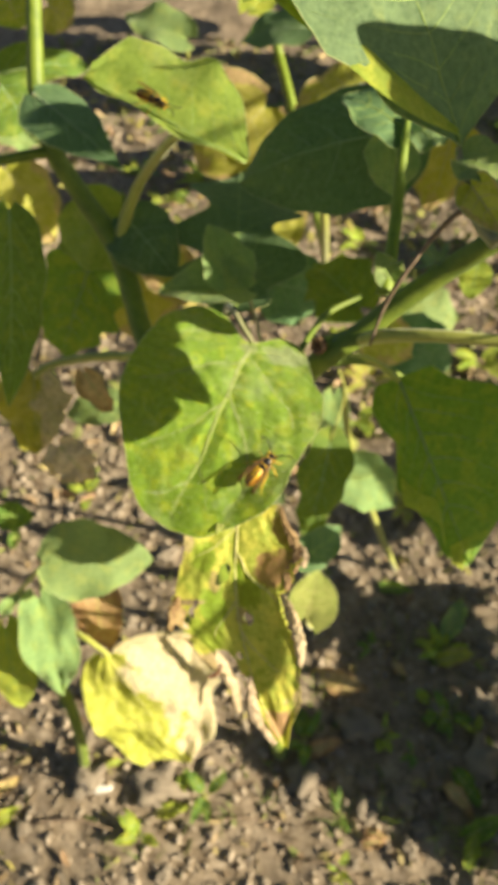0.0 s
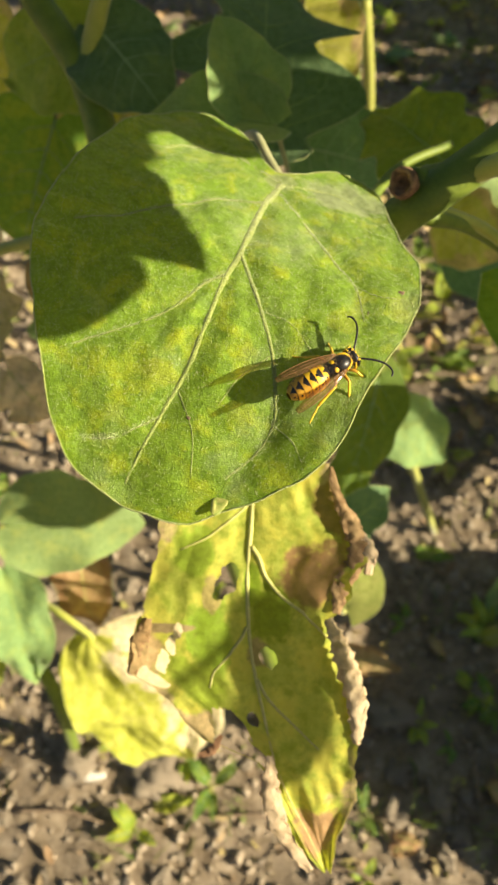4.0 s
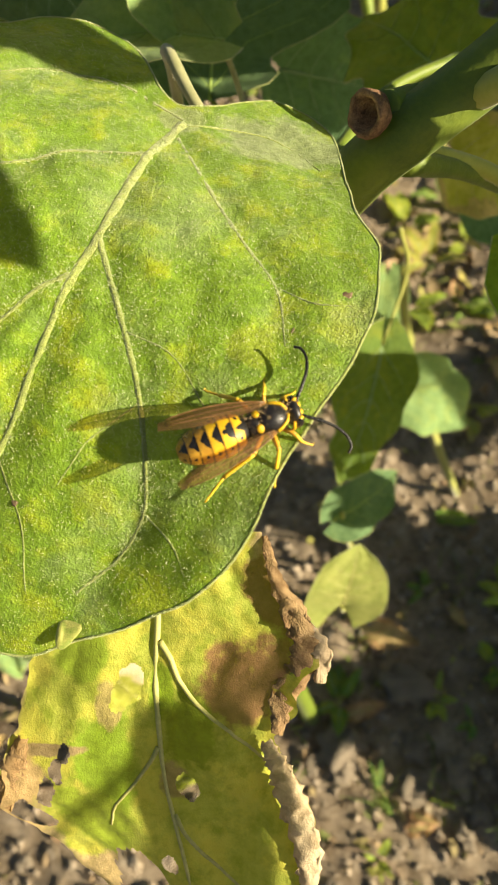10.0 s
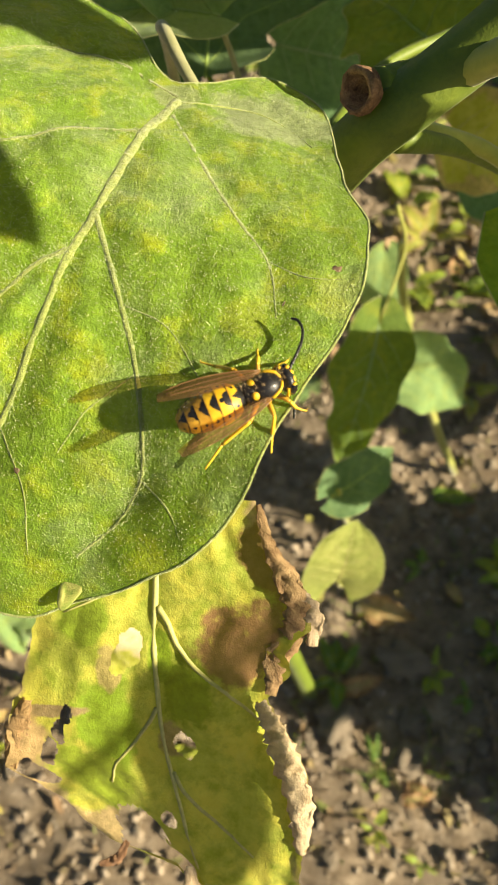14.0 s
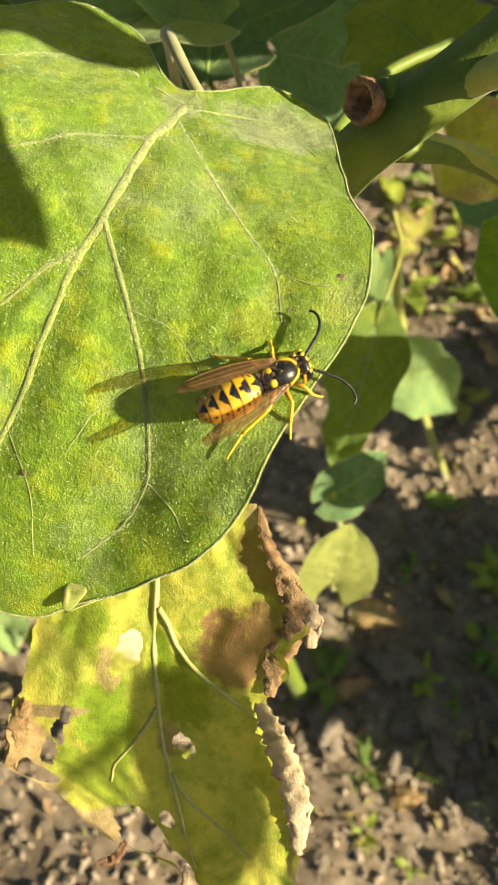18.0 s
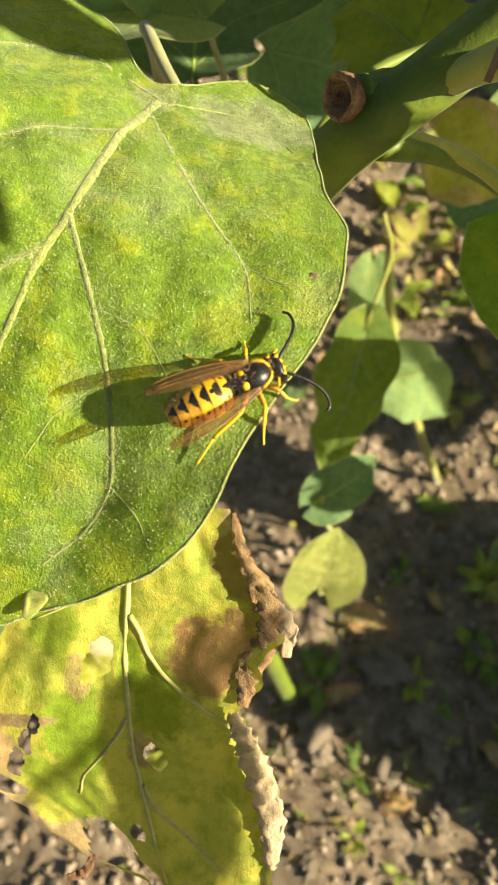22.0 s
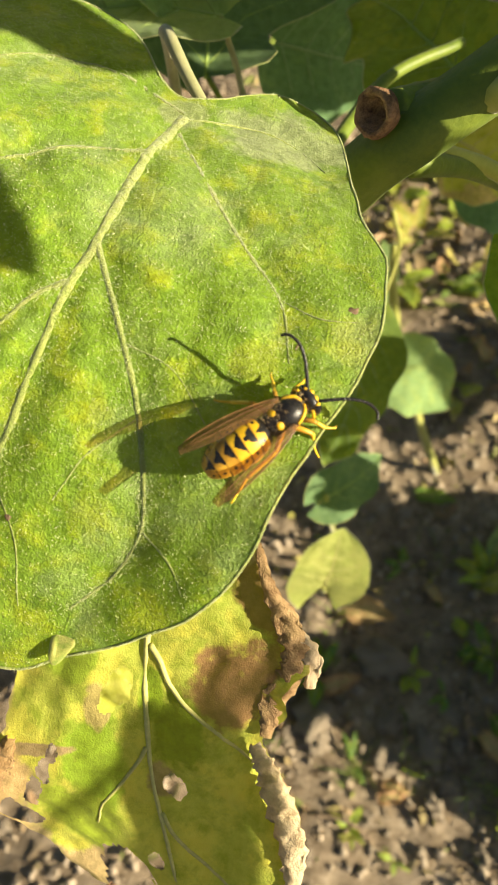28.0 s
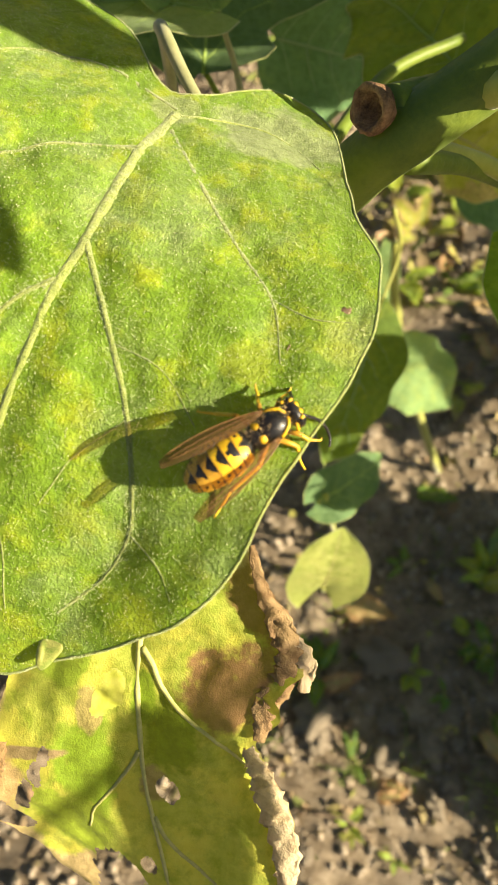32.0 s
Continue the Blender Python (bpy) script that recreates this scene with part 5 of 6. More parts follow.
leaf(right_plant, (0.1334, 0.3447, 0.4723), (0.1316, 0.3382, 0.4530), (0.0, -0.9, 0.45), 0.02, LEAF_LIME, (), VEIN, veins=3, label="yellow-green small leaf", seed=64)

back_plant = thing("eggplant_plant", pose(0.1250, 0.9117, 0.0000), "eggplant plant further back with yellow stems", "plant")
stem(back_plant, ((0.1268, 0.9247, -0.0100), (0.0829, 0.6601, 0.2853), (0.0714, 0.6133, 0.3643), (0.0589, 0.5980, 0.4313)), (0.006, 0.005, 0.0045, 0.004), STEM_LIME, "stem")
stem(back_plant, ((0.0829, 0.6601, 0.2853), (0.0443, 0.6986, 0.4142), (0.0251, 0.6826, 0.4805)), (0.005, 0.005, 0.004), STEM, "branch")
leaf(back_plant, (0.0472, 0.6156, 0.5144), (-0.0077, 0.6403, 0.4963), (0.0, -0.6, 0.8), 0.035, LEAF_DARK, (), VEIN_DARK, veins=4, label="dark green shaded leaf", seed=71)
leaf(back_plant, (-0.0531, 0.6421, 0.4979), (-0.1084, 0.6790, 0.5041), (0.1, -0.6, 0.75), 0.038, LEAF_PALE, ((-0.0525, 0.6495, 0.4776),), VEIN, veins=4, label="pale green leaf added for its shade", seed=72)
leaf(back_plant, (-0.0005, 0.6826, 0.5075), (0.0302, 0.7206, 0.5147), (0.0, -0.6, 0.8), 0.03, LEAF_LIME, (), VEIN, veins=3, label="yellow-green leaf added for its shade", seed=73)

left_plant = thing("eggplant_plant", pose(-0.4021, 0.9117, 0.0000), "eggplant plant with yellowing leaves", "plant")
stem(left_plant, ((-0.4078, 0.9247, -0.0100), (-0.1729, 0.4942, 0.4051), (-0.1820, 0.4769, 0.4567)), (0.006, 0.005, 0.0045), STEM_LIME, "stem")
leaf(left_plant, (-0.1636, 0.4444, 0.4813), (-0.1428, 0.4431, 0.4264), (0.2, -0.7, 0.65), 0.045, LEAF_YELLOW, (), VEIN_YELLOW, veins=4, label="yellow shaded leaf", seed=81)
leaf(left_plant, (-0.1529, 0.4444, 0.5351), (-0.1415, 0.4540, 0.5035), (0.0, -0.7, 0.65), 0.05, LEAF_MID, (), VEIN_DARK, veins=4, label="green shaded leaf", seed=82)
leaf(left_plant, (-0.1820, 0.5014, 0.4788), (-0.1592, 0.5183, 0.4671), (0.0, -0.5, 0.85), 0.03, LEAF_PALE, (), VEIN, veins=4, label="pale leaf", seed=83)
leaf(left_plant, (-0.1638, 0.4816, 0.5283), (-0.1090, 0.5059, 0.5233), (0.0, -0.6, 0.8), 0.03, LEAF_MID, (), VEIN_DARK, veins=4, label="green shaded leaf", seed=84)
leaf(left_plant, (-0.1234, 0.4804, 0.5676), (-0.1104, 0.4839, 0.5573), (0.0, -0.8, 0.6), 0.03, LEAF_YELLOW, (), VEIN_YELLOW, veins=3, label="yellow-green leaf added for its shade", seed=85)
leaf(left_plant, (-0.1477, 0.4830, 0.5699), (-0.1423, 0.4813, 0.5549), (0.0, -0.8, 0.6), 0.03, LEAF_LIME, (), VEIN_YELLOW, veins=3, label="yellow-green leaf added for its shade", seed=86)

# unseen neighbour added right of the view: it keeps sun off the middle soil
shade_plant = thing("eggplant_plant", pose(0.50, 0.17, 0.0), "tall leafy eggplant plant out of view, added for shade", "plant")
pr = random.Random(21)
SP = Vector((0.50, 0.17, 0.0))
stem(shade_plant, (SP + Vector((0, 0, -0.01)), SP + Vector((0.01, 0.0, 0.12)), SP + Vector((0.0, 0.02, 0.25)), SP + Vector((0.01, 0.03, 0.36))), (0.007, 0.006, 0.005, 0.004), STEM, "stem")
for i in range(26):
    tx, ty = pr.uniform(0.05, 0.27), pr.uniform(0.215, 0.385)
    if i > 19:
        tx, ty = pr.uniform(-0.10, 0.04), pr.uniform(0.40, 0.60)
    if (Vector((tx, ty, 0)) - Vector((0.0969, 0.2919, 0.0000))).length < 0.060:
        continue
    lo = max(0.02, (0.36 - tx) / (SUN_DIR.x / SUN_DIR.z))
    h = pr.uniform(lo, lo + 0.16)
    c = Vector((tx, ty, 0)) + SUN_DIR * (h / SUN_DIR.z)
    d = Vector((pr.uniform(-1, 1), pr.uniform(-1, 1), pr.uniform(-0.6, 0.2))).normalized() * pr.uniform(0.03, 0.045)
    leaf(shade_plant, c - d, c + d, (0.6, -0.2, 0.7), pr.uniform(0.05, 0.075), LEAF_MID if i % 3 else LEAF_DARK, (SP + Vector((0, 0.01, max(0.05, h - 0.05))),), VEIN, veins=4, label="green leaf added for its shade", arch=0.1, fold=0.05, seed=700 + i)
for i, (tx, ty, tz) in enumerate(((0.1910, 0.5407, 0.0000), (0.2255, 0.5792, 0.0000), (0.1640, 0.5041, 0.0000))):
    h = max(0.02, (0.36 - tx) / (SUN_DIR.x / SUN_DIR.z)) + 0.05
    c = Vector((tx, ty, 0)) + SUN_DIR * (h / SUN_DIR.z)
    d = Vector((0.3, 0.8, -0.3)).normalized() * 0.035
    leaf(shade_plant, c - d, c + d, (0.6, -0.2, 0.7), 0.055, LEAF_MID, (SP + Vector((0, 0.01, max(0.05, h - 0.05))),), VEIN, veins=4, label="green leaf added for its shade", arch=0.1, fold=0.05, seed=760 + i)
# more plants added out of view, only for their shade on the soil behind
for j, (px_, py_) in enumerate(((0.98, 1.25), (1.05, 1.45), (1.0, 1.6), (1.15, 1.35), (1.3, 1.95))):
    far_shade = thing("eggplant_plant", pose(px_, py_, 0.0), "tall leafy eggplant plant out of view, added for shade", "plant")
    SP = Vector((px_, py_, 0.0))
    stem(far_shade, (SP + Vector((0, 0, -0.01)), SP + Vector((0.01, 0.0, 0.2)), SP + Vector((0.0, 0.02, 0.5))), (0.008, 0.006, 0.004), STEM, "stem")
    for i in range(34):
        c = SP + Vector((pr.gauss(0, 0.10), pr.gauss(0, 0.16), pr.uniform(0.06, 0.5)))
        d = Vector((pr.uniform(-1, 1), pr.uniform(-1, 1), pr.uniform(-0.6, 0.2))).normalized() * pr.uniform(0.04, 0.065)
        leaf(far_shade, c - d, c + d, (0.6, -0.2, 0.7), pr.uniform(0.07, 0.10), LEAF_MID if i % 3 else LEAF_DARK, (SP + Vector((0, 0.01, max(0.05, c.z - 0.05))),), VEIN, veins=4, label="green leaf added for its shade", arch=0.1, fold=0.05, seed=800 + i)

# its upper leaves, added out of view, each set to shade part of the row
TALL = Vector((0.62, 0.22, 0.0))
tall_shade_plant = thing("eggplant_plant", pose(TALL.x, TALL.y, 0.0), "tall leafy eggplant plant out of view, added for shade", "plant")
stem(tall_shade_plant, (TALL + Vector((0, 0, -0.01)), TALL + Vector((0.01, 0.0, 0.3)), TALL + Vector((0.0, 0.05, 0.6)), TALL + Vector((0.0, 0.08, 0.85))), (0.010, 0.008, 0.006, 0.004), STEM, "stem")
for i, (at, size) in enumerate((
        ((0.1432, 0.2831, 0.5981), 0.062), ((0.1437, 0.2814, 0.6015), 0.05), ((0.1208, 0.1980, 0.6030), 0.034), ((0.1075, 0.1604, 0.6121), 0.02), ((0.1541, 0.2559, 0.5628), 0.036), ((0.1376, 0.2534, 0.5929), 0.04), 
        ((0.1891, 0.1699, 0.5405), 0.05), ((0.1915, 0.1452, 0.5183), 0.055), ((0.2298, 0.3550, 0.4206), 0.07),
        ((0.1431, 0.2336, 0.5805), 0.03), ((0.1361, 0.2625, 0.6256), 0.03), ((0.1920, 0.2527, 0.3934), 0.05), ((0.1897, 0.2856, 0.4859), 0.04), ((0.1409, 0.1898, 0.5510), 0.04), ((0.1687, 0.3059, 0.5220), 0.05), ((0.1626, 0.2668, 0.5357), 0.04), ((0.1933, 0.2889, 0.5898), 0.04), ((0.1640, 0.1817, 0.4360), 0.034),
        ((0.3146, 0.1526, 0.0500), 0.06), ((0.2911, 0.1982, 0.0506), 0.06), ((0.3329, 0.1273, 0.0473), 0.06), ((0.3339, 0.1634, 0.0463), 0.06), ((0.3337, 0.2304, 0.0527), 0.06), ((0.1880, 0.2121, 0.3837), 0.03), ((0.1504, 0.4044, 0.6880), 0.06), ((0.1593, 0.4107, 0.6814), 0.05), ((0.1404, 0.2525, 0.6037), 0.03), ((0.1400, 0.2210, 0.5631), 0.03), ((0.1275, 0.2675, 0.6435), 0.03))):
    c = Vector(at)
    d = Vector((pr.uniform(-0.3, 0.3), 0.6, pr.uniform(-1, -0.5))).normalized() * size * 0.6
    leaf(tall_shade_plant, c - d, c + d, SUN_DIR + Vector((0, 0, 0.3)), size, LEAF_MID if i % 3 else LEAF_DARK, (c - d + SUN_DIR * 0.06, c - d + SUN_DIR * 0.13, TALL + Vector((0, 0.05, min(0.8, max(0.1, c.z + 0.05))))), VEIN_DARK, veins=4, label="green leaf added for its shade", arch=0.08, fold=0.05, full=0.5, seed=900 + i, stalk_r=0.0007)
# unseen leaves reaching towards the front plant, added to shape the shadows on it
FAR = SUN_DIR * 0.15
for base, tip, width, more in (
        ((-0.0593, 0.1882, 0.5466), (-0.0133, 0.1616, 0.5393), 0.025, dict(full=0.45, point=1.2)),
        ((-0.0651, 0.1605, 0.5441), (-0.0241, 0.1572, 0.5384), 0.026, dict(full=0.85, point=0.7)),
        (LEAF_AT @ broad(-36.0, 47.5), LEAF_AT @ broad(-5.5, 41.5), 0.0135, dict(full=0.8, point=0.6)),
        (on_hang(30.0, -2.0), on_hang(71.0, -7.0), 0.0095, dict(full=0.62, point=0.8)),
        ((0.0682, 0.2186, 0.6020), (0.0352, 0.2029, 0.6414), 0.031, dict(full=0.5, point=0.8)),
        (Vector((-0.0950, 0.2470, 0.5600)) + FAR * 1.3, Vector((-0.0965, 0.2040, 0.5150)) + FAR * 1.3, 0.030, dict(full=0.6, point=0.6))):
    b, e = Vector(base) + FAR, Vector(tip) + FAR
    leaf(tall_shade_plant, b, e, SUN_DIR, width, LEAF_DARK, (b + SUN_DIR * 0.10, b + SUN_DIR * 0.25, TALL + Vector((0, 0.07, 0.80))), VEIN_DARK, veins=5, label="blue-green leaf added for its shadow", fold=0.0, arch=0.0, wave=0.03, lobes=0.0, cord=0.1, seed=91, stalk_r=0.0012, **more)
# a taller plant added out of view along the row, shading the soil behind
BACK = Vector((1.0, 1.6, 0.0))
row_shade_plant = thing("eggplant_plant", pose(BACK.x, BACK.y, 0.0), "tall leafy eggplant plant out of view, added for shade", "plant")
stem(row_shade_plant, (BACK + Vector((0, 0, -0.01)), BACK + Vector((0.01, 0.0, 0.4)), BACK + Vector((0.0, 0.05, 0.9))), (0.010, 0.008, 0.004), STEM, "stem")
for i, (at, size) in enumerate((((0.5649, 1.9320, 0.5285), 0.20), ((0.5549, 1.7844, 0.4490), 0.18), ((0.5098, 1.5310, 0.3846), 0.16), ((0.4341, 1.1532, 0.3109), 0.12), ((0.6431, 2.1093, 0.3989), 0.2), ((0.5493, 1.6521, 0.3234), 0.16), ((0.4061, 1.0655, 0.3360), 0.10), ((0.6341, 1.8529, 0.1918), 0.18), ((0.5829, 1.8757, 0.4027), 0.18))):
    c = Vector(at)
    d = Vector((pr.uniform(-0.3, 0.3), 0.6, pr.uniform(-1, -0.5))).normalized() * size * 0.6
    leaf(row_shade_plant, c - d, c + d, SUN_DIR + Vector((0, 0, 0.3)), size, LEAF_MID if i % 3 else LEAF_DARK, (c - d + SUN_DIR * 0.1, BACK + Vector((0, 0.03, min(0.85, max(0.1, c.z + 0.05))))), VEIN_DARK, veins=4, label="green leaf added for its shade", arch=0.08, fold=0.05, full=0.5, seed=950 + i)


# ---- the wasps ----
YELLOW = plain("wasp_yellow", (0.66, 0.38, 0.010), (0.88, 0.56, 0.025), 900.0, 0.5, 0.3, 0.0001, coat=0.05)
AMBER = plain("wasp_amber", (0.48, 0.23, 0.02), (0.68, 0.38, 0.04), 900.0, 0.4, 0.2, 0.0001, coat=0.1)
BLACK = plain("wasp_black", (0.006, 0.006, 0.007), (0.025, 0.023, 0.022), 1500.0, 0.38, 0.4, 0.0001, coat=0.1)
EYE = plain("wasp_eye", (0.004, 0.004, 0.005), (0.012, 0.010, 0.010), 800.0, 0.12, 0.0, 0.0001, coat=0.8)
LEG = plain("wasp_leg", (0.72, 0.42, 0.02), (0.85, 0.58, 0.05), 900.0, 0.4, 0.1, 0.0001)
FUZZ = plain("wasp_fuzz", (0.26, 0.17, 0.08), (0.48, 0.36, 0.20), 600.0, 0.6, 0.0, 0.0001)
WING_VEIN = plain("wing_vein", (0.15, 0.075, 0.025), (0.28, 0.15, 0.055), 900.0, 0.4, 0.1, 0.0001)


def wing_material():
    m, nt, bsdf, out = material("wing_membrane")
    obj = nt.nodes.new("ShaderNodeTexCoord").outputs["Object"]
    bsdf.inputs["Base Color"].default_value = (0.21, 0.125, 0.06, 1)
    bsdf.inputs["Roughness"].default_value = 0.18
    bumped(nt, bsdf, noise_tex(nt, obj, 1800.0, 3.0), 0.15, 0.0001)
    clear = nt.nodes.new("ShaderNodeBsdfTransparent")
    clear.inputs["Color"].default_value = (0.70, 0.52, 0.32, 1)
    mix = nt.nodes.new("ShaderNodeMixShader")
    nt.links.new(ramp(nt, noise_tex(nt, obj, 300.0, 2.0), [(0.3, (0.62, 0.62, 0.62)), (0.7, (0.84, 0.84, 0.84))]), mix.inputs[0])
    nt.links.new(bsdf.outputs[0], mix.inputs[1])
    nt.links.new(clear.outputs[0], mix.inputs[2])
    nt.links.new(mix.outputs[0], out.inputs["Surface"])
    return m


WING = wing_material()
MM = 0.00093
ROOT_L, ROOT_R = Vector((6.35, 0.42, 3.05)) * MM, Vector((6.35, -0.42, 3.05)) * MM   # where the feelers sit


def gaster_radius(s):
    return 2.35 * (max(0.0, 1 - abs((s - 0.40) / (0.46 if s < 0.40 else 0.62)) ** 2.2)) ** 0.5


def gaster_axis(s):
    return Vector((0.5 - 7.9 * s, 0.0, 2.75 - 0.15 * s - 0.9 * s * s))


def tergite(a, b, n):
    """One ring of the hind body, with its black mark; the hind rim stands slightly proud."""
    bm = bmesh.new()
    rows, around = 22, 110
    grid = []
    for i in range(rows + 1):
        f = i / rows
        s = a + (b - a) * f
        r, c = gaster_radius(s) * (0.985 + 0.035 * f), gaster_axis(s)
        grid.append([bm.verts.new((c + Vector((0, math.sin(q) * r, math.cos(q) * r * 0.92))) * MM) for q in (2 * math.pi * k / around for k in range(around))])
    for i in range(rows):
        f = (i + 0.5) / rows
        for k in range(around):
            q = 2 * math.pi * (k + 0.5) / around
            q = abs(q - 2 * math.pi) if q > math.pi else q
            face = bm.faces.new((grid[i][k], grid[i + 1][k], grid[i + 1][(k + 1) % around], grid[i][(k + 1) % around]))
            rough = 0.10 * noise.noise((q * 5.0, f * 4.0, n * 3.1))
            mark = f < 0.09 + 0.04 * math.cos(q * 5) + rough or q < (0.50 if n else 0.36) * max(0.0, 1 - (f + rough * 1.6) / (0.80 if n else 0.85)) ** 0.8
            mark = mark or ((q - (0.92 if n else 0.62)) / 0.10) ** 2 + ((f - (0.52 if n else 0.62)) / 0.15) ** 2 < 1 + 5 * rough
            if n == 0 and f < 0.34 + rough:
                mark = True
            face.material_index = 1 if mark else (2 if f > 0.93 or n > 2 else 0)
    return bm


def tapered(bm, pts, r0, r1, n=7, steps=4):
    path = spline([Vector(p) * MM for p in pts], steps)
    tube(bm, path, [(r0 + (r1 - r0) * i / (len(path) - 1)) * MM for i in range(len(path))], n)


def wasp(m, label):
    ob = thing("wasp", m, label, "wasp", "wasps on the leaves")
    cuts = (0.0, 0.20, 0.38, 0.55, 0.71, 0.86, 0.998)
    for n, (a, b) in enumerate(zip(cuts, cuts[1:])):
        part("abdomen_segment", tergite(a, b, n), [YELLOW, BLACK, AMBER], ob)
    bv, bf, br = [], [], random.Random(14)
    for i in range(520):
        q, w = br.triangular(0.30, 0.985, 0.95), br.uniform(-1.7, 1.7)
        d = Vector((-0.55, math.sin(w), math.cos(w))).normalized()
        p0 = (gaster_axis(q) + Vector((0, math.sin(w), 0.92 * math.cos(w))) * gaster_radius(q)) * MM
        side, k = d.orthogonal().normalized() * 0.000014, len(bv)
        bv += [p0 - side, p0 + side, p0 + (d + Vector((br.uniform(-.4, .4), br.uniform(-.4, .4), 0))) * br.uniform(0.0002, 0.0005)]
        bf.append((k, k + 1, k + 2))
    me = bpy.data.meshes.new("bristles")
    me.from_pydata(bv, [], bf)
    part_of("bristles", me, BLACK, ob, "short black bristles", "stuff")
    bm = bmesh.new()
    ellipsoid(bm, Vector((3.35, 0, 3.0)) * MM, (2.0 * MM, 1.72 * MM, 1.65 * MM), 28, 18)
    ellipsoid(bm, Vector((1.4, 0, 2.8)) * MM, (1.25 * MM, 1.45 * MM, 1.3 * MM), 20, 12)
    ellipsoid(bm, Vector((0.5, 0, 2.7)) * MM, (0.7 * MM, 0.5 * MM, 0.5 * MM), 12, 8)
    thorax = part("thorax", bm, BLACK, ob, "black thorax with yellow marks")
    for s in (-1, 1):
        bm = bmesh.new()
        tapered(bm, ((5.15, s * 0.25, 3.75), (4.75, s * 0.95, 3.98), (4.1, s * 1.38, 3.88), (3.5, s * 1.58, 3.6)), 0.16, 0.24)
        part("collar_stripe", bm, YELLOW, thorax, "yellow collar stripe")
        for x, y, z, r in ((1.75, 0.85, 4.05, 0.42), (3.0, 1.62, 3.45, 0.34)):
            bm = bmesh.new()
            ellipsoid(bm, Vector((x, s * y, z)) * MM, (r * MM, r * 1.25 * MM, 0.18 * MM), 10, 6, pose(0, 0, 0, -s * 28, 0, 0))
            part("spot", bm, YELLOW, thorax, "yellow spot")
    hv, hf, hr = [], [], random.Random(4)
    for i in range(900):
        a, z = hr.uniform(0, 6.283), hr.uniform(-0.4, 1.0)
        d = Vector((math.cos(a) * math.sqrt(1 - z * z), math.sin(a) * math.sqrt(1 - z * z), z))
        c, rr = ((3.35, 0, 3.0), (2.0, 1.72, 1.65)) if i % 3 else ((1.4, 0, 2.8), (1.25, 1.45, 1.3))
        if i % 7 == 0:
            c, rr = (5.65, 0, 2.7), (0.75, 1.5, 1.2)
        elif i % 7 < 3:
            c, rr = (0.9, 0, 2.75), (1.0, 1.35, 1.15)
        p = Vector((c[0] + d.x * rr[0], d.y * rr[1], c[2] + d.z * rr[2])) * MM
        side = d.orthogonal().normalized() * 0.000016
        k = len(hv)
        hv += [p - side, p + side, p + (d + Vector((hr.uniform(-.4, .4), hr.uniform(-.4, .4), 0))) * hr.uniform(0.0004, 0.0009)]
        hf.append((k, k + 1, k + 2))
    me = bpy.data.meshes.new("fuzz")
    me.from_pydata(hv, [], hf)
    part_of("fuzz", me, FUZZ, thorax, "short pale fuzz", "stuff")
    bm = bmesh.new()
    ellipsoid(bm, Vector((5.90, 0, 2.80)) * MM, (0.84 * MM, 1.68 * MM, 1.30 * MM), 22, 14, pose(0, 0, 0, 0, 12, 0))
    head = part("head", bm, BLACK, ob, "black head with a yellow face")
    bm = bmesh.new()
    ellipsoid(bm, Vector((6.3, 0, 2.25)) * MM, (0.42 * MM, 0.75 * MM, 0.85 * MM), 14, 10, pose(0, 0, 0, 0, 20, 0))
    part("face", bm, YELLOW, head, "yellow face shield")
    for s in (-1, 1):
        bm = bmesh.new()
        ellipsoid(bm, Vector((6.10, s * 1.36, 2.9)) * MM, (0.58 * MM, 0.50 * MM, 1.02 * MM), 14, 10, pose(0, 0, 0, s * 14, 8, 0))
        part("eye", bm, EYE, head, "shiny black eye")
        bm = bmesh.new()
        tapered(bm, ((5.50, s * 1.30, 3.75), (5.38, s * 1.78, 3.0), (5.5, s * 1.62, 2.0)), 0.16, 0.24)
        part("cheek_stripe", bm, YELLOW, head, "yellow stripe behind the eye")
        bm = bmesh.new()
        ellipsoid(bm, Vector((6.50, s * 0.40, 3.45)) * MM, (0.34 * MM, 0.38 * MM, 0.34 * MM), 12, 8)
        part("forehead_spot", bm, YELLOW, head, "yellow forehead spot")
        bm = bmesh.new()
        ellipsoid(bm, Vector((6.32, s * 1.08, 3.72)) * MM, (0.32 * MM, 0.24 * MM, 0.22 * MM), 12, 8)
        part("eye_spot", bm, YELLOW, head, "yellow spot at the inner rim of the eye")
        bm = bmesh.new()
        tapered(bm, ((6.5, s * 0.3, 1.6), (6.75, s * 0.2, 1.2), (6.5, s * 0.05, 0.95)), 0.28, 0.12)
        part("jaw", bm, AMBER, head)
    # wings: folded into narrow blades that stand off the body
    for s in (-1, 1):
        bm = bmesh.new()
        wv = []
        for i in range(15):
            f = i / 14
            w = 0.35 + 1.75 * math.sin(math.pi * min(1.0, f ** 0.9) * 0.93) ** 0.8 * (0.75 + 0.25 * f)
            c = Vector((3.2 - 11.6 * f, s * (1.65 + (2.4 if s > 0 else 3.1) * f - 0.9 * f * f), 3.75 + 1.1 * f - 1.0 * f * f))
            row = []
            for j in range(5):
                q = j / 4 - 0.35
                row.append(bm.verts.new((c + Vector((-0.25 * q, -s * q * w, 0.35 * math.sin(j / 4 * 3.0) + 0.22 * abs(q)))) * MM))
            wv.append(row)
        for a, b in zip(wv, wv[1:]):
            for j in range(4):
                bm.faces.new((a[j], a[j + 1], b[j + 1], b[j]))
        wing = part("wing", bm, WING, ob, "folded amber translucent wing")
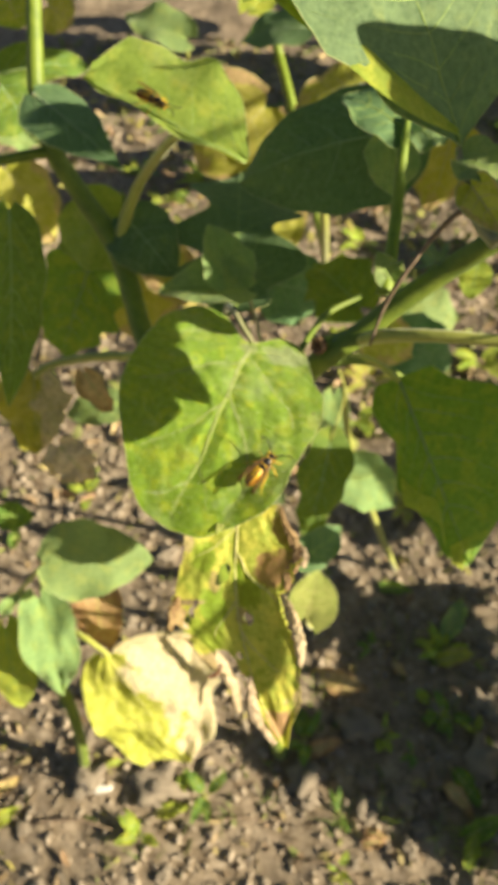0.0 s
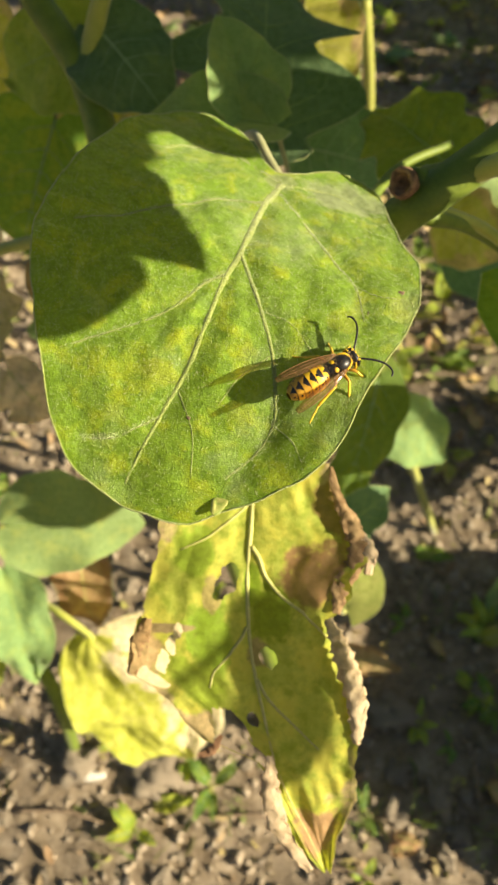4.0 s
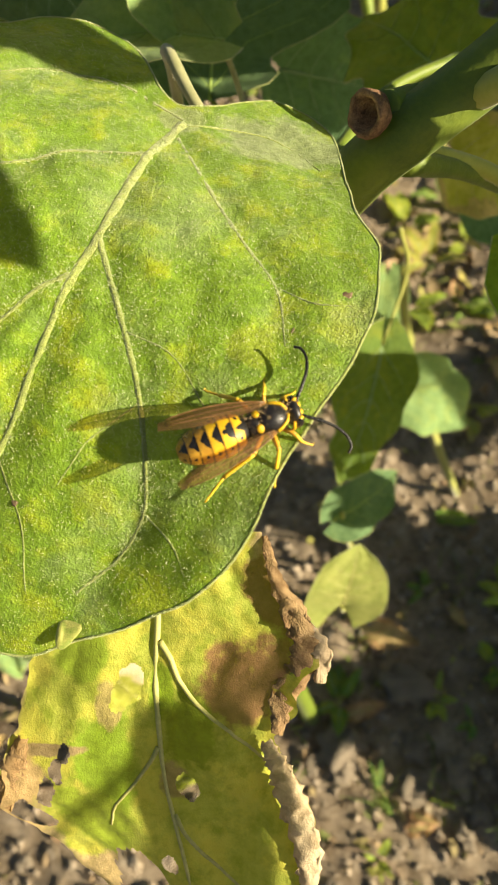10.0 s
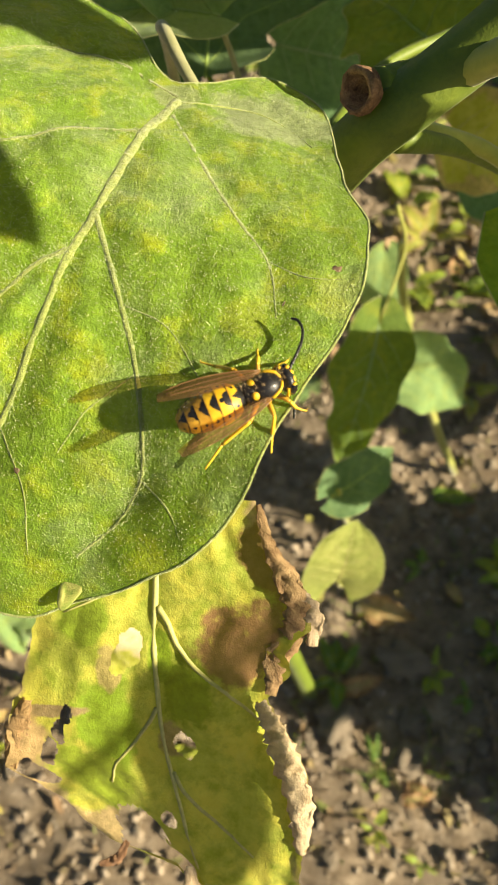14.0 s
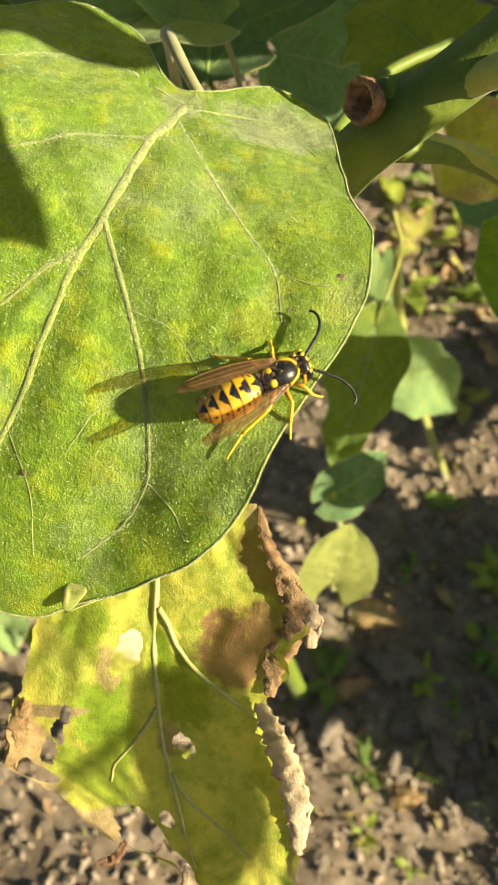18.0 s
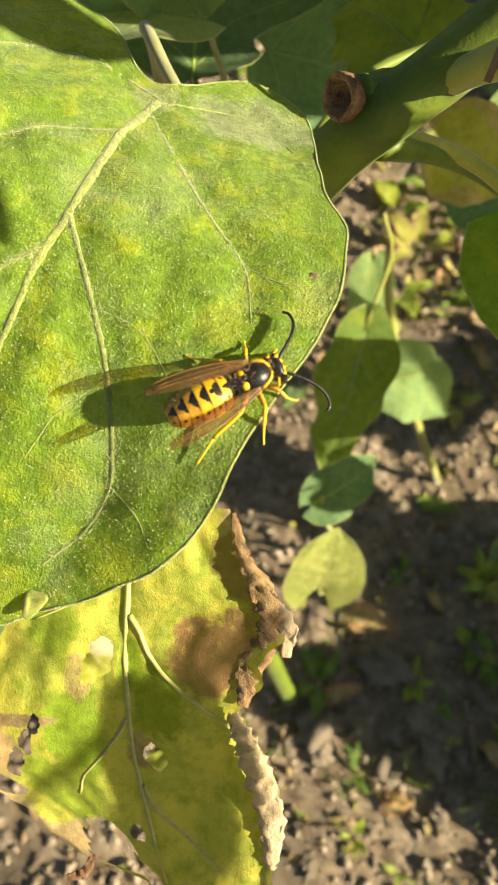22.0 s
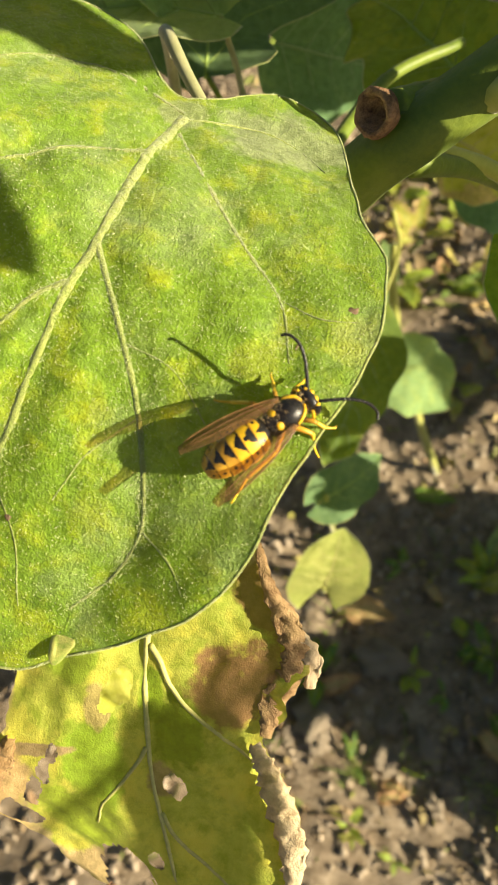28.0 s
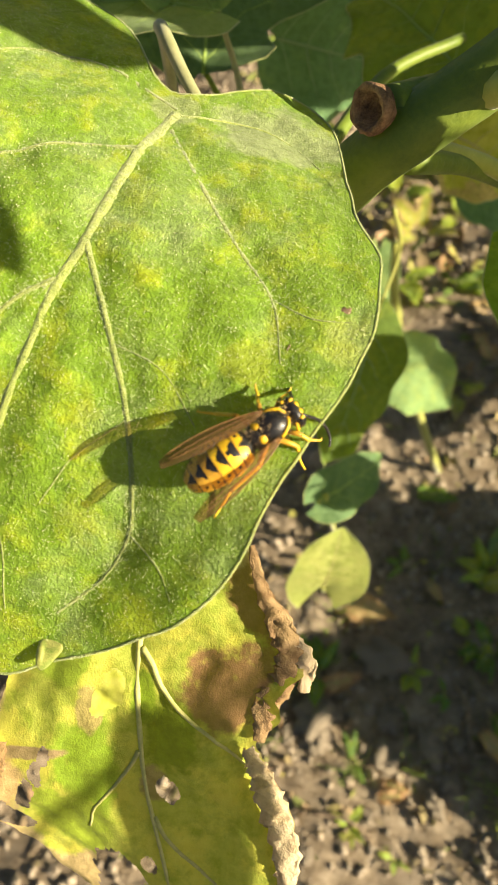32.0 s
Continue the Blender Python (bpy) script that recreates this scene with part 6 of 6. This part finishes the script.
        for j0, j1, r in ((0.0, 0.0, 0.10), (1.0, 1.6, 0.06), (2.2, 2.6, 0.05), (3.2, 2.0, 0.04)):
            pts = []
            for i in range(0, 14):
                f = i / 14
                w = 0.35 + 1.75 * math.sin(math.pi * min(1.0, f ** 0.9) * 0.93) ** 0.8 * (0.75 + 0.25 * f)
                c = Vector((3.2 - 11.6 * f, s * (1.65 + (2.4 if s > 0 else 3.1) * f - 0.9 * f * f), 3.78 + 1.1 * f - 1.0 * f * f))
                j = j0 + (j1 - j0) * f
                q = j / 4 - 0.35
                pts.append((c + Vector((-0.25 * q, -s * q * w, 0.35 * math.sin(j / 4 * 3.0) + 0.22 * abs(q)))) * MM)
            bm = bmesh.new()
            tube(bm, pts, [r * MM * (1 - 0.5 * i / 14) for i in range(14)], 5)
            part("vein", bm, WING_VEIN, wing)
    legs = []
    # legs: thigh as the leg's own mesh, shin and foot under it
    for hip, knee, ankle, toe in (
            ((1.9, 1.1, 1.7), (0.8, 3.2, 2.9), (-0.7, 4.9, 1.0), (-2.1, 6.4, 0.1)),
            ((3.1, 1.2, 1.6), (3.6, 2.9, 2.5), (4.2, 4.0, 0.9), (4.6, 5.0, 0.1)),
            ((4.4, 1.0, 1.5), (5.6, 2.0, 2.1), (6.6, 2.1, 0.8), (7.5, 2.5, 0.1)),
            ((1.9, -1.1, 1.7), (0.2, -3.0, 2.9), (-3.5, -3.9, 1.1), (-6.3, -5.6, 0.1)),
            ((3.1, -1.2, 1.6), (3.0, -3.4, 2.5), (2.2, -5.0, 0.8), (1.4, -6.8, -0.1)),
            ((4.4, -1.0, 1.5), (5.4, -2.4, 2.1), (5.9, -3.2, 0.8), (7.0, -3.9, 0.1))):
        ankle, toe = (Vector(p) + Vector((0, 0, 0.10 * p[0])) for p in (ankle, toe))   # feet on the leaf while the body leans forward
        at = Vector(hip)
        hip, knee, ankle, toe = (Vector(p) - at for p in (hip, knee, ankle, toe))
        bm = bmesh.new()
        tapered(bm, (hip, hip.lerp(knee, 0.5) + Vector((0, 0, 0.2)), knee), 0.38, 0.24)
        leg = part("leg", bm, AMBER, ob)
        leg.location = at * MM
        legs.append(leg)
        bm = bmesh.new()
        tapered(bm, (knee, knee.lerp(ankle, 0.5), ankle), 0.22, 0.24)
        part("shin", bm, LEG, leg)
        bm = bmesh.new()
        tapered(bm, (ankle, ankle.lerp(toe, 0.5) + Vector((0, 0, -0.1)), toe), 0.17, 0.11)
        tapered(bm, (toe, toe + Vector((0.25, 0.2, 0.1))), 0.09, 0.03)
        part("foot", bm, LEG, leg)
    # feelers: jointed, each in its own space so that it can swing
    feelers = []
    for s, root in ((1, ROOT_L), (-1, ROOT_R)):
        bm = bmesh.new()
        tapered(bm, ((0, 0, 0), (0.5, s * 0.15, 0.3), (1.0, s * 0.25, 0.5)), 0.17, 0.19)
        feeler = part("antenna", bm, BLACK, ob, "black curved antenna")
        feeler.location = root
        pts = spline([Vector((1.0, s * 0.25, 0.5)), Vector((2.6, s * 0.35, 0.75)), Vector((4.2, s * 0.6, 0.8)), Vector((5.6, s * 1.2, 0.75)), Vector((6.4, s * 2.2, 0.65)), Vector((6.3, s * 3.0, 0.5))], 3)
        for i, (a, b) in enumerate(zip(pts, pts[1:])):
            bm = bmesh.new()
            r = 0.21 - 0.05 * i / len(pts)
            tube(bm, [a * MM, a.lerp(b, 0.12) * MM, a.lerp(b, 0.85) * MM, b.lerp(a, -0.03) * MM], [r * 0.97 * MM, r * MM, r * MM, r * 0.97 * MM], 8)
            part("antenna_joint", bm, BLACK, feeler)
        feelers.append(feeler)
    return ob, feelers, legs


def on_broad(x, y, heading, lift=0.35, pitch=0.0):
    """A pose on the broad leaf: mm in its plane, heading in degrees."""
    p = broad(x, y, lift)
    dx, dy = broad(x + 1, y) - broad(x - 1, y), broad(x, y + 1) - broad(x, y - 1)
    up = dx.cross(dy).normalized()
    f = dx.normalized()
    m = Matrix((f, up.cross(f), up)).transposed().to_4x4()
    m.translation = p
    return LEAF_AT @ m @ pose(0, 0, 0, 0, 0, heading) @ pose(0, 0, 0, 0, -pitch, 0)


wasp_one, feelers, legs = wasp(on_broad(11.9, -15.9, 55.0), "black and yellow wasp on the rim of the broad leaf")
ahead = (Vector((-0.0301, 0.2688, 0.5897)) - Vector((-0.0438, 0.2767, 0.5941))).normalized()
above = Vector((0.3, -0.45, 0.8))
above = (above - ahead * above.dot(ahead)).normalized()
perched = Matrix((ahead, above.cross(ahead), above)).transposed().to_4x4()
perched.translation = Vector((-0.0373, 0.2712, 0.5925))
wasp_two = copy_thing(wasp_one, perched)


# ---- litter and sprouts on the soil ----
def dry_litter(at, length, turn, mat, label, seed, lift=0.004):
    at = Vector(at)
    at.z = ground_height(at.x, at.y) + lift
    ob = thing("fallen_leaf", Matrix.Translation(at), label, "leaf", "fallen leaves on the soil")
    d = Vector((math.cos(turn), math.sin(turn), 0.08)) * length / 2
    leaf(ob, at - d, at + d, (0.1, -0.2, 1.0), length * 0.55, mat, (), VEIN_YELLOW, veins=3, margin=False, name="blade", wave=0.16, curl=0.35, fold=0.15, ragged=0.15, nu=16, nv=10, seed=seed, thick=0.0007)
    return ob


def sprout(at, size, label, seed, mat):
    at = Vector(at)
    at.z = ground_height(at.x, at.y)
    r = random.Random(seed)
    ob = thing("weed_sprout", Matrix.Translation(at), label, "weed", "weed sprouts")
    for i in range(r.randint(3, 6)):
        a = r.uniform(0, 6.283)
        out = Vector((math.cos(a), math.sin(a), r.uniform(0.3, 1.1)))
        b = at + out * size * 0.25
        leaf(ob, b, b + Vector((out.x, out.y, out.z * 0.4)) * size * r.uniform(0.6, 1.0), (0, -0.1, 1), size * r.uniform(0.25, 0.5), mat, (at,), VEIN_DARK, veins=0, margin=False, nu=10, nv=6, arch=0.12, seed=seed + i, thick=0.0006, stalk_r=0.0005)
    return ob


for n, (at, length, turn, mat, label) in enumerate((
        ((0.0968, 0.2907, 0.0000), 0.056, -0.25, LEAF_DRY, "orange-brown curled dead leaf on the soil"),
        ((0.1628, 0.3103, 0.0000), 0.024, -1.1, LEAF_DRY, "small tan dead leaf on the soil"),
        ((0.1186, 0.1518, 0.0000), 0.020, -0.3, LEAF_DRY, "small orange-brown dead leaf on the soil"),
        ((0.0774, 0.2304, 0.0000), 0.034, 0.3, LEAF_DRY, "brown dead leaf on the soil"),
        ((0.2280, 0.3261, 0.0000), 0.040, 0.2, LEAF_YELLOW, "yellow dead leaf on the soil"),
        ((0.2069, 0.3339, 0.0000), 0.026, 1.2, LEAF_MID, "olive dead leaf on the soil"),
        ((0.1723, 0.4039, 0.0000), 0.034, -0.2, LEAF_MID, "olive fallen leaf on the soil"),
        ((0.2332, 0.3731, 0.0000), 0.050, 1.0, LEAF_PALE, "narrow pale fallen leaf on the soil"),
        ((0.1975, 0.1785, 0.0000), 0.034, -1.0, LEAF_DRY, "red-brown dead leaf on the soil"),
        ((0.2075, 0.1883, 0.0000), 0.036, -1.1, LEAF_MID, "narrow green fallen leaf on the soil"),
        ((0.2163, 0.1573, 0.0000), 0.040, 0.4, LEAF_MID, "green fallen leaf on the soil"),
        ((0.2000, 0.1414, 0.0000), 0.030, 1.1, LEAF_LIME, "yellow-green fallen leaf on the soil"),
        ((-0.2244, 0.1652, 0.0000), 0.030, 0.6, LEAF_LIME, "yellow-green fallen leaf on the soil"),
        ((-0.0624, 0.1957, 0.0000), 0.022, 1.2, LEAF_LIME, "green fallen leaf on the soil"),
        ((0.0786, 0.1176, 0.0000), 0.012, 0.2, LEAF_YELLOW, "tiny yellow fallen leaf on the soil"),
        ((-0.0687, 0.1714, 0.0000), 0.028, 0.2, LEAF_LIME, "narrow yellow-green fallen leaf on the soil"),
        ((-0.0977, 0.2568, 0.0000), 0.030, 0.5, LEAF_DRY, "brown dead leaf on the soil"),
        ((-0.2257, 0.1932, 0.0000), 0.024, 0.5, LEAF_DRY, "tan dead leaf on the soil"),
        ((-0.0621, 0.2347, 0.0000), 0.03, 2.0, LEAF_DRY, "tan dead leaf on the soil"))):
    dry_litter(at, length, turn, mat, label, 100 + n)
lr = random.Random(8)
for n in range(60):
    x, y = lr.uniform(-0.55, 0.55), lr.uniform(0.45, 1.9)
    dry_litter((x, y, 0), lr.uniform(0.015, 0.05), lr.uniform(0, 6.28), lr.choice((LEAF_DRY, LEAF_DRY, LEAF_YELLOW, LEAF_MID)), "small dead leaf on the soil", 200 + n)
for n, (at, size) in enumerate((((0.1911, 0.2741, 0.0000), 0.022), ((0.2062, 0.2625, 0.0000), 0.026), ((-0.0617, 0.3294, 0.0000), 0.03), ((0.1347, 0.3359, 0.0000), 0.02), ((0.1343, 0.2402, 0.0000), 0.02), ((0.1626, 0.2240, 0.0000), 0.016), ((-0.0979, 0.1504, 0.0000), 0.022), ((-0.0403, 0.1834, 0.0000), 0.025), ((-0.1182, 0.2136, 0.0000), 0.025), ((0.0831, 0.1690, 0.0000), 0.02), ((0.2311, 0.2457, 0.0000), 0.02), ((0.0553, 0.2347, 0.0000), 0.03))):
    sprout(at, size, "small green weed sprout in the soil", 300 + n, LEAF_MID if n % 2 else LEAF_LIME)
for n in range(46):
    x, y = lr.uniform(-0.6, 0.65), lr.uniform(0.5, 1.8)
    sprout((x, y, 0), lr.uniform(0.02, 0.06), "small green weed in the soil", 400 + n, lr.choice((LEAF_MID, LEAF_LIME, LEAF_PALE)))
for n, (at, size, mat) in enumerate((((0.1597, 0.8291, 0.0000), 0.045, LEAF_LIME), ((0.1790, 0.7578, 0.0000), 0.05, LEAF_YELLOW), ((0.2268, 0.7890, 0.0000), 0.04, LEAF_LIME), ((0.2516, 0.7122, 0.0000), 0.035, LEAF_YELLOW), ((0.1495, 0.6732, 0.0000), 0.045, LEAF_LIME), ((0.2093, 0.8631, 0.0000), 0.05, LEAF_MID), ((0.2784, 0.8647, 0.0000), 0.05, LEAF_LIME), ((0.1308, 0.5735, 0.0000), 0.03, LEAF_YELLOW), ((0.1974, 0.5164, 0.0000), 0.03, LEAF_YELLOW), ((0.2129, 0.3329, 0.0000), 0.03, LEAF_LIME), ((0.0800, 0.1243, 0.0000), 0.014, LEAF_LIME), ((0.1122, 0.1042, 0.0000), 0.012, LEAF_LIME))):
    sprout(at, size, "yellow-green weed sprout in the soil", 500 + n, mat)
for n, (at, length, turn) in enumerate((((0.2414, 0.6331, 0.0000), 0.03, 0.3), ((0.2051, 0.7109, 0.0000), 0.03, 1.4), ((0.2281, 0.5766, 0.0000), 0.035, 2.0), ((0.1150, 0.1464, 0.0000), 0.022, 0.2))):
    dry_litter(at, length, turn, LEAF_DRY, "small orange-brown dead leaf on the soil", 260 + n)
# twigs
for n, (a, b) in enumerate((((-0.0366, 0.1629, 0.0060), (0.0251, 0.1583, 0.0060)), ((-0.1963, 0.1608, 0.0050), (-0.1232, 0.1539, 0.0050)), ((0.1900, 0.2767, 0.0080), (0.2585, 0.2997, 0.0100)), ((-0.1098, 0.1941, 0.0060), (-0.0789, 0.1746, 0.0060)), ((0.0519, 0.1317, 0.0050), (0.0974, 0.1146, 0.0050)), ((0.1784, 0.1818, 0.0060), (0.1689, 0.2374, 0.0080)), ((0.2005, 0.1165, 0.0060), (0.2206, 0.1394, 0.0100)))):
    a, b = Vector(a), Vector(b)
    for p in (a, b):
        p.z = ground_height(p.x, p.y) + 0.002
    ob = thing("twig", Matrix.Translation(a), "thin dry brown twig on the soil", "twig", "twigs on the soil")
    mid = a.lerp(b, 0.5) + Vector((0.004, 0.004, 0.004))
    stem(ob, (a, mid, b), (0.0016, 0.0013, 0.0008), STEM_BROWN, "stick", seed=n, n=7)
# stones
for n, (at, r) in enumerate((((-0.4146, 1.2738, 0.0000), 0.022), ((0.2272, 0.2162, 0.0000), 0.020), ((0.2463, 0.2741, 0.0000), 0.014), ((-0.0862, 0.1922, 0.0000), 0.020), ((-0.1511, 0.1957, 0.0000), 0.016), ((0.1987, 0.2683, 0.0000), 0.012), ((0.1131, 0.2512, 0.0000), 0.016), ((0.0563, 0.2033, 0.0000), 0.016), ((0.1454, 0.1834, 0.0000), 0.012))):
    at = Vector(at)
    ob = part_of("stone", shapes[n % 7].copy(), STONE, None, "rounded grey stone half sunk in the soil")
    ob.matrix_world = Matrix.LocRotScale((at.x, at.y, ground_height(at.x, at.y) + r * 0.25), Euler((0, 0, n)), (r * 1.1, r * 0.8, r * 0.7))
    tagged(ob, category="stone", group="stones on the soil")


# ---- what moves: the wasp turns at the leaf's rim, its feelers swing ----
def motions():
    rows = [(0.0, 11.9, -15.9, 56), (1.0, 11.5, -15.0, 58), (2.0, 12.0, -15.6, 57), (2.5, 11.9, -14.4, 58), (4.5, 15.3, -11.6, 40), (5.0, 14.6, -11.0, 41), (6.0, 16.2, -11.0, 36),
            (7.0, 16.5, -10.8, 35), (8.0, 17.5, -10.9, 32), (9.0, 17.9, -11.1, 31), (10.0, 17.4, -10.9, 31), (11.0, 17.4, -10.8, 32), (12.0, 17.6, -11.0, 32), (13.0, 17.8, -10.8, 32), (14.0, 17.8, -10.8, 33),
            (14.5, 17.9, -10.6, 33), (16.5, 18.4, -9.4, 37), (18, 18.7, -9.0, 37), (19, 18.7, -9.4, 36), (20, 18.7, -9.2, 36), (22, 19.3, -9.0, 37), (24, 19.4, -8.6, 37), (25, 19.4, -9.1, 35),
            (25.5, 20.0, -9.2, 36), (27.5, 19.6, -7.6, 41), (28.0, 19.0, -8.6, 46), (28.5, 19.2, -9.0, 50), (29.0, 18.9, -9.3, 52), (29.5, 18.9, -9.2, 51), (30.0, 18.9, -9.3, 51), (30.5, 19.2, -9.0, 51), (31.0, 18.9, -9.5, 46), (32.0, 18.6, -9.7, 46)]
    walk(wasp_one, [(t, on_broad(x, y, a, 0.35, -10.0 if 3.0 < t < 26.0 else -3.0)) for t, x, y, a in rows])
    left = [(0.0, 50, 20), (2.5, 45, 15), (4.5, 40, 20), (6.5, 42, 15), (8.0, 38, 10), (9.0, 40, 18), (10.5, 45, 14), (12.0, 40, 16), (14.5, 38, 12), (16.5, 36, 14), (18.0, 30, 10), (20.0, 34, 12),
            (22.0, 32, 8), (24.0, 35, 12), (25.5, 40, 10), (27.5, 50, 20), (28.0, 56, 25), (28.3, 50, 0), (28.6, 60, -34), (29.0, 58, -50), (29.5, 62, -45), (30.0, 34, -25), (30.5, 40, 8), (31.0, 22, -30), (31.5, 46, -50), (32.0, 52, -62)]
    right = [(0.0, -40, 12), (2.5, -45, 10), (4.5, -35, 10), (6.5, -32, 5), (8.0, -36, -5), (9.0, -30, 0), (10.2, -32, -4), (11.0, -18, -78), (11.7, -36, -8), (12.3, -36, -6), (13.0, -30, -15), (14.0, -18, -78), (14.5, -20, -76), (16.5, -18, -78), (17.2, -20, -76), (18.0, -36, -5), (20.2, -40, -6), (21.0, -20, -78), (21.7, -38, -8), (22.2, -38, -8), (22.9, -20, -78), (24.2, -20, -78), (25.0, -34, 2), (27.5, -40, 0), (28.0, -26, -6), (28.3, -30, -36), (28.6, -24, -76), (29.0, -24, -80), (29.5, -24, -76), (30.0, -28, -72), (30.5, -42, -4), (31.0, -28, -6), (31.5, -36, -20), (32.0, -30, -62)]
    for feeler, root, swing, low in ((feelers[0], ROOT_L, left, 24.0), (feelers[1], ROOT_R, right, 10.0)):
        walk(feeler, [(t, pose(root.x, root.y, root.z, 0, -up + (low if 3.0 < t < 26.0 else 0.0), turn)) for t, turn, up in swing])
    # the legs on the rim's side are drawn in when the wasp turns
    for leg, turn, roll in ((legs[4], 40, 34), (legs[3], -10, 0)):
        x, y, z = leg.location
        walk(leg, [(0.0, pose(x, y, z)), (26.4, pose(x, y, z)), (27.4, pose(x, y, z, roll, 0, turn)), (32.0, pose(x, y, z, roll, 0, turn))])


motions()
